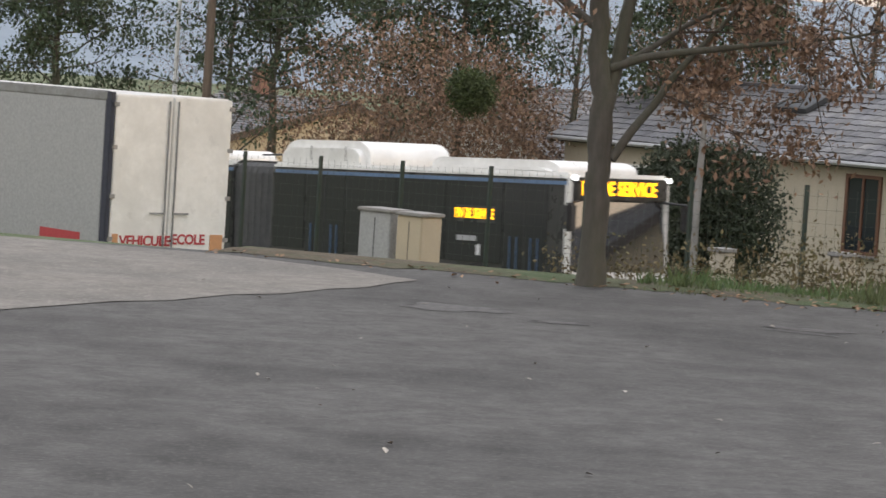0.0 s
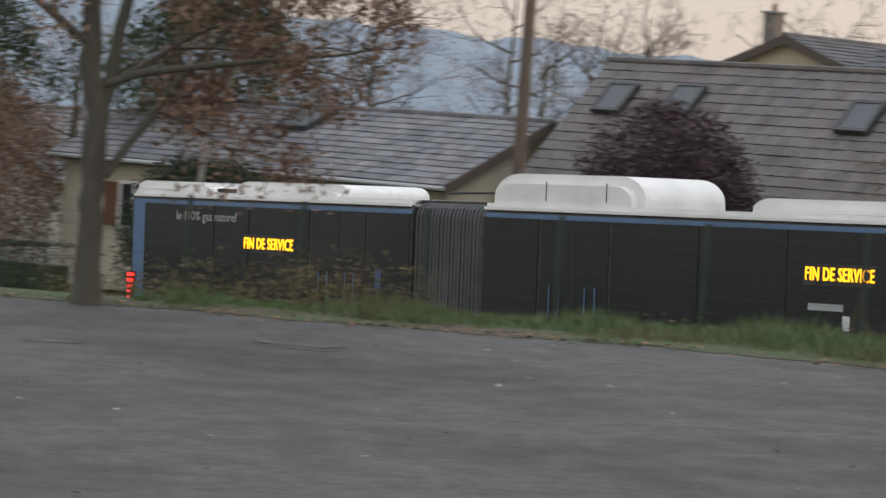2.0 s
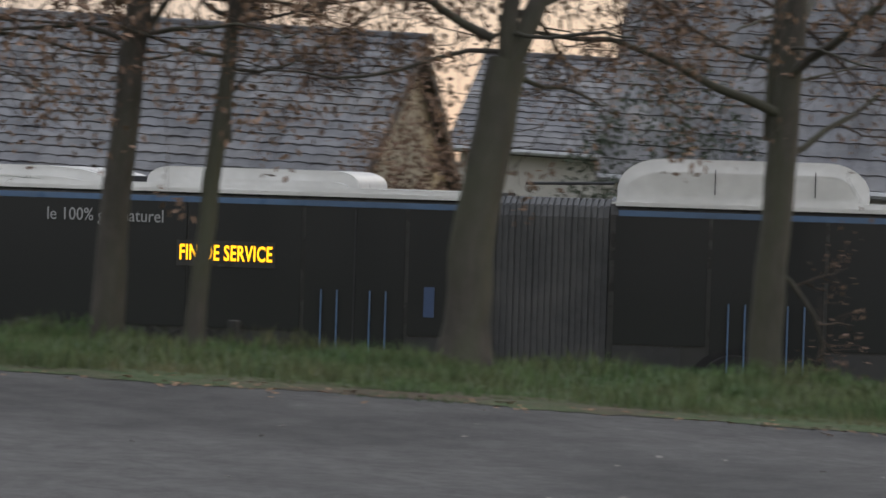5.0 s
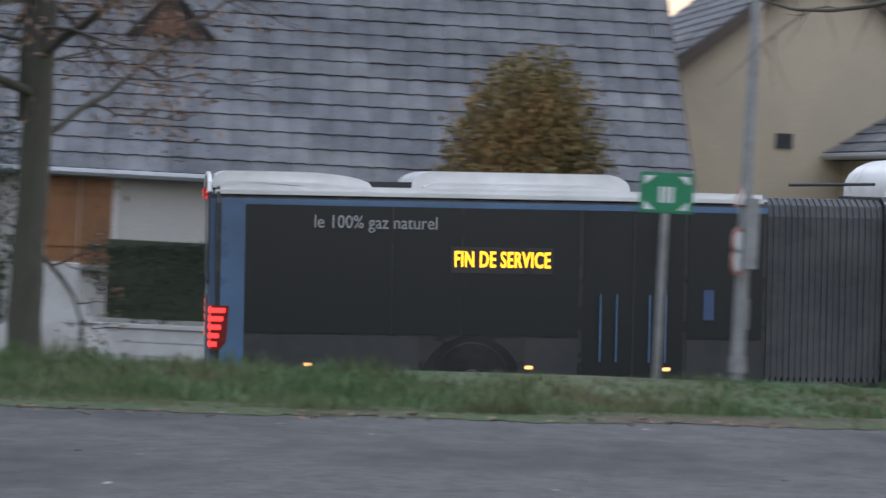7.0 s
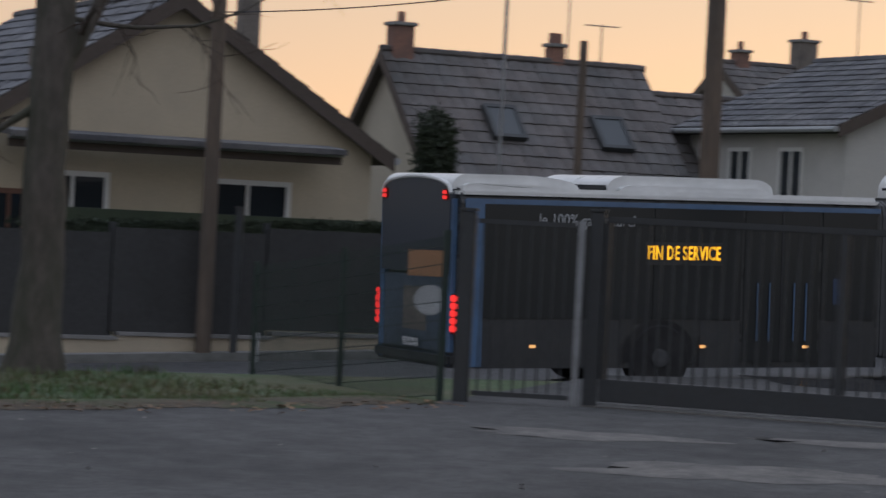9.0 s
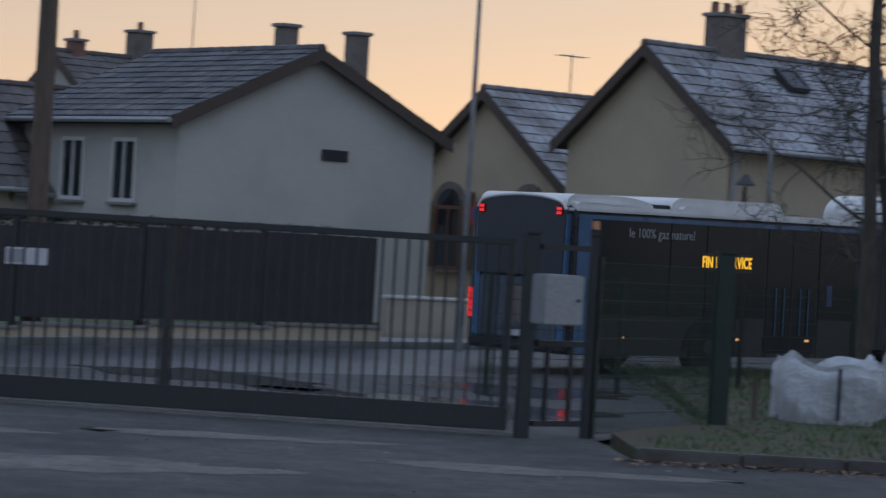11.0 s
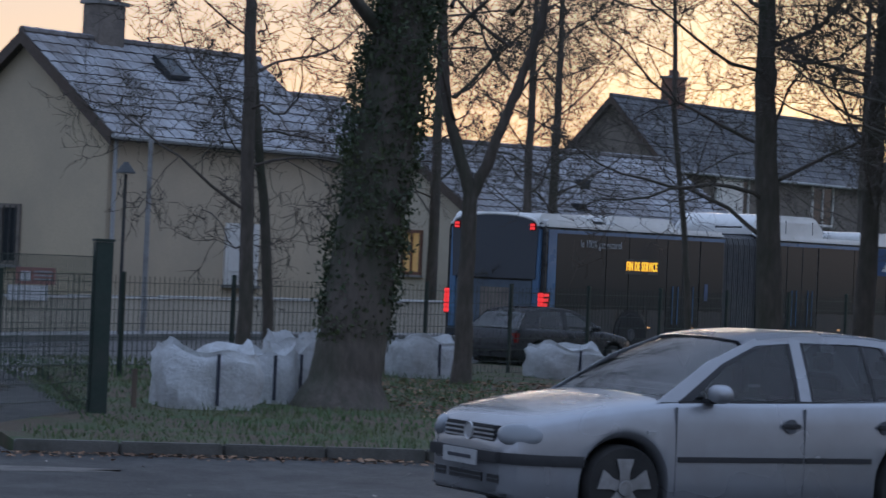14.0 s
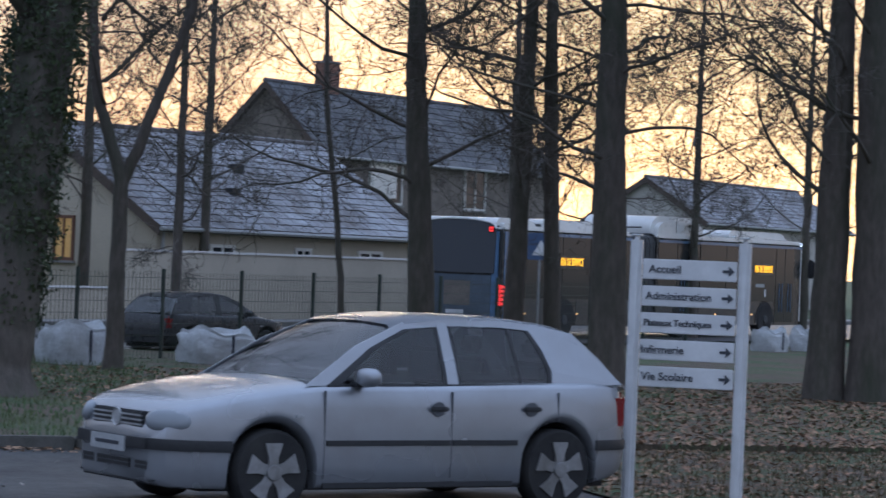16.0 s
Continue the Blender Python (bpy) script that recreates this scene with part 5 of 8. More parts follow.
    for i in range(5):
        t = 2 * math.pi * i / 5
        prism(hub, [(-0.04, 0.02), (0.04, 0.02), (0.04, r * 0.36), (0.062, r * 0.56), (0.072, r * 0.68), (-0.072, r * 0.68), (-0.062, r * 0.56), (-0.04, r * 0.36)], 0.03, pose(0, -0.014, 0, 0, math.degrees(t), 0))
    lathe(hub, [(0.06, -0.026), (0.055, -0.032), (0.02, -0.034)], 14)
    rm = mesh_of("rim", hub, M["alloy"])
    disc = mesh_of("brake_disc", lathe(bmesh.new(), [(r * 0.6, 0.07), (r * 0.6, 0.09)], 20), M["plastic"])
    wheels = []
    for a in axles:
        for s in (-1, 1):
            w = new("wheel")
            w.parent = car
            w.matrix_local = pose(a, s * 0.855, r) @ pose(0, 0, 0, 0, 0, 0 if s < 0 else 180)
            part("tyre", ty, None, w, smooth=True)
            part("rim", rm, None, w)
            part("brake_disc", disc, None, w)
            wheels.append((w, a, s))
    return car, wheels


golf, _ = hatchback("car", pose(21.25, -5.20, 0.0, 0, 0, -76.0) @ Matrix.Scale(1.045, 4), "silver", "silver five-door hatchback parked at the lot's edge")
dark_car, _ = hatchback("car", street(45.7, 31.8, 0.0, 173) @ Matrix.Scale(0.82, 4), "black_paint", "dark hatchback parked beyond the fence")
passing_car, passing_wheels = hatchback("car", street(5.0, 37.6, -0.8), "silver", "silver hatchback driving the other way on the street")
for s in (-1, 1):
    part("brake_lamp", boxed(4.135, 4.15, s * 0.70 - 0.07, s * 0.70 + 0.07, 0.74, 0.88, 0.004), M["red_led"], passing_car, "lit red brake lamp")


# ---- lot and roadside furniture ----
def drop(x, y):
    """The ground's height at a spot of the plan."""
    return ground_z(x * UX + y * UY, -x * UY + y * UX)


def bars(name, length, height, gap, r, mat, parent, z0, x0=0.0):
    for i in range(int(length / gap)):
        x = x0 + gap * (i + 0.5)
        part(name, tubed((x, 0, z0), (x, 0, z0 + height), r, None, 6), mat, parent)


def along_line(x0, y0, x1, y1, z=0.0):
    return pose(x0, y0, z, 0, 0, math.degrees(math.atan2(y1 - y0, x1 - x0)))


def post(name, x, y, h, w, mat, label, category, cap=True, z=None, group=""):
    z = drop(x, y) if z is None else z
    t = thing(name, pose(x, y, z, 0, 0, -85), label, category, group)
    part("shaft", boxed(-w / 2, w / 2, -w / 2, w / 2, -0.1, h, 0.01), M[mat], t)
    if cap:
        part("cap", boxed(-w / 2 - 0.015, w / 2 + 0.015, -w / 2 - 0.015, w / 2 + 0.015, h + 0.002, h + 0.035, 0.008), M[mat], t)
    return t


# sliding gate of upright bars, with its bottom beam
G0, G1 = Vector((30.0, 5.15)), Vector((29.35, -1.05))
gl = (G1 - G0).length
gate = thing("sliding_gate", along_line(*G0, *G1), "dark coated steel sliding gate of upright bars, shut", "gate")
part("bottom_beam", boxed(0.05, gl, -0.06, 0.06, 0.06, 0.30, 0.01), M["dark_metal"], gate)
part("top_rail", boxed(0.05, gl, -0.035, 0.035, 1.97, 2.04, 0.008), M["dark_metal"], gate)
for x in (0.05, gl * 0.42, gl - 0.05):
    part("upright", boxed(x - 0.04, x + 0.04, -0.036, 0.036, 0.30, 1.97), M["dark_metal"], gate)
bars("bar", gl - 0.1, 1.67, 0.135, 0.014, M["dark_metal"], gate, 0.30, 0.05)
track = thing("gate_track", along_line(*G0, *G1), "pale concrete strip with the gate's rail", "gate track")
part("strip", boxed(-0.1, gl + 0.2, -0.14, 0.14, -0.02, 0.012), M["pale"], track)
part("rail", boxed(-0.1, gl + 0.2, -0.02, 0.02, 0.012, 0.04), M["steel"], track)
wicket = thing("wicket_gate", along_line(29.5, 6.4, 29.64, 5.38), "narrow barred wicket gate beside the sliding gate", "gate")
part("top_rail", boxed(0, 1.03, -0.025, 0.025, 1.90, 1.95), M["dark_metal"], wicket)
part("bottom_rail", boxed(0, 1.03, -0.025, 0.025, 0.07, 0.12), M["dark_metal"], wicket)
bars("bar", 1.03, 1.78, 0.125, 0.012, M["dark_metal"], wicket, 0.12)
post("gate_post", 29.45, 6.5, 2.02, 0.16, "dark_metal", "dark square gate post with a flat cap", "post")
post("gate_post", 29.68, 5.32, 1.98, 0.07, "steel", "slim pale steel latch post of the wicket", "post", False)
post("gate_post", 29.98, 5.2, 2.08, 0.15, "dark_metal", "dark square gate post with a flat cap", "post")
post("gate_post", 29.25, -1.2, 2.1, 0.15, "dark_metal", "dark square gate post with a flat cap", "post")
post("gate_post", 29.75, -1.88, 2.12, 0.09, "dark_metal", "dark gate post with a small amber lamp", "post")
post("gate_post", 32.05, -3.52, 2.02, 0.2, "dark_green", "broad dark green post at the end of the mesh fence", "post")
lamp = thing("warning_lamp", pose(29.75, -1.88, 2.16), "small amber warning lamp on the gate post", "lamp")
part("base", tubed((0, 0, 0), (0, 0, 0.03), 0.05, None, 12), M["plastic"], lamp)
part("lens", tubed((0, 0, 0.031), (0, 0, 0.12), 0.04, 0.035, 12), M["sign_orange"], lamp)
boxg = thing("control_box", along_line(29.2, -1.28, 29.62, -1.82, 1.18), "pale grey metal control box between the gate posts", "control box")
part("housing", boxed(-0.06, 0.44, -0.2, 0.1, 0.0, 0.52, 0.015), M["gutter"], boxg)
part("lid", boxed(-0.07, 0.45, -0.212, -0.2, 0.01, 0.51, 0.008), M["gutter"], boxg)
part("lock", tubed((0.38, -0.222, 0.26), (0.38, -0.21, 0.26), 0.02, None, 10), M["plastic"], boxg)
frame_g = thing("post_bracing", along_line(29.3, -1.3, 29.7, -1.8), "dark steel bracing under the control box", "gate frame")
for z in (0.12, 0.95, 1.95):
    part("brace", boxed(0, 0.65, -0.03, 0.03, z, z + 0.06), M["dark_metal"], frame_g)
for x in (0.15, 0.48):
    part("upright", boxed(x, x + 0.04, -0.02, 0.02, 0.18, 0.95), M["dark_metal"], frame_g)


def mesh_fence(x0, y0, x1, y1, h, posts, label, wire=0.06, bar=0.004, mat="dark_green", z0=None, z1=None):
    """Welded mesh panels between posts; it follows the ground's slope."""
    a, b = Vector((x0, y0, drop(x0, y0) if z0 is None else z0)), Vector((x1, y1, drop(x1, y1) if z1 is None else z1))
    L = (b - a).xy.length
    f = thing("mesh_fence", along_line(x0, y0, x1, y1, a.z), label, "fence")
    dz = b.z - a.z
    for i in range(posts + 1):
        x = L * i / posts
        part("post", boxed(x - 0.03, x + 0.03, -0.03, 0.03, dz * i / posts - 0.2, dz * i / posts + h + 0.06, 0.005), M[mat], f)
    for i in range(posts):
        verts, faces = [], []

        def wire_box(p, q, r):
            k = len(verts)
            for v in (p, q):
                for dx, dy in ((-r, -r), (r, -r), (r, r), (-r, r)):
                    if abs(q[2] - p[2]) > abs(q[0] - p[0]):
                        verts.append((v[0] + dx, dy, v[2]))
                    else:
                        verts.append((v[0], dx, v[2] + dy))
            faces.extend([tuple(k + j for j in q4) for q4 in ((0, 1, 5, 4), (1, 2, 6, 5), (2, 3, 7, 6), (3, 0, 4, 7))])

        p0, p1 = L * i / posts + 0.03, L * (i + 1) / posts - 0.03
        s0, s1 = dz * p0 / L, dz * p1 / L
        x = p0
        while x < p1:
            zz = dz * x / L
            wire_box((x, 0, zz + 0.05), (x, 0, zz + h), bar)
            x += wire
        for k in range(int(h / 0.2) + 1):
            z = 0.05 + k * 0.2
            wire_box((p0, 0, s0 + z), (p1, 0, s1 + z), bar * 1.2)
        raw("mesh_panel", verts, faces, M[mat], f)
    return f


mesh_fence(29.8, -1.95, 32.0, -3.45, 1.85, 1, "dark green welded mesh fence beside the gate", 0.055, 0.0035)
post("kerb_block", 33.4, -4.1, 0.55, 0.06, "pole_wood", "short slanting wooden stake by the fence", "stake", False)
e0, e1 = R(24.5, 29.0), R(62, 30.6)
mesh_fence(e0.x, e0.y, e1.x, e1.y, 1.55, 15, "tall dark mesh fence along the street beyond the trees", 0.11, 0.0035, z0=0.0, z1=0.1)
n0, n1 = R(-47, 30.6), R(-12.0, 30.2)
mesh_fence(n0.x, n0.y, n1.x, n1.y, 1.75, 14, "green mesh fence at the foot of the bank", 0.2, 0.0014, z0=-1.75, z1=-0.72)
for a, p, h in ((-8.9, 28.9, 0.35), (-6.6, 28.8, 0.35), (-11.2, 28.6, 0.35)):
    v = R(a, p)
    post("stub_post", v.x, v.y, h, 0.1, "dark_metal", "short dark post stub in the grass", "post", False, drop(v.x, v.y))


# kerb along the right of the lot: stone by stone
KERB = [(26.9, -2.2), (27.05, -6.2), (27.1, -8.2)]
edge = thing("lot_kerb", pose(0, 0, 0), "dark worn concrete kerb edging the grass", "kerb", kind="structure")
stone = mesh_of("kerb_stone", boxed(0.01, 0.99, -0.07, 0.07, -0.1, 0.13, 0.015), M["kerb"])
for (xa, ya), (xb, yb) in zip(KERB, KERB[1:]):
    n = int(math.hypot(xb - xa, yb - ya))
    for i in range(n):
        k0 = i / n
        ob = new("kerb_stone", stone)
        ob.parent = edge
        ob.matrix_local = along_line(xa + (xb - xa) * k0, ya + (yb - ya) * k0, xb, yb)
bank = thing("grass_island", pose(0, 0, 0), "raised patch of grass and earth behind the kerb", "ground", kind="structure")
bm = bmesh.new()
isl = [(27.05, -2.25), (29.5, -2.15), (33.0, -3.55), (44.2, -3.9), (70, -34), (45, -46), (28.6, -40), (28.7, -20), (27.7, -11), (27.15, -6.2)]
bmesh.ops.triangulate(bm, faces=[bm.faces.new([bm.verts.new((x, y, 0.09)) for x, y in isl])])
g_ = bmesh.ops.extrude_face_region(bm, geom=bm.faces[:])["geom"]
bmesh.ops.translate(bm, vec=(0, 0, -0.2), verts=[v for v in g_ if isinstance(v, bmesh.types.BMVert)])
part("turf", bm, M["soil"], bank)

lot_surface("leafy_ground", [(27.3, -8.1), (25.6, -8.9), (24.3, -9.5), (23.6, -9.85), (22.4, -9.75), (20.6, -9.7), (18.0, -9.95), (12.0, -9.6), (12.0, -26), (28.75, -22.0), (27.8, -11.0)], 0.02, M["soil"], "bare leaf-strewn earth round the direction sign", "ground")

# strip of bare earth where the grass meets the asphalt
rim_v, rim_f, rim_r = [], [], random.Random(17)
for i in range(1, 12):
    (xa, ya), (xb, yb) = LOT[i], LOT[i + 1]
    L = math.hypot(xb - xa, yb - ya)
    for j in range(int(L / 0.12)):
        k = j / int(L / 0.12)
        x, y, nx, ny = xa + (xb - xa) * k, ya + (yb - ya) * k, -(yb - ya) / L, (xb - xa) / L
        inner = -0.16 + 0.10 * math.sin(j * 0.31 + i) + rim_r.gauss(0, 0.05)
        rim_v += [(x + nx * inner, y + ny * inner, 0.005), (x + nx * 0.2, y + ny * 0.2, 0.03), (x + nx * 0.75, y + ny * 0.75, 0.02)]
rim_n = len(rim_v) // 3
rim_f = [q for j in range(rim_n - 1) for k in (0, 1) for q in [(j * 3 + k, j * 3 + 3 + k, j * 3 + 4 + k, j * 3 + 1 + k)]]
tagged(raw("verge_edge", rim_v, rim_f, M["soil"], kind="structure"), "bare dark earth where the grass meets the asphalt", "ground")

# worn surfaces in the lot
lot_surface("concrete_patch", [(-12, 17.2), (-3.2, 20.6), (-2.5, 21.9), (-2.1, 22.3), (-1.7, 23.2), (-1.3, 23.6), (-0.95, 24.4), (-0.65, 24.8), (-0.4, 25.6), (-0.2, 26.0), (-0.9, 26.8), (-2.1, 27.7), (-4.5, 28.3), (-14, 28.6)], 0.006, M["pale"], "lighter worn concrete slab at the lot's end", "concrete patch")


def blotch(x, y, rx, ry, turn, mat, name, label, z=0.005, seed=1):
    rnd = random.Random(seed)
    pts = []
    ph = [rnd.uniform(0, 6.28) for _ in range(4)]
    for i in range(40):
        t = 2 * math.pi * i / 40
        k = 1 + 0.16 * math.sin(3 * t + ph[0]) + 0.12 * math.sin(5 * t + ph[1]) + 0.08 * math.sin(9 * t + ph[2]) + 0.05 * math.sin(14 * t + ph[3])
        u, v = math.cos(t) * rx * k, math.sin(t) * ry * k
        c, s = math.cos(radians(turn)), math.sin(radians(turn))
        pts.append((x + u * c - v * s, y + u * s + v * c))
    return lot_surface(name, pts, z, M[mat], label, "ground patch")


for k, (x, y, rx, ry, turn) in enumerate(((25.9, 4.5, 0.55, 1.1, 10), (23.0, 2.6, 0.75, 1.5, 18), (27.0, 1.6, 0.35, 1.5, 5), (25.0, -1.2, 0.4, 1.6, 0))):
    blotch(x, y, rx, ry, turn, "scuffed", "worn_patch", "pale worn patch on the asphalt before the gate", 0.003, 20 + k)
for k, (x, y, rx, ry, turn) in enumerate(((0.12, 23.3, 0.42, 0.34, 0), (0.95, 22.55, 0.22, 0.12, 0), (3.05, 23.4, 0.36, 0.16, -10), (2.95, 23.1, 0.3, 0.10, -30), (9.5, 20.2, 0.5, 0.25, -50))):
    blotch(x, y, rx, ry, turn, "damp", "damp_hollow", "dark damp hollow worn in the asphalt", 0.004, 60 + k)
for k, (x, y, rx, ry, turn) in enumerate(((34.2, -0.4, 1.5, 2.3, -40), (38.6, -1.6, 1.5, 1.5, -45), (33.0, 3.6, 0.9, 1.4, -30), (37.4, 2.6, 1.2, 2.0, -45))):
    blotch(x, y, rx, ry, turn, "wet", "wet_patch", "wet glistening asphalt inside the gate", 0.004, 40 + k)


def scatter(name, n, where, size, mat, label, category, seed, lift=0.01, tilt=25):
    """Loose flat scraps or leaves, curled a little, as one uncountable litter."""
    rnd, verts, faces = random.Random(seed), [], []
    for _ in range(n):
        x, y = where(rnd)
        s, t = size * rnd.uniform(0.5, 1.4), rnd.uniform(0, 6.28)
        z = max(0.0, drop(x, y)) + lift if name != "fallen_leaves" else drop(x, y) + lift
        m = Matrix.Translation((x, y, z)) @ Euler((radians(rnd.uniform(-tilt, tilt)), radians(rnd.uniform(-tilt, tilt)), t)).to_matrix().to_4x4()
        k = len(verts)
        for u, v, w in ((-1, 0, 0), (-0.2, -0.55, 0.2), (1, 0, 0.1), (0.1, 0.6, 0.25)):
            verts.append(m @ Vector((u * s, v * s, w * s)))
        faces.append((k, k + 1, k + 2, k + 3))
    return tagged(raw(name, verts, faces, M[mat], kind="stuff"), label, category)


def on_lot(rnd):
    t, d = radians(rnd.uniform(-12, 110)), 12 + 14 * rnd.random() ** 0.7
    return d * math.sin(t), d * math.cos(t)


def lot_rim(rnd):
    i = rnd.randrange(1, 12)
    (xa, ya), (xb, yb) = LOT[i], LOT[i + 1]
    k, o = rnd.random(), rnd.gauss(0.1, 0.35)
    return xa + (xb - xa) * k - o * 0.6, ya + (yb - ya) * k - o * 0.8


def kerb_rim(rnd):
    y = rnd.uniform(-14, -2)
    return 26.85 + abs(y + 2) * 0.04 - abs(rnd.gauss(0.0, 0.3)), y


scatter("litter", 320, on_lot, 0.024, "litter", "pale scraps and dry leaves scattered on the asphalt", "litter", 3, 0.012)
scatter("fallen_leaves", 900, lot_rim, 0.035, "dead", "brown leaves blown along the lot's edge", "fallen leaves", 4, 0.02)
scatter("fallen_leaves", 1300, kerb_rim, 0.03, "dead", "brown leaves blown against the kerb", "fallen leaves", 5, 0.02)
scatter("fallen_leaves", 24000, lambda r: (27.6 + 16 * r.random() ** 1.3, -7.5 - 18 * r.random() ** 0.7), 0.04, "dead", "carpet of brown leaves under the trees", "fallen leaves", 6, 0.11)


def sign_ground(rnd):
    x = rnd.uniform(17.5, 28.0)
    return x, -9.75 - 8.5 * rnd.random() ** 1.2


scatter("fallen_leaves", 9000, sign_ground, 0.036, "dead", "brown leaves strewn round the direction sign", "fallen leaves", 12, 0.03)


# ---- poles, lamps and signs ----
def pole(name, x, y, h, r0, r1, mat, label, z=None, lean=(0, 0), arms=0):
    z = drop(x, y) if z is None else z
    t = thing(name, pose(x, y, z), label, "pole")
    part("shaft", tubed((0, 0, -0.3), (lean[0], lean[1], h), r0, r1, 14), M[mat], t, smooth=True)
    if mat == "steel":
        part("door", boxed(-0.05, 0.05, -r0 - 0.008, -r0 + 0.01, 0.5, 0.85, 0.004), M["steel"], t)
        part("collar", tubed((0, 0, 0), (0, 0, 0.18), r0 * 1.25, r0 * 1.15, 14), M["steel"], t)
    for k in range(arms):
        zz = h - 0.4 - k * 0.5
        part("cross_arm", boxed(-0.6, 0.6, -0.04, 0.04, zz, zz + 0.08), M["steel"], t)
        for s in (-0.5, 0, 0.5):
            part("insulator", tubed((s, 0, zz + 0.08), (s, 0, zz + 0.2), 0.035, 0.025, 8), M["sign_white"], t)
    return t


pole("street_lamp", 10.5, 28.53, 8.0, 0.068, 0.045, "steel", "tall tapered grey lamp post in the grass", -0.2)
pole("utility_pole", *R(-35.1, 42.0).xy, 9.5, 0.15, 0.10, "pole_wood", "weathered wooden utility pole by the street", None, (0.05, 0), 1)
pole("utility_pole", *R(-72.2, 48.0).xy, 9.5, 0.17, 0.12, "pole_wood", "weathered wooden utility pole among the pines", None, (0, 0), 1)
pole("street_lamp", *R(-77.1, 50.0).xy, 9.0, 0.09, 0.06, "sign_white", "pale lamp post behind the trailer")
pole("utility_pole", *R(25.2, 42.0).xy, 9.5, 0.19, 0.14, "pole_wood", "stout dark utility pole opposite the gate", None, (0.06, 0.02), 1)
pole("utility_pole", *R(23.7, 44.0).xy, 5.4, 0.08, 0.07, "pole_wood", "slim wooden pole with a short cross bar", None)
pole("street_lamp", *R(33.6, 40.6).xy, 9.0, 0.06, 0.035, "steel", "thin grey lamp post at the street corner")
pole("street_lamp", *R(23.4, 46.5).xy, 9.0, 0.04, 0.03, "steel", "thin mast behind the hedge")
pole("utility_pole", *R(15.8, 41.35).xy, 6.2, 0.13, 0.11, "pole_wood", "weathered wooden pole before the gabled house")
post("fence_post", *R(16.25, 41.2).xy, 2.4, 0.11, "dark_metal", "dark fence post before the woven screen", "post")
pole("street_lamp", *R(42.2, 36.0 + 5.2).xy, 4.5, 0.06, 0.05, "steel", "grey lamp post before the house")
bl = thing("street_lamp", pose(*R(41.6, 41.3)), "slim dark lantern post with a bell-shaped head", "lamp")
part("shaft", tubed((0, 0, 0), (0, 0, 3.5), 0.04, 0.035, 10), M["dark_metal"], bl)
part("shade", lathe(bmesh.new(), [(0.05, 3.75), (0.1, 3.68), (0.2, 3.55), (0.21, 3.52)], 16, "z"), M["dark_metal"], bl)

# the street sign, the lamp with its paddle, round disc
gs = thing("road_sign", pose(28.2, 15.05, 0, 0, 0, -59), "green and white assembly-point sign on a steel post", "sign")
part("post", tubed((0, 0.03, -0.3), (0, 0.03, 2.25), 0.045, None, 10), M["steel"], gs)
brd = part("board", boxed(-0.3, 0.3, -0.02, 0.01, 1.78, 2.24, 0.01), M["sign_green"], gs)
for sx in (-1, 1):
    for sz in (-1, 1):
        part("arrow", prism(bmesh.new(), [(sx * 0.25, 2.01 + sz * 0.19), (sx * 0.13, 2.01 + sz * 0.19), (sx * 0.25, 2.01 + sz * 0.09)], 0.006, Matrix.Translation((0, -0.027, 0))), M["sign_white"], brd)
for x in (-0.06, 0.0, 0.06):
    part("figure_bar", boxed(x - 0.02, x + 0.02, -0.027, -0.021, 1.9, 2.08), M["sign_white"], brd)
lp = pole("street_lamp", 29.2, 14.55, 8.5, 0.085, 0.055, "steel", "tall grey lamp post in the verge", 0.0, (0.03, 0))
pad = thing("traffic_sign", pose(29.1, 14.45, 0, 0, 0, -55), "small faded red-bordered sign seen nearly edge-on", "sign")
for z, shape in ((1.98, 3), (1.5, 20), (1.28, 20)):
    part("sign_plate", lathe(bmesh.new(), [(0.17, -0.02), (0.17, 0.0)], shape), M["sign_faded"], pad, m=pose(-0.13, -0.1, z, 0, 30, 55))
    part("sign_field", lathe(bmesh.new(), [(0.12, -0.03), (0.12, -0.021)], shape), M["sign_white"], pad, m=pose(-0.13, -0.1, z, 0, 30, 55))
part("bracket", boxed(-0.06, 0.1, -0.12, -0.02, 1.2, 2.0), M["steel"], pad)
bd = thing("traffic_sign", street(33.68, 40.3, 0), "round blue no-parking sign on the lamp post", "sign")
part("plate", lathe(bmesh.new(), [(0.26, -0.02), (0.26, 0.0)], 24), M["sign_red"], bd, m=pose(0, -0.1, 2.53, 0, 0, -45))
part("field", lathe(bmesh.new(), [(0.225, -0.028), (0.225, -0.021)], 24), M["sign_blue"], bd, m=pose(0, -0.1, 2.53, 0, 0, -45))
part("post", tubed((0, 0, 0), (0, 0, 2.8), 0.03, None, 8), M["steel"], bd)
pz = thing("traffic_sign", street(55.3, 31.0, 0.1), "blue pedestrian crossing sign with a white triangle", "sign")
part("plate", boxed(-0.3, 0.3, -0.02, 0.0, 2.0, 2.6, 0.02), M["sign_blue"], pz, m=pose(0, 0, 0, 0, 0, -50))
part("triangle", prism(bmesh.new(), [(-0.2, 2.1), (0.2, 2.1), (0, 2.45)], 0.006, pose(0, 0, 0, 0, 0, -50) @ Matrix.Translation((0, -0.03, 0))), M["sign_white"], pz)
part("post", tubed((0, 0.02, 0), (0, 0.02, 2.6), 0.03, None, 8), M["steel"], pz)

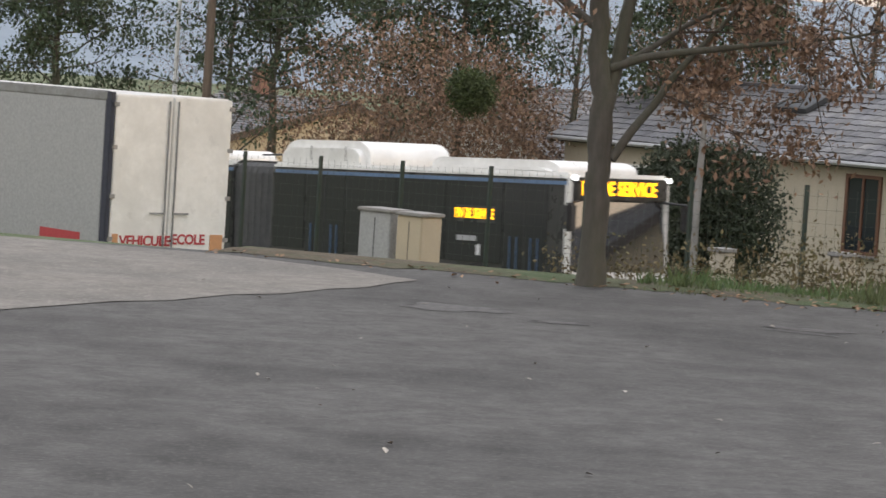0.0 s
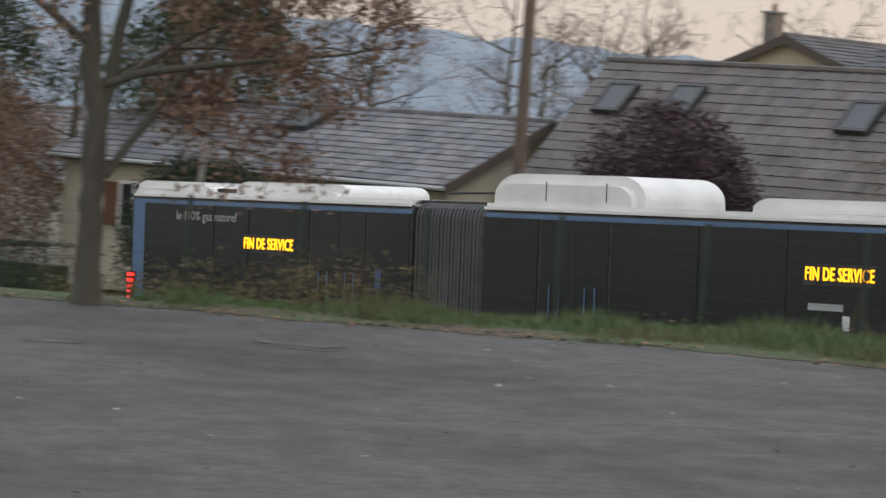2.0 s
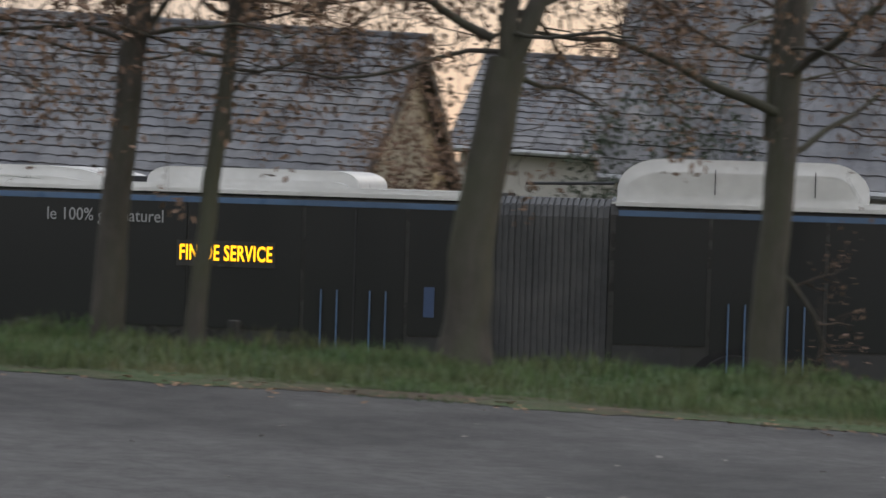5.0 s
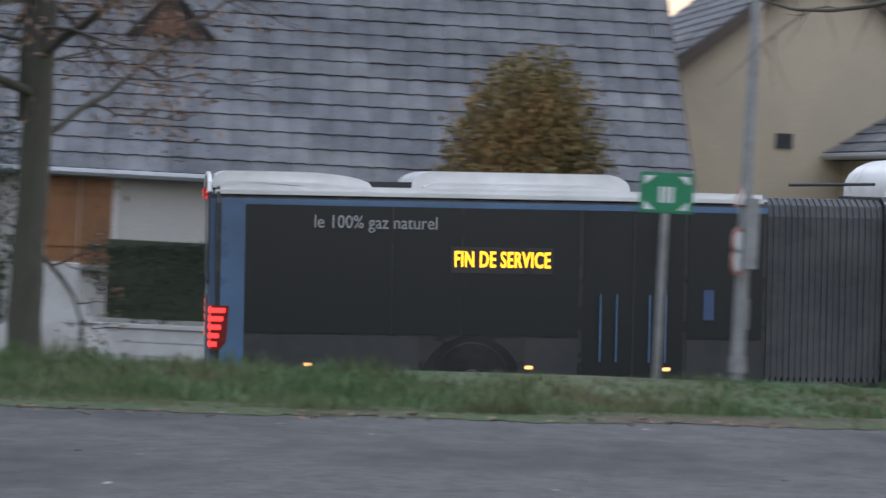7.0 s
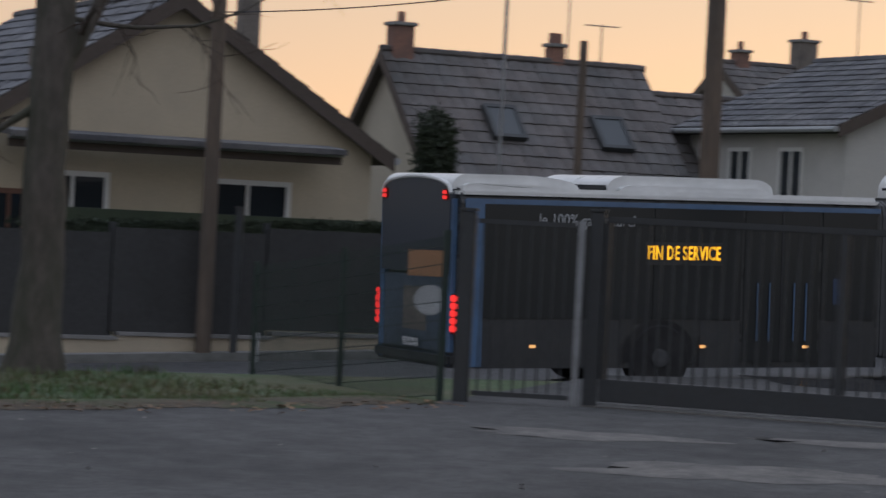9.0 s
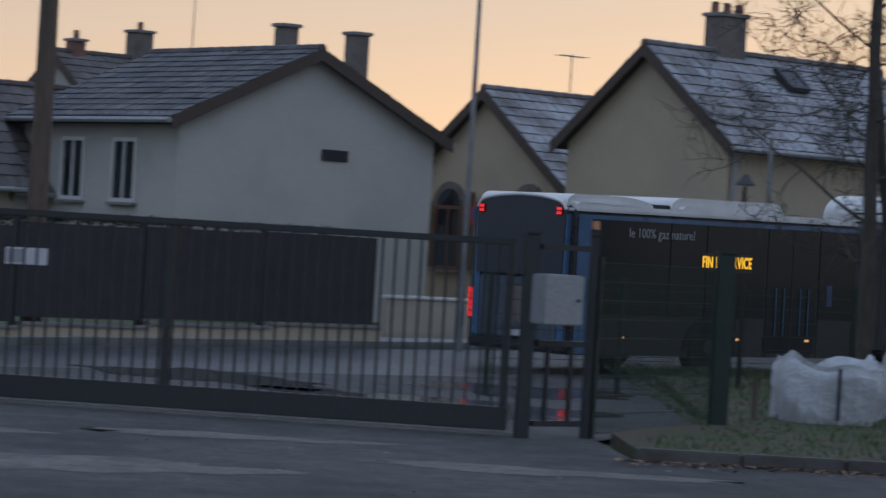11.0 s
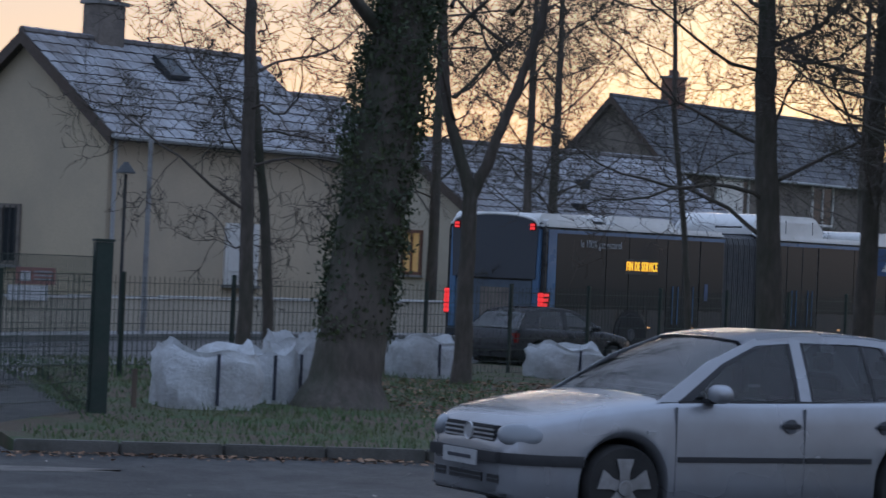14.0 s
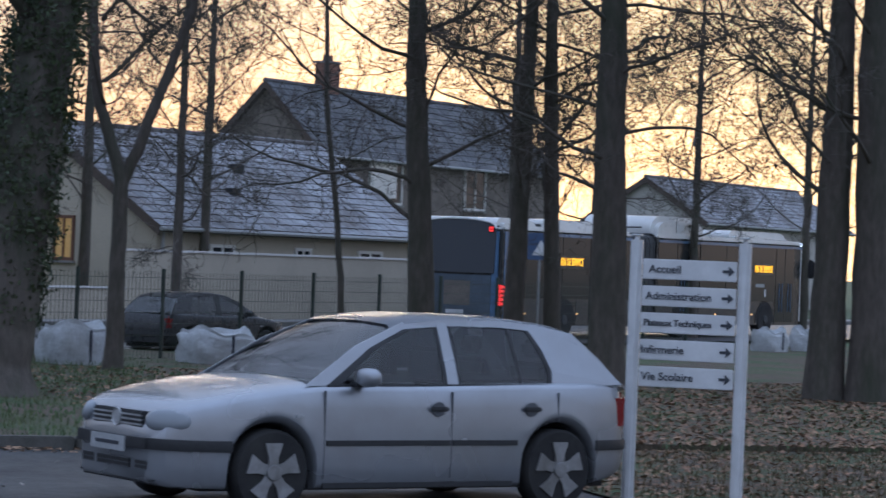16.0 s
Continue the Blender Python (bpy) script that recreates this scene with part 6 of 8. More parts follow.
# the school's direction sign: five boards between two posts
S0, S1 = Vector((21.92, -9.8)), Vector((21.47, -10.5))
ds = thing("direction_sign", along_line(*S0, *S1), "white direction sign of five lettered boards between two posts", "sign")
sl = (S1 - S0).length
for x in (-0.03, sl + 0.05):
    part("post", boxed(x - 0.05, x + 0.05, -0.05, 0.05, -0.2, 2.24, 0.03), M["sign_white"], ds)
    part("post_cap", boxed(x - 0.052, x + 0.052, -0.052, 0.052, 2.242, 2.26, 0.01), M["sign_white"], ds)
for i, word in enumerate(("Accueil", "Administration", "Plateaux Techniques", "Infirmerie", "Vie Scolaire")):
    z = 1.97 - i * 0.225
    b = part("board", boxed(0.03, sl - 0.01, -0.035, -0.005, z - 0.085, z + 0.085, 0.006), M["sign_white"], ds)
    writing(word, 0.092 if len(word) < 15 else 0.076, M["ink"], b, pose(0.34 if len(word) > 13 else 0.27 if len(word) > 10 else 0.22, -0.038, z), spacing=1.0 if len(word) < 15 else 0.92, bold=0.0015)
    part("arrow", prism(bmesh.new(), [(sl - 0.13, z - 0.012), (sl - 0.08, z - 0.012), (sl - 0.08, z - 0.045), (sl - 0.03, z), (sl - 0.08, z + 0.045), (sl - 0.08, z + 0.012), (sl - 0.13, z + 0.012)], 0.004, Matrix.Translation((0, -0.04, 0))), M["ink"], b)

# boards on the screen by the wicket
ob_ = thing("notice_board", pose(30.62, 7.2, 1.28, 0, 0, -77), "orange-brown notice board hung on the fence", "sign")
part("board", boxed(-0.22, 0.22, -0.02, 0.0, 0.0, 0.29, 0.005), M["sign_orange"], ob_)
ob2 = thing("round_sign", pose(30.62, 7.16, 1.02, 0, 0, -77), "round white sign hung on the fence", "sign")
part("disc", lathe(bmesh.new(), [(0.17, -0.02), (0.17, 0.0)], 28), M["sign_white"], ob2)
mesh_fence(29.42, 6.72, 33.4, 10.0, 1.75, 2, "dark mesh fence running from the gate to the verge", 0.055, 0.0035)
nb = thing("notice_board", street(24.2, 40.6, 1.18), "small white board on the hedge screen", "sign")
part("board", boxed(-0.4, 0.4, -0.02, 0.0, 0.0, 0.28, 0.005), M["sign_white"], nb)
part("panel", boxed(-0.38, -0.05, -0.026, -0.021, 0.03, 0.25), M["letter"], nb)
wb = thing("notice_board", street(40.4, 42.58, 0.81), "red and white warning board on the low wall", "sign")
part("board", boxed(-0.55, 0.55, -0.02, 0.0, 0.33, 0.68, 0.005), M["sign_faded"], wb)
part("lower_board", boxed(-0.75, 0.35, -0.018, 0.0, 0.0, 0.31, 0.005), M["sign_white"], wb)
part("panel", boxed(-0.45, -0.15, -0.026, -0.021, 0.4, 0.6), M["sign_white"], wb)
for k in range(3):
    part("text_bar", boxed(-0.05, 0.45, -0.026, -0.021, 0.42 + k * 0.08, 0.455 + k * 0.08), M["letter"], wb)


# ---- sacks of rubble on the grass ----
def big_bag(x, y, turn, w, h, seed, z=0.09):
    bag = thing("bulk_bag", pose(x, y, z, 0, 0, turn), "slumped white woven bulk bag with dark straps", "bulk bag", "bulk bags on the grass")
    rnd = random.Random(seed)
    bm = bmesh.new()
    n, rows = 28, 11
    rings = []
    for j in range(rows + 1):
        k = j / rows
        ring = []
        for i in range(n):
            t = 2 * math.pi * i / n
            c, s = math.cos(t), math.sin(t)
            q = (abs(c) ** 5 + abs(s) ** 5) ** (-0.2)
            bulge = 1.0 + 0.05 * math.sin(math.pi * min(1, k * 1.1)) - (0.08 if j >= rows - 1 else 0)
            wob = 0.03 * math.sin(3 * t + seed + k * 5) + 0.025 * math.sin(7 * t + 2 * seed + k * 9) + 0.014 * math.sin(13 * t - k * 14)
            r = w / 2 * q * (bulge + wob)
            lift = h * k + (0.07 * math.sin(2 * t + seed) + 0.05 * math.sin(5 * t + seed * 2)) * k * k
            ring.append(bm.verts.new((r * c, r * s, lift)))
        rings.append(ring)
    inner = [bm.verts.new((v.co.x * 0.8, v.co.y * 0.8, v.co.z - 0.14)) for v in rings[-1]]
    rings.append(inner)
    for p, q in zip(rings, rings[1:]):
        for i in range(n):
            bm.faces.new((p[i], p[(i + 1) % n], q[(i + 1) % n], q[i]))
    bm.faces.new(rings[0])
    bm.faces.new(inner)
    part("sack", bm, M["tarp"], bag, smooth=True)
    for s in (-1, 1):
        part("strap", boxed(-0.02, 0.02, s * w * 0.53 - 0.012, s * w * 0.53 + 0.012, 0.05, h * 0.9, 0.004), M["strap"], bag)
    return bag


for k, (x, y, turn, w, h) in enumerate(((33.95, -5.02, -84, 1.16, 0.74), (35.4, -6.05, -88, 0.62, 0.68), (36.6, -6.5, -70, 0.62, 0.66), (38.4, -6.9, -60, 0.7, 0.78), (43.4, -8.2, -80, 0.75, 0.62),
                                         (44.8, -10.2, -80, 1.1, 0.62), (46.4, -13.0, -80, 1.15, 0.55), (62.5, -31.6, -60, 0.75, 0.52), (66.2, -34.6, -60, 0.75, 0.52), (63.6, -33.2, -60, 0.7, 0.5))):
    big_bag(x, y, turn, w, h, k + 1)

# ---- trailer and switch cabinets beyond the lot's end ----
TW = 2.44
tr = thing("semi_trailer", pose(-5.51, 45.87, -2.5, 0, 0, 41.3), "white box semi-trailer with closed rear doors and grey side curtain", "trailer")
part("box", boxed(0.02, TW - 0.02, 0.06, 12.0, 1.08, 3.70, 0.02), M["white_paint"], tr)
part("side_curtain", boxed(-0.012, 0.02, 0.16, 11.8, 1.05, 3.58, 0.01), M["gutter"], tr, "pale grey side curtain")
part("top_rail", boxed(-0.02, 0.06, 0.1, 12.0, 3.58, 3.74, 0.02), M["steel"], tr)
part("corner_pillar", boxed(-0.016, 0.07, -0.005, 0.155, 1.06, 3.73, 0.01), M["strap"], tr, "dark blue corner pillar")
for x0, x1 in ((0.08, TW / 2 - 0.01), (TW / 2 + 0.01, TW - 0.02)):
    d = part("rear_door", boxed(x0, x1, -0.02, 0.058, 1.12, 3.68, 0.012), M["white_paint"], tr)
    x = x1 - 0.08 if x0 < 1 else x0 + 0.08
    part("lock_bar", tubed((x, -0.045, 1.15), (x, -0.045, 3.62), 0.016, None, 8), M["steel"], d)
    part("lock_handle", boxed(x - 0.3 if x0 < 1 else x, x if x0 < 1 else x + 0.3, -0.06, -0.045, 1.75, 1.78), M["steel"], d)
    for z in (1.3, 2.0, 2.8, 3.5):
        hx = x0 if x0 < 1 else x1
        part("hinge", boxed(hx - 0.05, hx + 0.05, -0.035, -0.02, z, z + 0.07), M["steel"], d)
part("rear_frame", boxed(0.0, TW, 0.0, 0.06, 1.0, 1.11), M["steel"], tr)
writing("VEHICULE", 0.235, M["red_ink"], tr, pose(0.78, -0.026, 1.30), spacing=0.95, bold=0.006)
writing("-ECOLE", 0.235, M["red_ink"], tr, pose(1.62, -0.026, 1.33), spacing=0.95, bold=0.006)
for x in (0.12, TW - 0.34):
    part("reflector", boxed(x, x + (0.12 if x < 1 else 0.26), -0.03, -0.021, 1.14, 1.42), M["sign_orange"], tr, "orange reflector board")
part("side_sign", boxed(-0.02, -0.013, 0.7, 1.9, 1.2, 1.38), M["red_ink"], tr, "faded red lettering panel")
part("underrun_bar", boxed(0.1, TW - 0.1, 0.1, 0.2, 0.5, 0.62), M["steel"], tr)
for y in (1.6, 2.9, 4.2):
    for x in (0.02, TW - 0.32):
        part("wheel", tyre_mesh(0.5, 0.3), M["rubber"], tr, m=pose(x, y, 0.5, 0, 0, -90) @ pose(0, 0, 0))
part("chassis", boxed(0.7, 1.7, 0.3, 11.8, 0.75, 1.07), M["dark_metal"], tr)
part("landing_leg", boxed(0.5, 0.62, 9.0, 9.12, 0.0, 1.07), M["dark_metal"], tr)
part("landing_leg", boxed(1.8, 1.92, 9.0, 9.12, 0.0, 1.07), M["dark_metal"], tr)

for x, y, w, mat, lab in ((-1.36, 44.97, 0.72, "sign_white", "grey-green roadside switch cabinet"), (-0.75, 44.28, 0.56, "cream", "beige roadside switch cabinet")):
    cb = thing("switch_cabinet", pose(x, y, -2.12, 0, 0, -45), lab, "cabinet", "roadside switch cabinets")
    part("body", boxed(0, w, 0, 0.45, 0.0, 1.74, 0.015), M["gutter" if w > 0.6 else "cream"], cb)
    part("lid", boxed(-0.03, w + 0.03, -0.04, 0.49, 1.742, 1.80, 0.015), M["concrete"], cb)
    part("door_line", boxed(w / 2 - 0.005, w / 2 + 0.005, -0.006, 0.0, 0.15, 1.65), M["plastic"], cb)
    part("plinth", boxed(-0.02, w + 0.02, -0.02, 0.47, -0.2, 0.12), M["concrete"], cb)

# ---- garden walls, screens and gates along the far pavement ----
def garden_wall(a0, a1, p, h, label, mat="wall_white", cap="concrete", piers=0, base=None, blocks=False):
    za, zb = road_z(a0), road_z(a1)
    w = thing("garden_wall", street(a0, p, 0), label, "wall", kind="structure")
    L = a1 - a0
    n = max(1, int(L / 2.5))
    for i in range(n):
        x0, x1 = L * i / n, L * (i + 1) / n
        z = (za + (zb - za) * (i + 0.5) / n) if base is None else base
        if blocks:  # courses of blocks with open joints
            rows = int(round(h / 0.2))
            shared = mesh_of("block", boxed(0.004, 0.482, 0, 0.2, 0.004, h / rows - 0.004, 0.005), M[mat])
            for r in range(rows):
                for c in range(int((x1 - x0) / 0.485)):
                    ob = new("block", shared)
                    ob.parent, ob.location = w, (x0 + c * 0.485 + (0.12 if r % 2 else 0.0), 0, z + r * h / rows)
            part("wall_core", boxed(x0, x1 + 0.1, 0.02, 0.18, z - 0.4, z + h - 0.01), M[mat], w)
        else:
            part("wall_panel", boxed(x0, x1, 0, 0.2, z - 0.4, z + h), M[mat], w)
        part("coping", boxed(x0, x1, -0.04, 0.24, z + h + 0.002, z + h + 0.06, 0.008), M[cap], w)
    return w


garden_wall(33.5, 55.3, 42.7, 0.88, "low rendered garden wall with a pale coping", "beige", "frame_white")
garden_wall(55.3, 80.0, 42.7, 1.82, "rendered garden wall with a pale coping", "beige", "frame_white")
garden_wall(11.9, 32.5, 41.6, 0.38, "low pale plinth wall under the dark screen", "cream", "concrete")
garden_wall(-1.1, 11.3, 42.2, 0.62, "low whitewashed block wall under the hedge", "wall_white", "wall_white", blocks=True)
for a in (-1.25, 2.75, 6.75):  # piers that sweep down into the low wall
    t = thing("wall_pier", street(a, 42.16, road_z(a)), "whitewashed wall pier with sweeping concave shoulders", "pier")
    out = [(-0.95, 0.6)] + [(-0.95 + 0.6 * math.sin(math.pi / 2 * i / 8), 0.6 + 0.85 * (1 - math.cos(math.pi / 2 * i / 8))) for i in range(1, 9)] + [(-0.35, 1.6), (0.35, 1.6)]
    out += [(0.95 - 0.6 * math.sin(math.pi / 2 * i / 8), 0.6 + 0.85 * (1 - math.cos(math.pi / 2 * i / 8))) for i in range(8, 0, -1)] + [(0.95, 0.6), (0.95, -0.3), (-0.95, -0.3)]
    part("shaft", prism(bmesh.new(), out, 0.28), M["wall_white"], t)
t = thing("wall_pier", street(11.4, 42.16, road_z(11.4)), "whitewashed end pier of the garden wall, one shoulder concave", "pier")
out = [(-0.8, 0.55)] + [(-0.8 + 0.6 * math.sin(math.pi / 2 * i / 8), 0.55 + 0.85 * (1 - math.cos(math.pi / 2 * i / 8))) for i in range(1, 9)] + [(-0.2, 1.46), (0.34, 1.46), (0.34, -0.3), (-0.8, -0.3)]
part("shaft", prism(bmesh.new(), out, 0.28), M["wall_white"], t)
garden_wall(-36.0, -27.0, 43.0, 0.9, "pale low garden wall", "wall_white", "concrete")
for a, p, h in ((-40.9, 43.4, 1.25), (-38.1, 43.4, 1.25), (-44.5, 43.4, 1.2), (-55.6, 43.0, 1.2), (-53.4, 43.0, 1.1)):
    v = R(a, p, road_z(a))
    t = thing("gate_pier", street(a, p, road_z(a)), "pale stone gate pier with a flat cap", "pier", "garden gate piers")
    part("shaft", boxed(-0.2, 0.2, -0.2, 0.2, -0.3, h, 0.015), M["beige"], t)
    part("cap", boxed(-0.25, 0.25, -0.25, 0.25, h + 0.002, h + 0.09, 0.02), M["concrete"], t)
q0, q1 = R(-38.0, 43.3), R(-35.0, 43.3)
mesh_fence(q0.x, q0.y, q1.x, q1.y, 1.0, 1, "green mesh garden gate between stone piers", 0.08, 0.006, z0=road_z(-38), z1=road_z(-35))

sc = thing("privacy_screen", street(11.8, 41.72, 0), "dark woven privacy screen on a fence", "screen")
for i in range(8):
    z = road_z(11.8 + i * 2.58) + 0.46
    part("panel", boxed(i * 2.58, i * 2.58 + 2.55, 0.0, 0.04, z, z + 1.62, 0.004), M["screen"], sc)
    part("post", boxed(i * 2.58 - 0.05, i * 2.58 + 0.05, 0.05, 0.12, z - 0.4, z + 1.7), M["dark_metal"], sc)
pl = thing("white_post", street(16.5, 37.9 + 3.0, road_z(16.5) + 0.02), "short white marker post at the kerb", "post")
part("shaft", tubed((0, 0, 0), (0, 0, 0.45), 0.05, None, 10), M["sign_white"], pl)
mb = thing("meter_box", street(23.5, 41.3, road_z(23.5)), "pale meter box at the foot of the screen", "meter box")
part("body", boxed(0, 0.42, 0, 0.25, 0, 1.0, 0.015), M["gutter"], mb)
part("hood", boxed(-0.02, 0.44, -0.03, 0.27, 1.002, 1.05, 0.01), M["concrete"], mb)
part("door", boxed(0.05, 0.37, -0.012, -0.002, 0.4, 0.95, 0.004), M["frame_white"], mb)

# cable from house to house
def cable(p, q, sag, r=0.012, label="thin black overhead cable"):
    pts = [Vector(p).lerp(Vector(q), i / 16) - Vector((0, 0, sag * 4 * (i / 16) * (1 - i / 16))) for i in range(17)]
    d = (Vector(q) - Vector(p)).normalized()
    side, n = d.cross(Vector((0, 0, 1))).normalized(), 5
    rise = side.cross(d)
    verts = [c + (side * math.cos(2 * math.pi * k / n) + rise * math.sin(2 * math.pi * k / n)) * r for c in pts for k in range(n)]
    faces = [(i * n + k, i * n + (k + 1) % n, (i + 1) * n + (k + 1) % n, (i + 1) * n + k) for i in range(16) for k in range(n)]
    c = thing("cable", pose(0, 0, 0), label, "cable")
    raw("wire", verts, faces, M["plastic"], c)


cable(R(17.5, 46.2, 5.3), R(25.2, 42.0, 6.7), 0.25)
cable(R(-72, 48, 2.9), R(-35, 42, 6.2), 0.5)


# ---- trees and plants ----
class Growth:
    """Collects tapered limbs (thick ones round, twigs three-sided) and leaves."""

    def __init__(self, seed):
        self.r = random.Random(seed)
        self.limb, self.twig, self.leaf = ([], []), ([], []), ([], [])
        self.tips = []

    def tube(self, pts, radii, sides, store):
        verts, faces = store
        base, prev = len(verts), None
        for i, (p, rad) in enumerate(zip(pts, radii)):
            d = (pts[min(i + 1, len(pts) - 1)] - pts[max(i - 1, 0)]).normalized()
            u = d.orthogonal().normalized() if prev is None else (prev - d * prev.dot(d)).normalized()
            prev = u
            v = d.cross(u)
            for k in range(sides):
                t = 2 * math.pi * k / sides
                verts.append(p + (u * math.cos(t) + v * math.sin(t)) * rad)
        for i in range(len(pts) - 1):
            for k in range(sides):
                a, b = base + i * sides + k, base + i * sides + (k + 1) % sides
                faces.append((a, b, b + sides, a + sides))

    def leaves(self, p, n, spread, size, store=None):
        verts, faces = store or self.leaf
        r = self.r
        for _ in range(n):
            c = p + Vector((r.gauss(0, spread), r.gauss(0, spread), r.gauss(0, spread)))
            m = Euler((r.uniform(0, 6.28), r.uniform(0, 6.28), r.uniform(0, 6.28))).to_matrix()
            s, k = size * r.uniform(0.6, 1.4), len(verts)
            for q in ((-1, 0, 0), (0, -0.5, 0.15), (1, 0, 0), (0, 0.5, 0.15)):
                verts.append(c + m @ (Vector(q) * s))
            faces.append((k, k + 1, k + 2, k + 3))

    def branch(self, p, d, length, rad, level, depth, wob=0.22, up=0.08, kids=(5, 7), spread=0.9, min_start=0.2):
        r, n = self.r, max(3, int(5 + length * 1.2)) if level < 2 else 4 if level == 2 else 3
        pts, radii = [p.copy()], [rad]
        for i in range(n):
            d = (d + Vector((r.gauss(0, wob), r.gauss(0, wob), r.gauss(0, wob) + up)) * (1.0 / math.sqrt(n) * 1.6)).normalized()
            pts.append(pts[-1] + d * (length / n))
            radii.append(rad * (1 - 0.75 * (i + 1) / n))
        self.tube(pts, radii, 9 if level == 0 else 6 if level == 1 else 4 if level == 2 else 3, self.limb if level < 2 else self.twig)
        if level >= depth:
            self.tips.append(pts[-1])
            self.tips.append(pts[len(pts) // 2])
            return
        for _ in range(r.randint(*kids)):
            k = min(n - 1, int((min_start + (1 - min_start) * r.random()) * n))
            f = r.random()
            q = pts[k].lerp(pts[k + 1], f)
            ax = (pts[k + 1] - pts[k]).normalized()
            side = ax.orthogonal().normalized()
            side.rotate(Matrix.Rotation(r.uniform(0, 6.28), 3, ax))
            nd = (ax * r.uniform(0.35, 0.8) + side * spread).normalized()
            nl = length * r.uniform(0.38, 0.68) * (1 - 0.3 * k / n)
            self.branch(q, nd, nl, max(0.0068, radii[k] * r.uniform(0.42, 0.62)), level + 1, depth, wob * 1.15, up * 0.5, kids, spread, 0.12)


def tree(x, y, label, seed, trunk, limbs, bark="bark", depth=4, leaves=None, kids=(5, 7), z=None, twig_mat="twig", spread=0.9, category="tree", stems=(), wob=0.22):
    """trunk: points (dx, dy, z, radius). limbs: (dx, dy, z, way x, way y, way z, length, radius). stems: more trunks from a fork."""
    z = drop(x, y) if z is None else z
    t = thing("tree", pose(x, y, z), label, category)
    g = Growth(seed)
    pts = [Vector(q[:3]) for q in trunk]
    fine, rad = [], []
    for i in range(len(pts) - 1):  # finer steps with a little waver, wide foot
        for k in range(5):
            f = k / 5
            q = pts[i].lerp(pts[i + 1], f)
            fine.append(q + Vector((g.r.gauss(0, 0.012), g.r.gauss(0, 0.012), 0)))
            rr = trunk[i][3] + (trunk[i + 1][3] - trunk[i][3]) * f
            rad.append(rr * (1 + 0.3 * math.exp(-max(0, q.z) * 5)) * g.r.uniform(0.96, 1.05))
    fine.append(pts[-1])
    rad.append(trunk[-1][3])
    g.tube(fine, rad, 14, g.limb)
    for stem in stems:
        line, thick = [], []
        for q0, q1 in zip(stem, stem[1:]):
            for k in range(4):
                line.append(Vector(q0[:3]).lerp(Vector(q1[:3]), k / 4) + Vector((g.r.gauss(0, 0.012), g.r.gauss(0, 0.012), 0)))
                thick.append(q0[3] + (q1[3] - q0[3]) * k / 4)
        line.append(Vector(stem[-1][:3]))
        thick.append(stem[-1][3])
        g.tube(line, thick, 10, g.limb)
    for dx, dy, zz, wx, wy, wz, ln, rr in limbs:
        g.branch(Vector((dx, dy, zz)), Vector((wx, wy, wz)).normalized(), ln, rr, 1, depth, wob, kids=kids, spread=spread)
    raw("trunk", *g.limb, M[bark], t, smooth=True)
    if g.twig[0]:
        raw("crown", *g.twig, M[twig_mat], t, kind="stuff")
    if leaves:
        n, spr, size, mat = leaves
        for p in g.tips:
            g.leaves(p, n, spr, size)
        raw("foliage", *g.leaf, M[mat], t, kind="stuff")
    return t, g


def auto_limbs(seed, z0, z1, n, length, rad, reach=0.9, rise=0.45, lean=(0, 0)):
    r, out = random.Random(seed), []
    for i in range(n):
        z = z0 + (z1 - z0) * (i + r.random() * 0.6) / n
        t = i * 2.4 + r.uniform(-0.4, 0.4)
        out.append((lean[0] * z, lean[1] * z, z, math.cos(t) * reach, math.sin(t) * reach, rise + r.uniform(-0.2, 0.3), length * r.uniform(0.75, 1.15), rad * r.uniform(0.7, 1.1)))
    return out


# the acacia at the lot's end: leaning trunk, forked, with withered leaves and pods
tree(1.42, 26.75, "old forked tree with flaking bark and withered brown leaves", 11,
     [(0, 0, -0.3, 0.125), (-0.03, 0, 0.8, 0.112), (0.0, 0, 1.5, 0.115), (-0.08, 0, 2.2, 0.095), (-0.16, 0, 3.2, 0.085), (-0.1, 0, 5.0, 0.09), (0, 0, 8.0, 0.04)],
     [(0.02, 0, 1.75, 0.22, 0.1, 1, 4.2, 0.075), (0.04, 0, 2.05, 0.9, 0, 0.35, 2.6, 0.045), (0.1, 0, 1.2, 0.55, 0, 0.8, 2.4, 0.05), (-0.08, 0, 2.4, -0.9, 0.2, 0.5, 2.6, 0.05), (-0.15, 0, 3.0, 0.8, -0.3, 0.5, 3.0, 0.06),
      (-0.14, 0, 3.4, -0.8, 0, 0.4, 3.0, 0.06), (0.0, 0, 2.0, 0.7, 0.5, 0.25, 2.8, 0.04), (-0.1, 0, 3.7, 0.5, 0.4, 0.6, 3.2, 0.06)], depth=4, leaves=(9, 0.10, 0.036, "leaf_brown"), kids=(4, 6))
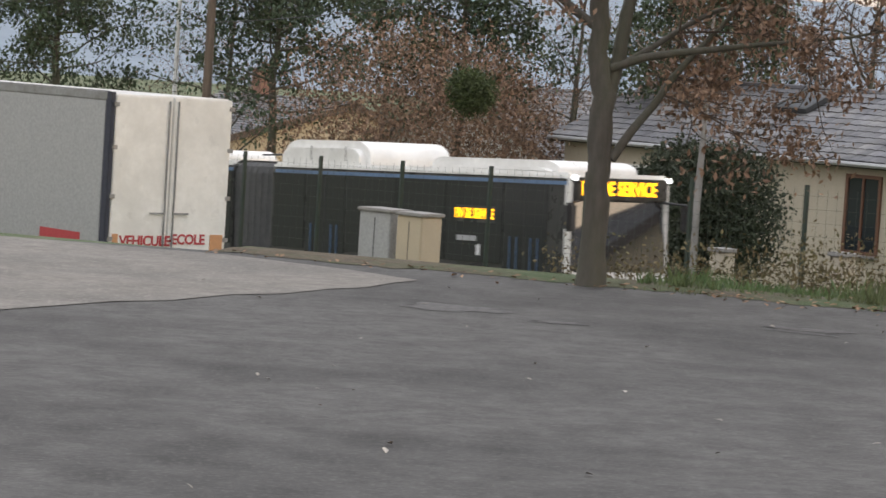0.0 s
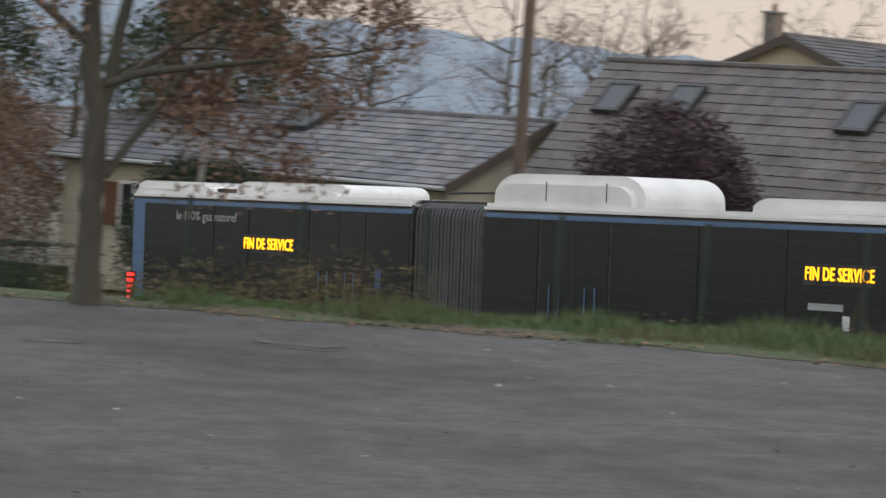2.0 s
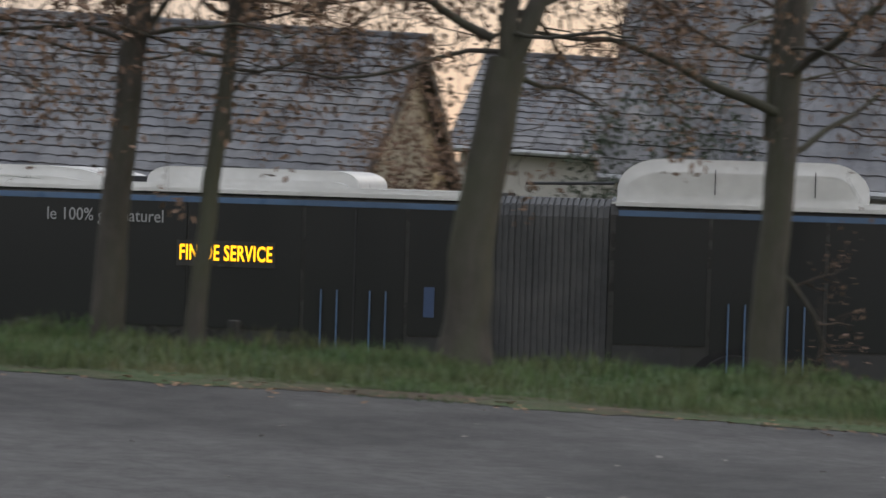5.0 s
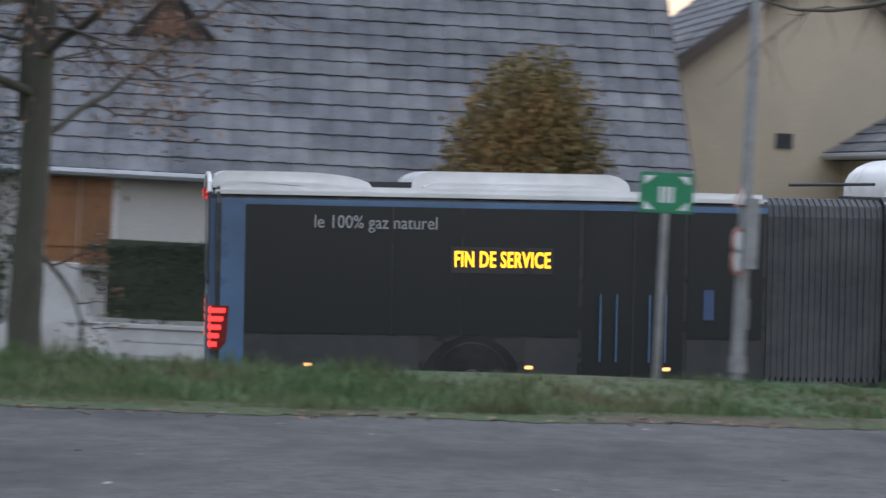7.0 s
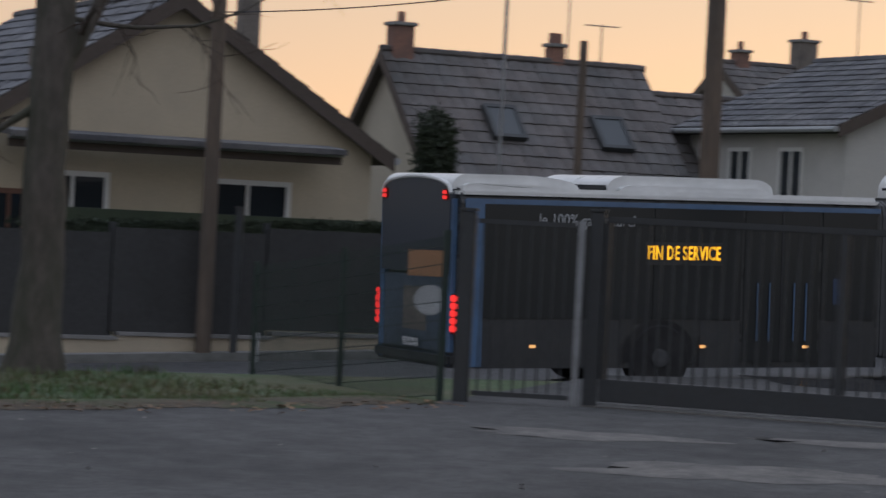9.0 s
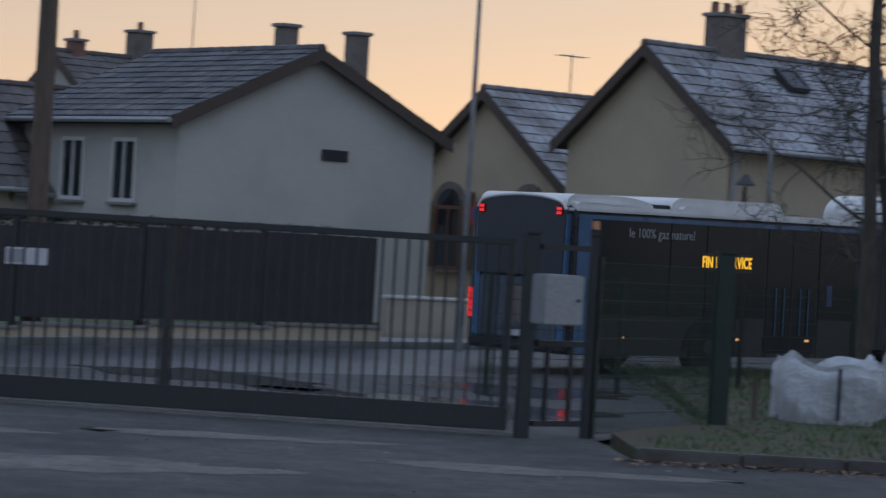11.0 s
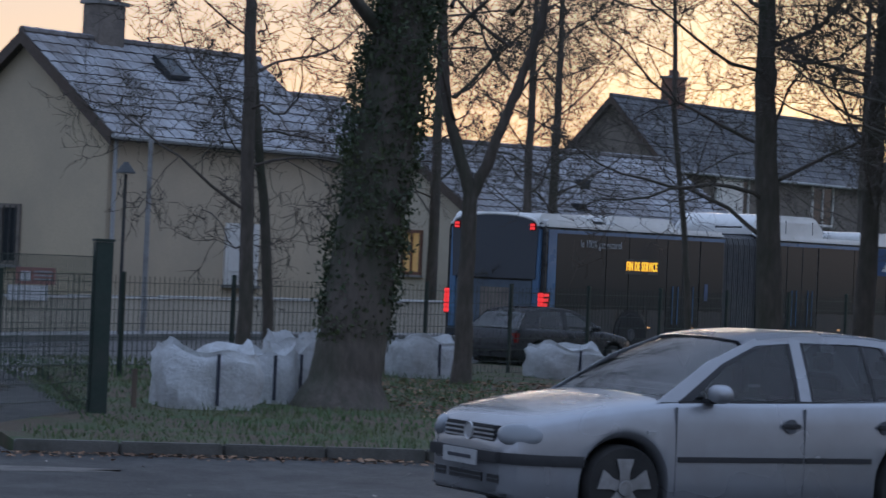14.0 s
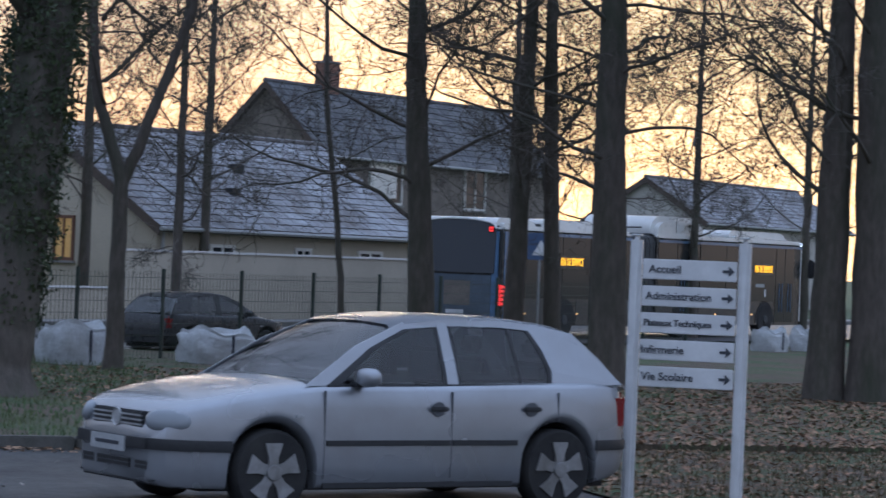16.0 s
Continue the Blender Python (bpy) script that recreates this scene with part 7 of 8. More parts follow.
# row of trees in the verge
tree(14.7, 23.9, "forked tree in the verge with a few withered leaves", 21, [(0, 0, -0.3, 0.20), (0, 0, 0.8, 0.185), (0.1, -0.05, 1.7, 0.2), (0.14, -0.07, 2.3, 0.17), (0.32, -0.18, 3.0, 0.15), (0.48, -0.26, 3.8, 0.14), (0.7, -0.35, 7.0, 0.06)],
     [(-0.05, 0.05, 3.0, -1, 0.4, 0.25, 3.4, 0.05), (0.4, -0.2, 3.2, 0.6, -0.6, 0.2, 3.0, 0.05), (-0.2, 0.1, 3.4, -0.9, 0.3, 0.0, 3.6, 0.045), (0.5, -0.3, 4.0, 0.8, -0.3, 0.1, 3.0, 0.045), (-0.3, 0.2, 4.4, -0.6, 0.7, 0.2, 3.0, 0.04)], depth=4, leaves=(5, 0.1, 0.034, "leaf_brown"), kids=(4, 6),
     stems=([(0.08, -0.04, 1.7, 0.14), (-0.06, 0.04, 2.5, 0.13), (-0.22, 0.14, 3.3, 0.125), (-0.4, 0.24, 4.4, 0.11), (-0.6, 0.4, 7.0, 0.05)],))
tree(16.62, 22.95, "straight slender tree in the verge", 22, [(0, 0, -0.3, 0.16), (0.06, 0, 2.0, 0.14), (0.16, -0.05, 4.0, 0.12), (0.2, 0, 8, 0.05)], auto_limbs(5, 2.6, 7.5, 10, 2.6, 0.045), depth=3, leaves=(4, 0.1, 0.03, "leaf_brown"), kids=(4, 6))
tree(17.12, 22.2, "thin leaning tree in the verge", 23, [(0, 0, -0.3, 0.095), (0.1, -0.05, 1.6, 0.085), (0.22, -0.1, 3.4, 0.075)],
     [(0.22, -0.1, 3.3, -0.25, 0, 1, 3, 0.05), (0.22, -0.1, 3.3, 0.4, -0.2, 1, 3, 0.05), (0.15, -0.08, 2.4, 0.8, 0, 0.5, 1.6, 0.02)], depth=4, leaves=(3, 0.1, 0.03, "leaf_brown"))
tree(19.1, 20.4, "stout forked tree in the verge", 24, [(0, 0, -0.3, 0.24), (0.05, 0, 1.4, 0.21), (0.25, -0.1, 3.0, 0.2)],
     [(0.24, -0.1, 2.9, -0.3, 0.1, 1, 5, 0.11), (0.25, -0.1, 2.9, 0.3, -0.2, 1, 5, 0.13), (0.1, 0, 3.2, -0.9, 0.2, 0.3, 2.8, 0.05), (0.2, 0, 3.4, 0.9, 0, 0.4, 3, 0.05)], depth=4, leaves=(3, 0.1, 0.03, "leaf_brown"))
tree(23.32, 20.16, "tree in the verge with drooping withered twigs", 25, [(0, 0, -0.3, 0.2), (0.03, 0, 1.6, 0.17), (0.1, 0, 4.0, 0.15), (0.15, 0, 8.0, 0.07)], auto_limbs(9, 2.6, 7, 9, 3.4, 0.06) + [(0.05, 0, 1.6, 0.5, -0.35, -0.5, 1.7, 0.035)], depth=3, leaves=(3, 0.12, 0.03, "leaf_brown"))
for k, (x, y, z0, n) in enumerate(((14.7, 23.75, 2.9, 11), (16.75, 22.95, 2.7, 10), (17.3, 22.1, 2.6, 6), (19.35, 20.35, 2.9, 10), (23.3, 20.3, 3.6, 8))):
    limbs_ = auto_limbs(300 + k, z0, z0 + 2.2, n + 4, 3.1, 0.026, 1.0, -0.12)
    tree(x, y, "low drooping boughs with withered brown leaves", 300 + k, [(0, 0, z0 - 0.6, 0.06), (0, 0, z0 + 1.2, 0.05), (0, 0, z0 + 2.4, 0.03)], limbs_, depth=3, leaves=(8, 0.12, 0.042, "leaf_brown"), kids=(3, 5), category="boughs")
# the plain trunk with two crooked limbs
tree(30.3, 11.65, "stout plain trunk with long crooked bare limbs", 26, [(0, 0, -0.3, 0.29), (0.05, 0, 1.2, 0.26), (0.1, 0, 3.0, 0.24), (0.25, 0, 5.0, 0.23), (0.3, 0, 9.0, 0.12)],
     [(0.12, 0, 3.1, -0.42, 0.95, -0.85, 1.7, 0.06), (0.15, -0.1, 3.4, 0.3, -0.75, 0.8, 2.6, 0.10), (0.2, 0, 4.3, -0.5, 1.0, 0.15, 3.2, 0.05), (0.2, 0, 4.2, 0.4, -1.1, 0.1, 3.6, 0.05), (0.2, 0, 4.0, 0.3, -1.0, -0.1, 2.6, 0.035), (0.2, 0, 4.6, -0.4, 1.0, -0.15, 3.0, 0.04)], bark="bark_dark", depth=3, kids=(3, 5))

# trees behind the sacks, towards the dawn
def dawn_tree(x, y, label, seed, r0, lean=(0, 0), limbs=8, z0=2.6, length=3.4, depth=4, kids=(4, 6), h=10):
    limbs, kids = limbs + 6, (5, 7)
    return tree(x, y, label, seed, [(0, 0, -0.2, r0), (lean[0] * 0.3, lean[1] * 0.3, h * 0.2, r0 * 0.86), (lean[0], lean[1], h * 0.5, r0 * 0.72), (lean[0] * 1.4, lean[1] * 1.4, h, r0 * 0.25)],
                auto_limbs(seed, z0, h * 0.92, limbs, length, min(0.040, r0 * 0.22), 0.95, 0.35, (lean[0] / h * 1.6, lean[1] / h * 1.6)), "bark_dark", depth, None, kids, z=0.05, twig_mat="bark_dark", wob=0.36)


dawn_tree(40.0, -6.45, "slim bare tree with fine crooked twigs", 31, 0.12, (0.1, 0.1), 9, 2.0, 3.2)
dawn_tree(40.9, -7.0, "slim bare tree growing beside another", 32, 0.085, (0.0, 0.5), 6, 2.2, 2.4)
tree(42.6, -10.3, "bare tree forking into two rising stems", 33, [(0, 0, -0.2, 0.15), (0.02, 0.02, 1.4, 0.125), (0, 0, 3.0, 0.11), (0.1, 0.42, 4.3, 0.085), (0.14, 0.56, 6.0, 0.07), (0.2, 0.7, 9.5, 0.03)],
     auto_limbs(33, 3.4, 9, 12, 3.0, 0.035, lean=(0.02, 0.07)) + [(-0.1, -0.5, z_, math.cos(z_ * 2.7), math.sin(z_ * 2.7), 0.5, 2.6, 0.032) for z_ in (4.3, 4.8, 5.3, 5.8, 6.4, 7.0)], "bark_dark", 4, None, (5, 7), z=0.05, twig_mat="bark_dark",
     stems=([(0, 0, 2.9, 0.1), (-0.07, -0.28, 3.6, 0.09), (-0.16, -0.64, 4.7, 0.075), (-0.24, -0.93, 5.6, 0.065), (-0.3, -1.2, 8.5, 0.03)],))
dawn_tree(70.0, -16.0, "dense bare tree behind the low house", 47, 0.16, (0, 0), 13, 3.0, 4.0, h=12)
dawn_tree(75.0, -20.5, "dense bare tree behind the low house", 48, 0.16, (0, 0), 13, 3.0, 4.2, h=12)
dawn_tree(49.9, -16.4, "thin wavering young tree", 35, 0.07, (0.1, 0.5), 6, 2.4, 2.4, 3)
dawn_tree(43.8, -15.75, "straight dark trunk among the trees", 36, 0.24, (0.1, 0.25), 9, 2.4, 4.0)
dawn_tree(44.2, -17.5, "straight dark trunk among the trees", 37, 0.19, (0.0, -0.1), 9, 2.6, 3.6)
dawn_tree(43.95, -18.15, "slender dark trunk among the trees", 38, 0.16, (-0.05, 0.25), 8, 2.8, 3.6)
dawn_tree(40.3, -17.55, "stout dark trunk among the trees", 39, 0.31, (0.0, 0.1), 9, 3.0, 4.2)
dawn_tree(38.4, -20.35, "stout dark trunk with a second stem close by", 40, 0.30, (0.05, -0.1), 9, 3.0, 4.2)
dawn_tree(38.0, -20.88, "stout dark trunk close to its neighbour", 41, 0.33, (-0.05, 0.12), 9, 3.0, 4.2)
dawn_tree(58.5, -15.4, "bushy bare tree by the street", 42, 0.12, (0, 0), 12, 1.6, 2.6)
dawn_tree(66.0, -26.0, "bare tree beyond the street", 43, 0.14, (0, 0), 11, 2.0, 3.4)
dawn_tree(75.0, -39.0, "bare tree far along the street", 44, 0.16, (0, 0), 12, 2.0, 4.0)
dawn_tree(84.0, -36.0, "bare tree behind the houses", 45, 0.16, (0, 0), 12, 3.0, 4.2, h=13)
dawn_tree(70.0, -33.0, "bare tree near the far fence", 46, 0.14, (0, 0), 12, 2.0, 3.6)


# ivy-clad trunk
iv, _ = tree(34.95, -6.95, "broad leaning trunk thick with dark ivy", 50, [(0, 0.05, -0.2, 0.56), (0.03, 0.0, 0.5, 0.44), (0.05, -0.1, 1.2, 0.42), (0.15, -0.32, 3.0, 0.40), (0.3, -0.72, 6.0, 0.36)], [(0.25, -0.5, 5, 0.5, -0.6, 0.8, 4, 0.1), (0.25, -0.5, 4.6, -0.2, 0.9, 0.6, 4, 0.1)], "bark_dark", 3, z=0.05)
g = Growth(51)
for _ in range(2100):
    z = g.r.uniform(0.9, 6.2)
    t = g.r.uniform(0, 6.28)
    cx, cy = np.interp(z, (0, 1, 3, 6), (0, 0.05, 0.15, 0.3)), np.interp(z, (0, 1, 3, 6), (0.05, -0.08, -0.32, -0.72))
    rr = (0.47 if z > 2 else 0.44) * (0.9 + 0.25 * math.sin(z * 3 + t * 2) * g.r.random()) + (0.12 if z > 2 and g.r.random() < 0.15 else 0)
    g.leaves(Vector((cx + math.cos(t) * rr, cy + math.sin(t) * rr, z)), 8, 0.06, 0.034)
raw("ivy", *g.leaf, M["ivy"], iv, kind="stuff")


def clump(name, x, y, z, label, seed, w, h, n, size, mat, shape="round", category="shrub", spread=0.12):
    """A shrub: stems under a ragged shell of leaf tufts, thinner towards its rim."""
    t = thing(name, pose(x, y, z), label, category)
    g = Growth(seed)
    for i in range(7):
        a = i * 0.9
        g.branch(Vector((0, 0, 0)), Vector((math.cos(a) * 0.4 * w / h, math.sin(a) * 0.4 * w / h, 1)).normalized(), h * 0.7, 0.03, 2, 3, kids=(3, 4))
    raw("stems", *g.twig, M["twig"], t, kind="stuff")
    bumps = [(Vector((g.r.gauss(0, 1), g.r.gauss(0, 1), g.r.gauss(0, 1))).normalized(), g.r.uniform(-0.22, 0.25)) for _ in range(14)]
    for _ in range(n):
        d = Vector((g.r.gauss(0, 1), g.r.gauss(0, 1), g.r.gauss(0, 1))).normalized()
        k = 1 + sum(b * max(0, d.dot(v)) ** 4 for v, b in bumps)
        rr = g.r.random() ** 0.28 * k
        p = d * rr
        if shape == "cone":
            zz = (p.z + 1) / 2
            f = max(0.05, 1 - zz) ** 0.7
            p = Vector((p.x * f * 1.3, p.y * f * 1.3, p.z))
        elif shape == "egg":
            f = 1 if p.z < 0 else max(0.25, 1 - p.z * 0.55)
            p = Vector((p.x * f * 1.05, p.y * f * 1.05, p.z))
        elif shape == "column":
            f = 0.8 / max(0.42, math.sqrt(max(0.0, 1 - min(1.0, p.z * p.z))))
            p = Vector((p.x * f, p.y * f, p.z))
        g.leaves(Vector((p.x * w / 2, p.y * w / 2, h * (0.53 + 0.5 * p.z))), 5, spread, size)
    raw("foliage", *g.leaf, M[mat], t, kind="stuff")
    return t


def clump_at(name, a, p, label, seed, w, h, n, size, mat, shape="round", z=None, spread=0.12):
    v = R(a, p)
    return clump(name, v.x, v.y, road_z(a) if z is None else z, label, seed, w, h, n, size, mat, shape, spread=spread)


clump_at("shrub", 6.0, 43.9, "rounded shrub turning gold in autumn", 61, 2.5, 4.6, 5600, 0.05, "leaf_gold", "round", -0.65, 0.16)
clump_at("cypress", 24.7, 52.0, "dark clipped columnar cypress", 62, 0.95, 4.0, 4200, 0.04, "leaf_dark", "column", 0.1, 0.06)
clump_at("shrub", -37.6, 50.5, "dark plum-leaved bush before the brown roof", 63, 3.9, 4.6, 4600, 0.06, "leaf_plum", "round", -2.2)
clump_at("shrub", -63.5, 50.5, "tall bush with rusty brown leaves", 64, 7.6, 6.6, 6500, 0.058, "leaf_brown", "round", -3.8, 0.42)
clump_at("mistletoe", -56.0, 45.3, "green ball of mistletoe in the brown bush", 65, 1.15, 1.15, 1500, 0.04, "mistletoe", "round", 0.83)
clump_at("shrub", -49.5, 47.0, "dark evergreen shrub by the low house", 66, 3.0, 3.6, 3600, 0.055, "leaf_dark", "round", -3.0)
clump_at("shrub", -47.7, 46.4, "dark evergreen shrub by the low house", 67, 2.5, 3.3, 3000, 0.055, "leaf_dark", "round", -2.8)
clump_at("shrub", -8.0, 47.0, "bush by the gable end", 68, 2.6, 4.2, 900, 0.05, "leaf_brown", "round", -1.4)
clump_at("shrub", -3.5, 44.5, "evergreen shrub in the garden", 69, 3.4, 4.4, 1200, 0.05, "leaf_dark", "round", -1.2)
clump_at("shrub", -31.5, 51.5, "bare reddish bush by the cream gable", 70, 3.6, 4.4, 700, 0.04, "leaf_brown", "round", -2.2)


# clipped hedges: box shapes of dense leaves with a wooden core
def hedge(a0, a1, p, z0, h, d, label, seed, scoop=0.0):
    t = thing("hedge", street(a0, p), label, "hedge")
    g = Growth(seed)
    L = a1 - a0
    for _ in range(int(L * h * 420)):
        x, z, y = g.r.uniform(0, L), g.r.random(), g.r.choice((0, 0, 0, g.r.random(), 1)) * d
        if g.r.random() < 0.25:
            z = 1.0
        base = z0(x + a0) if callable(z0) else z0
        low = scoop * 0.7 * max(0, 1 - x / 0.8) ** 2
        zz = base + low + (h - low) * z
        g.leaves(Vector((x, y, zz)), 2, 0.03, 0.035)
    raw("foliage", *g.leaf, M["leaf_dark"], t, kind="stuff")
    base = z0(a0 + L / 2) if callable(z0) else z0
    part("core", boxed(0.25, L - 0.08, d * 0.15, d * 0.85, base - 0.1, base + h - 0.08), M["leaf_dark"], t)


hedge(-0.75, 11.4, 42.45, lambda a: road_z(a) + 0.68, 1.15, 0.6, "dark clipped hedge above the low white wall", 81, 1.0)
hedge(-12.0, -2.0, 42.6, lambda a: road_z(a) + 0.0, 1.5, 0.7, "dark clipped garden hedge", 82)
hedge(-72.0, -51.0, 44.0, lambda a: road_z(a) + 0.0, 1.5, 0.8, "dark clipped garden hedge", 83)
hedge(13.0, 32.0, 42.3, lambda a: road_z(a) + 0.7, 1.45, 0.7, "dark hedge behind the woven screen", 84)


# pines at the left: bare lower trunk, layered needle plates
def pine(a, p, label, seed, h, r0, z, n=26, reach=3.2, low=0.25):
    v = R(a, p)
    t = thing("tree", pose(v.x, v.y, z), label, "tree")
    g = Growth(seed)
    g.tube([Vector((g.r.gauss(0, 0.04), g.r.gauss(0, 0.04), h * i / 12)) for i in range(13)], [r0 * (1 - 0.07 * i) for i in range(13)], 12, g.limb)
    for i in range(n):
        z_ = h * (low + (0.98 - low) * i / n)
        w = i * 2.4
        g.branch(Vector((0, 0, z_)), Vector((math.cos(w), math.sin(w), 0.12)).normalized(), reach * (1.05 - 0.6 * i / n) * g.r.uniform(0.7, 1.1), 0.045, 1, 3, kids=(4, 6), up=0.05)
    for q in g.tips:
        if g.r.random() < 0.8:
            g.leaves(q, 16, 0.22, 0.085)
    raw("trunk", *g.limb, M["bark"], t, smooth=True)
    raw("crown", *g.twig, M["twig"], t, kind="stuff")
    raw("needles", *g.leaf, M["needle"], t, kind="stuff")


pine(-74.3, 52.0, "tall pine with layered dark needles", 91, 11, 0.2, -4.2, reach=4.6, low=0.40)
pine(-66.0, 53.0, "tall pine with open crown", 92, 11, 0.18, -4.0, n=22, reach=3.6, low=0.45)
pine(-58.5, 56.0, "dark pine behind the brown bush", 93, 12, 0.18, -3.8, n=26, reach=3.2, low=0.35)
pine(-88.0, 52.0, "dense dark pine by the street", 94, 12, 0.22, -4.6, reach=3.6, low=0.4)
for k, (a, p, h) in enumerate(((-83, 56, 8), (-79, 60, 8), (-70, 61, 9), (-56, 60, 9), (-52, 63, 8), (-66, 66, 9))):
    v = R(a, p)
    tree(v.x, v.y, "bare reddish tree behind the houses", 100 + k, [(0, 0, 0, 0.13), (0, 0, h * 0.5, 0.1), (0.2, 0, h, 0.03)], auto_limbs(100 + k, 2.0, h * 0.95, 11, 3.2, 0.05), "bark", 3, (5, 0.16, 0.035, "leaf_brown"), z=-4.0)
for k, (a, p, h) in enumerate(((-110, 118, 13), (-98, 116, 14), (-92, 120, 13), (-120, 124, 13), (-79, 100, 11), (-75, 98, 11), (-70, 104, 12))):
    v = R(a, p)
    tree(v.x, v.y, "tall bare tree against the hazy hill", 120 + k, [(0, 0, 0, 0.2), (0, 0, h * 0.5, 0.14), (0.2, 0, h, 0.04)], auto_limbs(120 + k, 3.0, h * 0.95, 12, 4.2, 0.07), "bark", 4, None, (4, 6), z=-5.0)
for k, (a, p, h) in enumerate(((23.5, 70, 7), (24.5, 74, 8))):
    v = R(a, p)
    tree(v.x, v.y, "bare tree glimpsed between two houses", 140 + k, [(0, 0, 0, 0.13), (0, 0, h * 0.5, 0.1), (0.1, 0, h, 0.03)], auto_limbs(140 + k, 2.0, h * 0.95, 12, 2.4, 0.04), "bark", 3, None, z=0.0)
v = R(-47.1, 45.0)
tree(v.x, v.y, "slender birch with a pale stem", 150, [(0, 0, 0, 0.09), (0, 0, 2.5, 0.08), (0.1, 0, 6.5, 0.03)], auto_limbs(150, 3.2, 6, 8, 1.8, 0.03), "concrete", 3, (3, 0.12, 0.03, "leaf_brown"), z=-2.8, twig_mat="twig")


# grass: tufts on the verge, dry weeds along the fence
def blades(name, spots, h, w, mat, label, category, seed):
    r, verts, faces = random.Random(seed), [], []
    for x, y, z, s in spots:
        t = r.uniform(0, 6.28)
        hh, lean = h * s * r.uniform(0.6, 1.3), r.uniform(0.1, 0.6)
        c, q = math.cos(t), math.sin(t)
        k = len(verts)
        u = r.uniform(0, 6.28)
        verts += [(x - c * w, y - q * w, z), (x + c * w, y + q * w, z), (x + math.cos(u) * hh * lean * 0.5 + c * w * 0.6, y + math.sin(u) * hh * lean * 0.5 + q * w * 0.6, z + hh * 0.6),
                  (x + math.cos(u) * hh * lean, y + math.sin(u) * hh * lean, z + hh)]
        faces += [(k, k + 1, k + 2), (k, k + 2, k + 3)]
    return tagged(raw(name, verts, faces, M[mat], kind="stuff"), label, category)


def verge_spots(n, seed, lo=0.0, hi=6.0):
    r, out = random.Random(seed), []
    i0 = 2
    while len(out) < n:
        i = r.randrange(i0, 12)
        (xa, ya), (xb, yb) = LOT[i], LOT[i + 1]
        k, o = r.uniform(-0.25, 1.25), lo + (hi - lo) * r.random() ** 1.5
        dx, dy = xb - xa, yb - ya
        L = math.hypot(dx, dy)
        if r.random() > L / 4.8:
            continue
        x, y = xa + dx * k - dy / L * o, ya + dy * k + dx / L * o
        if 29.0 < x < 50 and -1.6 < y < 6.3:
            continue
        tuft = 0.6 + 0.8 * max(0, math.sin(x * 2.1 + y * 1.3) * math.sin(x * 0.9 - y * 1.7 + 1))
        if x > 24:  # trodden and thin towards the gate
            if r.random() < 0.6:
                continue
            tuft *= 0.5
        out.append((x, y, drop(x, y) - 0.05, tuft))
    return out


blades("grass", verge_spots(60000, 1, 0.2), 0.18, 0.011, "blade", "ragged green grass of the verge, touched with frost", "grass", 2)
blades("grass", verge_spots(5000, 3, -0.25, 0.15), 0.07, 0.008, "blade", "thin grass creeping over the lot's edge", "grass", 4)
blades("dry_weeds", [q for q in verge_spots(26000, 5, -0.1, 5.0) if q[0] > 23.5], 0.16, 0.011, "weed", "short brown withered grass near the gate", "weeds", 6)
rw = random.Random(7)
weeds = []
for _ in range(9000):
    a, p = rw.uniform(-36, -12), rw.gauss(28.8, 1.1)
    v = R(a, p)
    weeds.append((v.x, v.y, ground_z(a, p) - 0.05, 0.5 + 0.9 * abs(math.sin(a * 0.7) * math.sin(a * 0.31 + 1))))
blades("dry_weeds", weeds, 0.55, 0.012, "weed", "tall dry brown weeds along the green fence", "weeds", 8)
sparse = [(x_, -9.8 - 8 * rw.random(), 0.015, 0.6 + 0.5 * abs(math.sin(x_ * 2.3))) for x_ in (rw.uniform(17.5, 28) for _ in range(8000))]
blades("dry_weeds", sparse, 0.08, 0.008, "weed", "sparse withered grass round the direction sign", "weeds", 10)
isle = []
for _ in range(46000):
    x, y = rw.uniform(27.2, 48), rw.uniform(-30, -2.4)
    if math.hypot(x, y) < 49 and (y < -3.2 or x < 29.4) and (y > -11 or rw.random() < 0.2):
        isle.append((x, y, 0.085, 0.5 + 0.6 * abs(math.sin(x * 1.1) * math.sin(y * 0.8))))
blades("grass", isle, 0.095, 0.010, "blade", "thin trodden grass under the trees", "grass", 9)
for k in range(6):
    a, p = -31.5 + k * 1.1, rw.uniform(27.6, 29.2)
    clump_at("bramble", a, p, "tall dry brown scrub by the fence", 220 + k, rw.uniform(1.8, 2.6), rw.uniform(1.3, 1.7), 420, 0.035, "weed", "round", ground_z(a, p) - 0.1, 0.2)
for k in range(9):
    a, p = rw.uniform(-28, -13), rw.uniform(28.0, 29.6)
    clump_at("bramble", a, p, "low bramble tangle by the fence", 200 + k, rw.uniform(1.2, 2.2), rw.uniform(0.6, 1.1), 260, 0.035, "leaf_brown" if k % 2 else "weed", "round", ground_z(a, p) - 0.05)


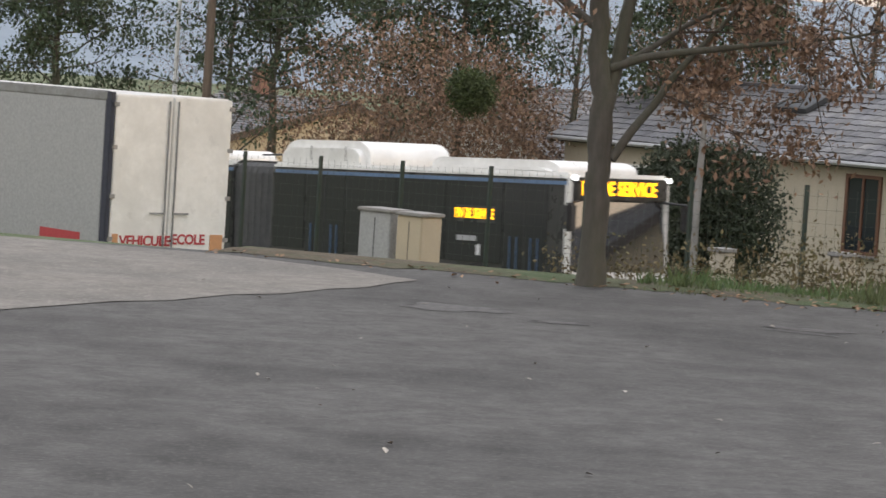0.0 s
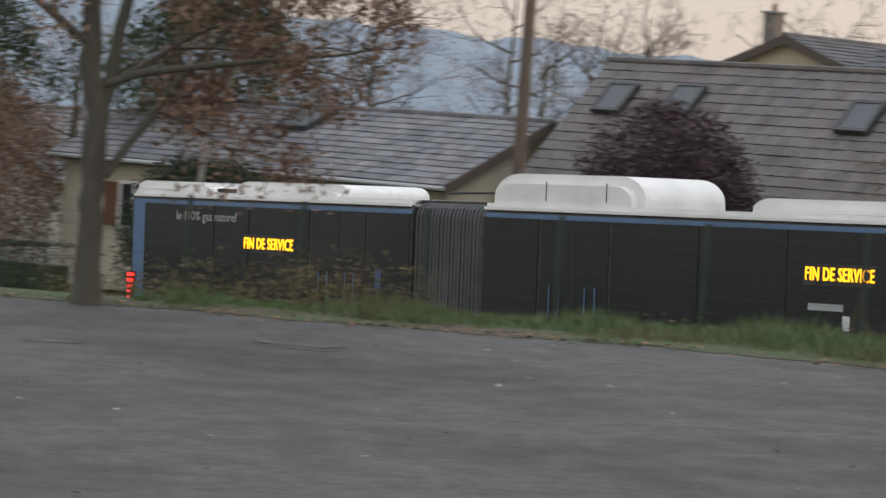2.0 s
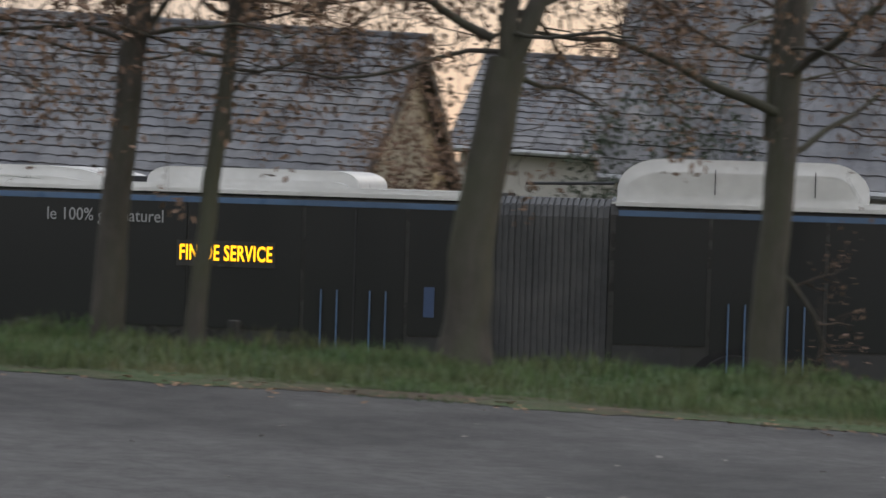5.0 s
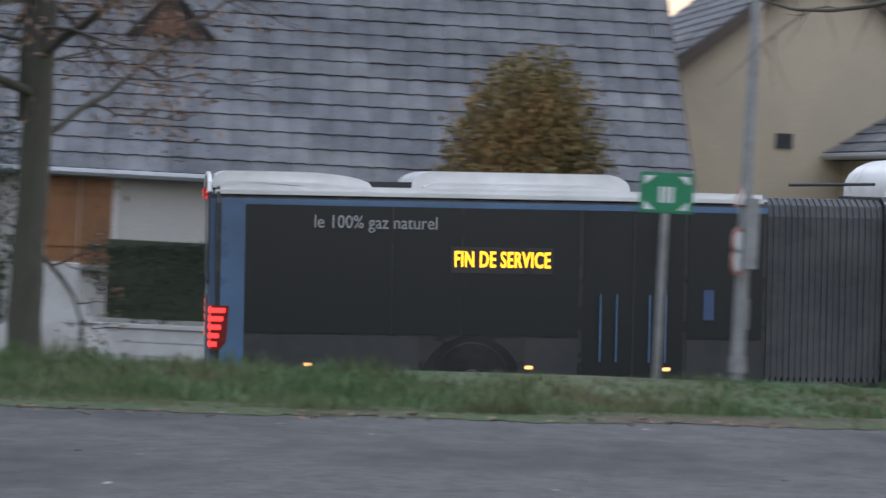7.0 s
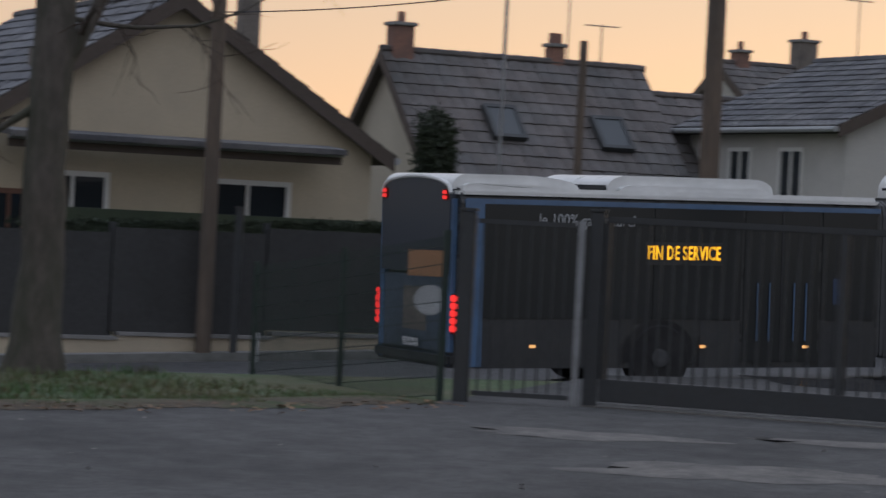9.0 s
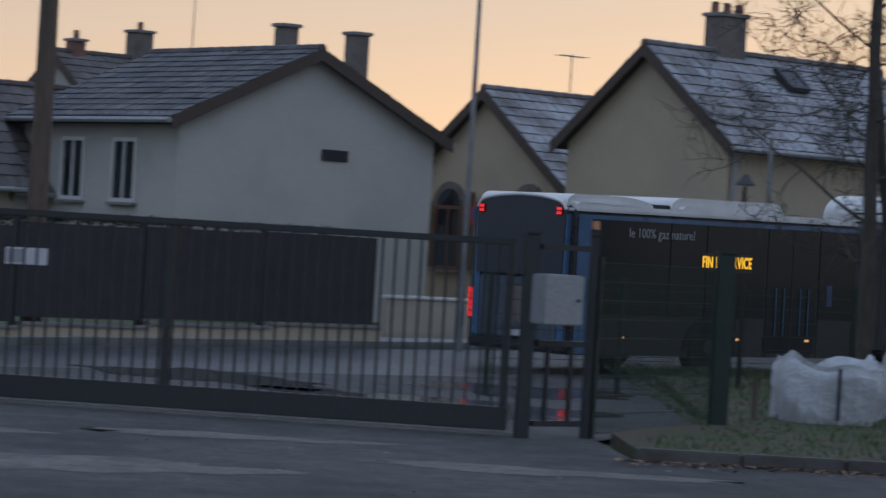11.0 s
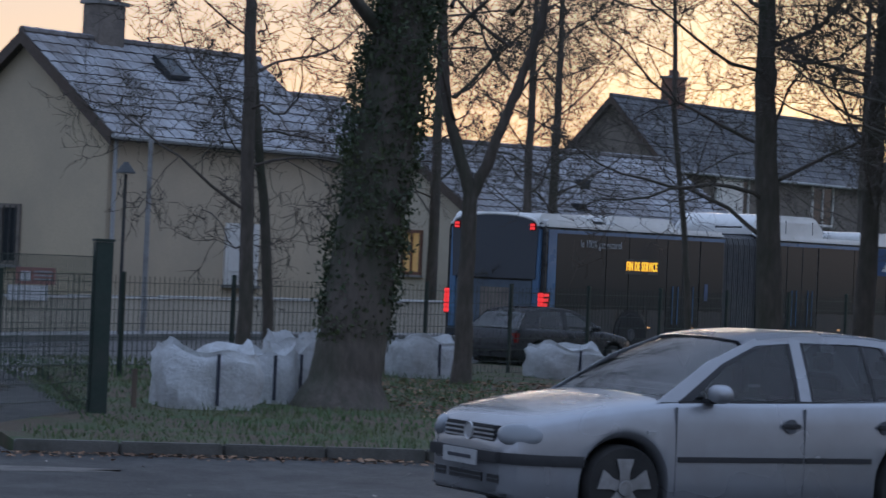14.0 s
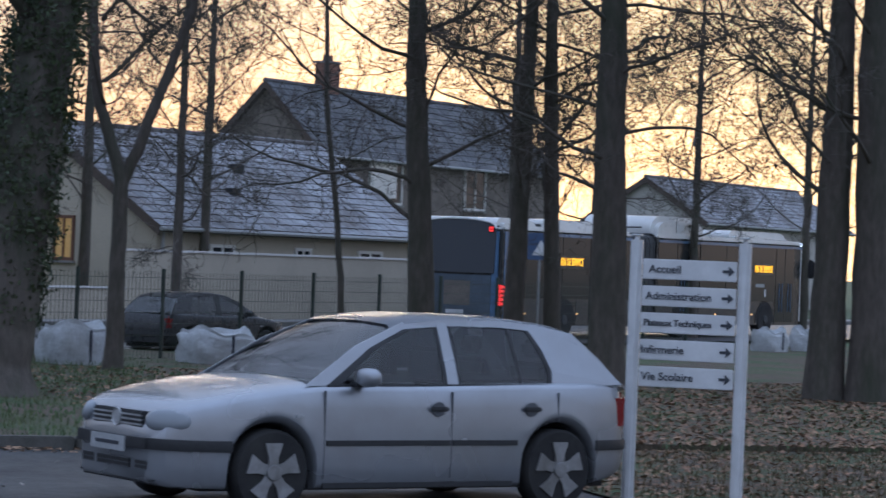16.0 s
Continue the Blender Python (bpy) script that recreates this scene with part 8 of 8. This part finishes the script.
# ---- far hills, wooded, with the distance haze put into their colour ----
def hill(label, d, b0, b1, base, crest, seed):
    r = random.Random(seed)
    n = 160
    verts, faces = [], []
    for i in range(n + 1):
        b = radians(b0 + (b1 - b0) * i / n)
        top = crest(b0 + (b1 - b0) * i / n) + r.gauss(0, 0.012) * d * 0.06
        for k, (dist, z) in enumerate(((d * 0.6, base), (d * 0.85, base + (top - base) * 0.6), (d, top), (d * 1.2, base))):
            verts.append((dist * math.sin(b), dist * math.cos(b), z))
    for i in range(n):
        for k in range(3):
            q = i * 4 + k
            faces.append((q, q + 4, q + 5, q + 1))
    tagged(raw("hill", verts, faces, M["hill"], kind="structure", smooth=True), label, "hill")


hill("wooded hill beyond the valley, coloured blue to stand for haze", 1500, -25, 34, -30, lambda b: float(np.interp(b, (-25, -5, 3, 8, 12, 18, 26, 34), (70, 64, 60, 50, 47, 37, 24, 10))), 5)


# ---- what moves ----
BUS_ALONG = ((0, -57.0), (0.5, -52.2), (1, -47.3), (1.5, -42.4), (2, -37.5), (2.5, -32.8), (3, -28.2), (4, -19.2), (4.5, -14.9), (6.8, -0.8), (7, 0.9),
             (7.5, 5.0), (8, 9.0), (8.5, 12.9), (9, 16.7), (9.5, 20.4), (10, 23.9), (10.2, 25.3), (12.5, 39.25), (13.5, 44.2), (14.5, 49.5), (15, 52.6), (16, 59.2))


def bus_pose(a):
    z0, z1 = road_z(a + 2), road_z(a + 14)
    v = R(a, 34.26, z0 - (z1 - z0) / 6 + 0.02)
    return pose(v.x, v.y, v.z, 0, 0, STREET_TURN) @ pose(0, 0, 0, 0, -math.degrees(math.atan2(z1 - z0, 12)), 0)


def passing_along(t):
    return 5.05 - (t - 8.0) * 8.0


def passing_pose(t):
    a = passing_along(t)
    slope = math.degrees(math.atan2(road_z(a + 2) - road_z(a - 2), 4))
    return street(a, 38.6, road_z(a) + 0.02) @ pose(0, 0, 0, 0, -slope, 0)


def motions():
    walk(bus, [(t, bus_pose(a)) for t, a in BUS_ALONG])
    ticks = [i / 15 for i in range(241)]
    went = [float(np.interp(t, [r[0] for r in BUS_ALONG], [r[1] for r in BUS_ALONG])) for t in ticks]
    for w, x, side in bus_wheels:
        turn = 1 if side == 0 else -1
        rest = pose(x, -0.03 if side == 0 else BUS_W + 0.03, 0.48, 0, 0, 0 if side == 0 else 180)
        walk(w, [(t, rest @ pose(0, 0, 0, 0, turn * math.degrees((s - went[0]) / 0.48), 0)) for t, s in zip(ticks, went)])
    times = [i / 2 for i in range(33)]
    walk(passing_car, [(t, passing_pose(t)) for t in times])


motions()
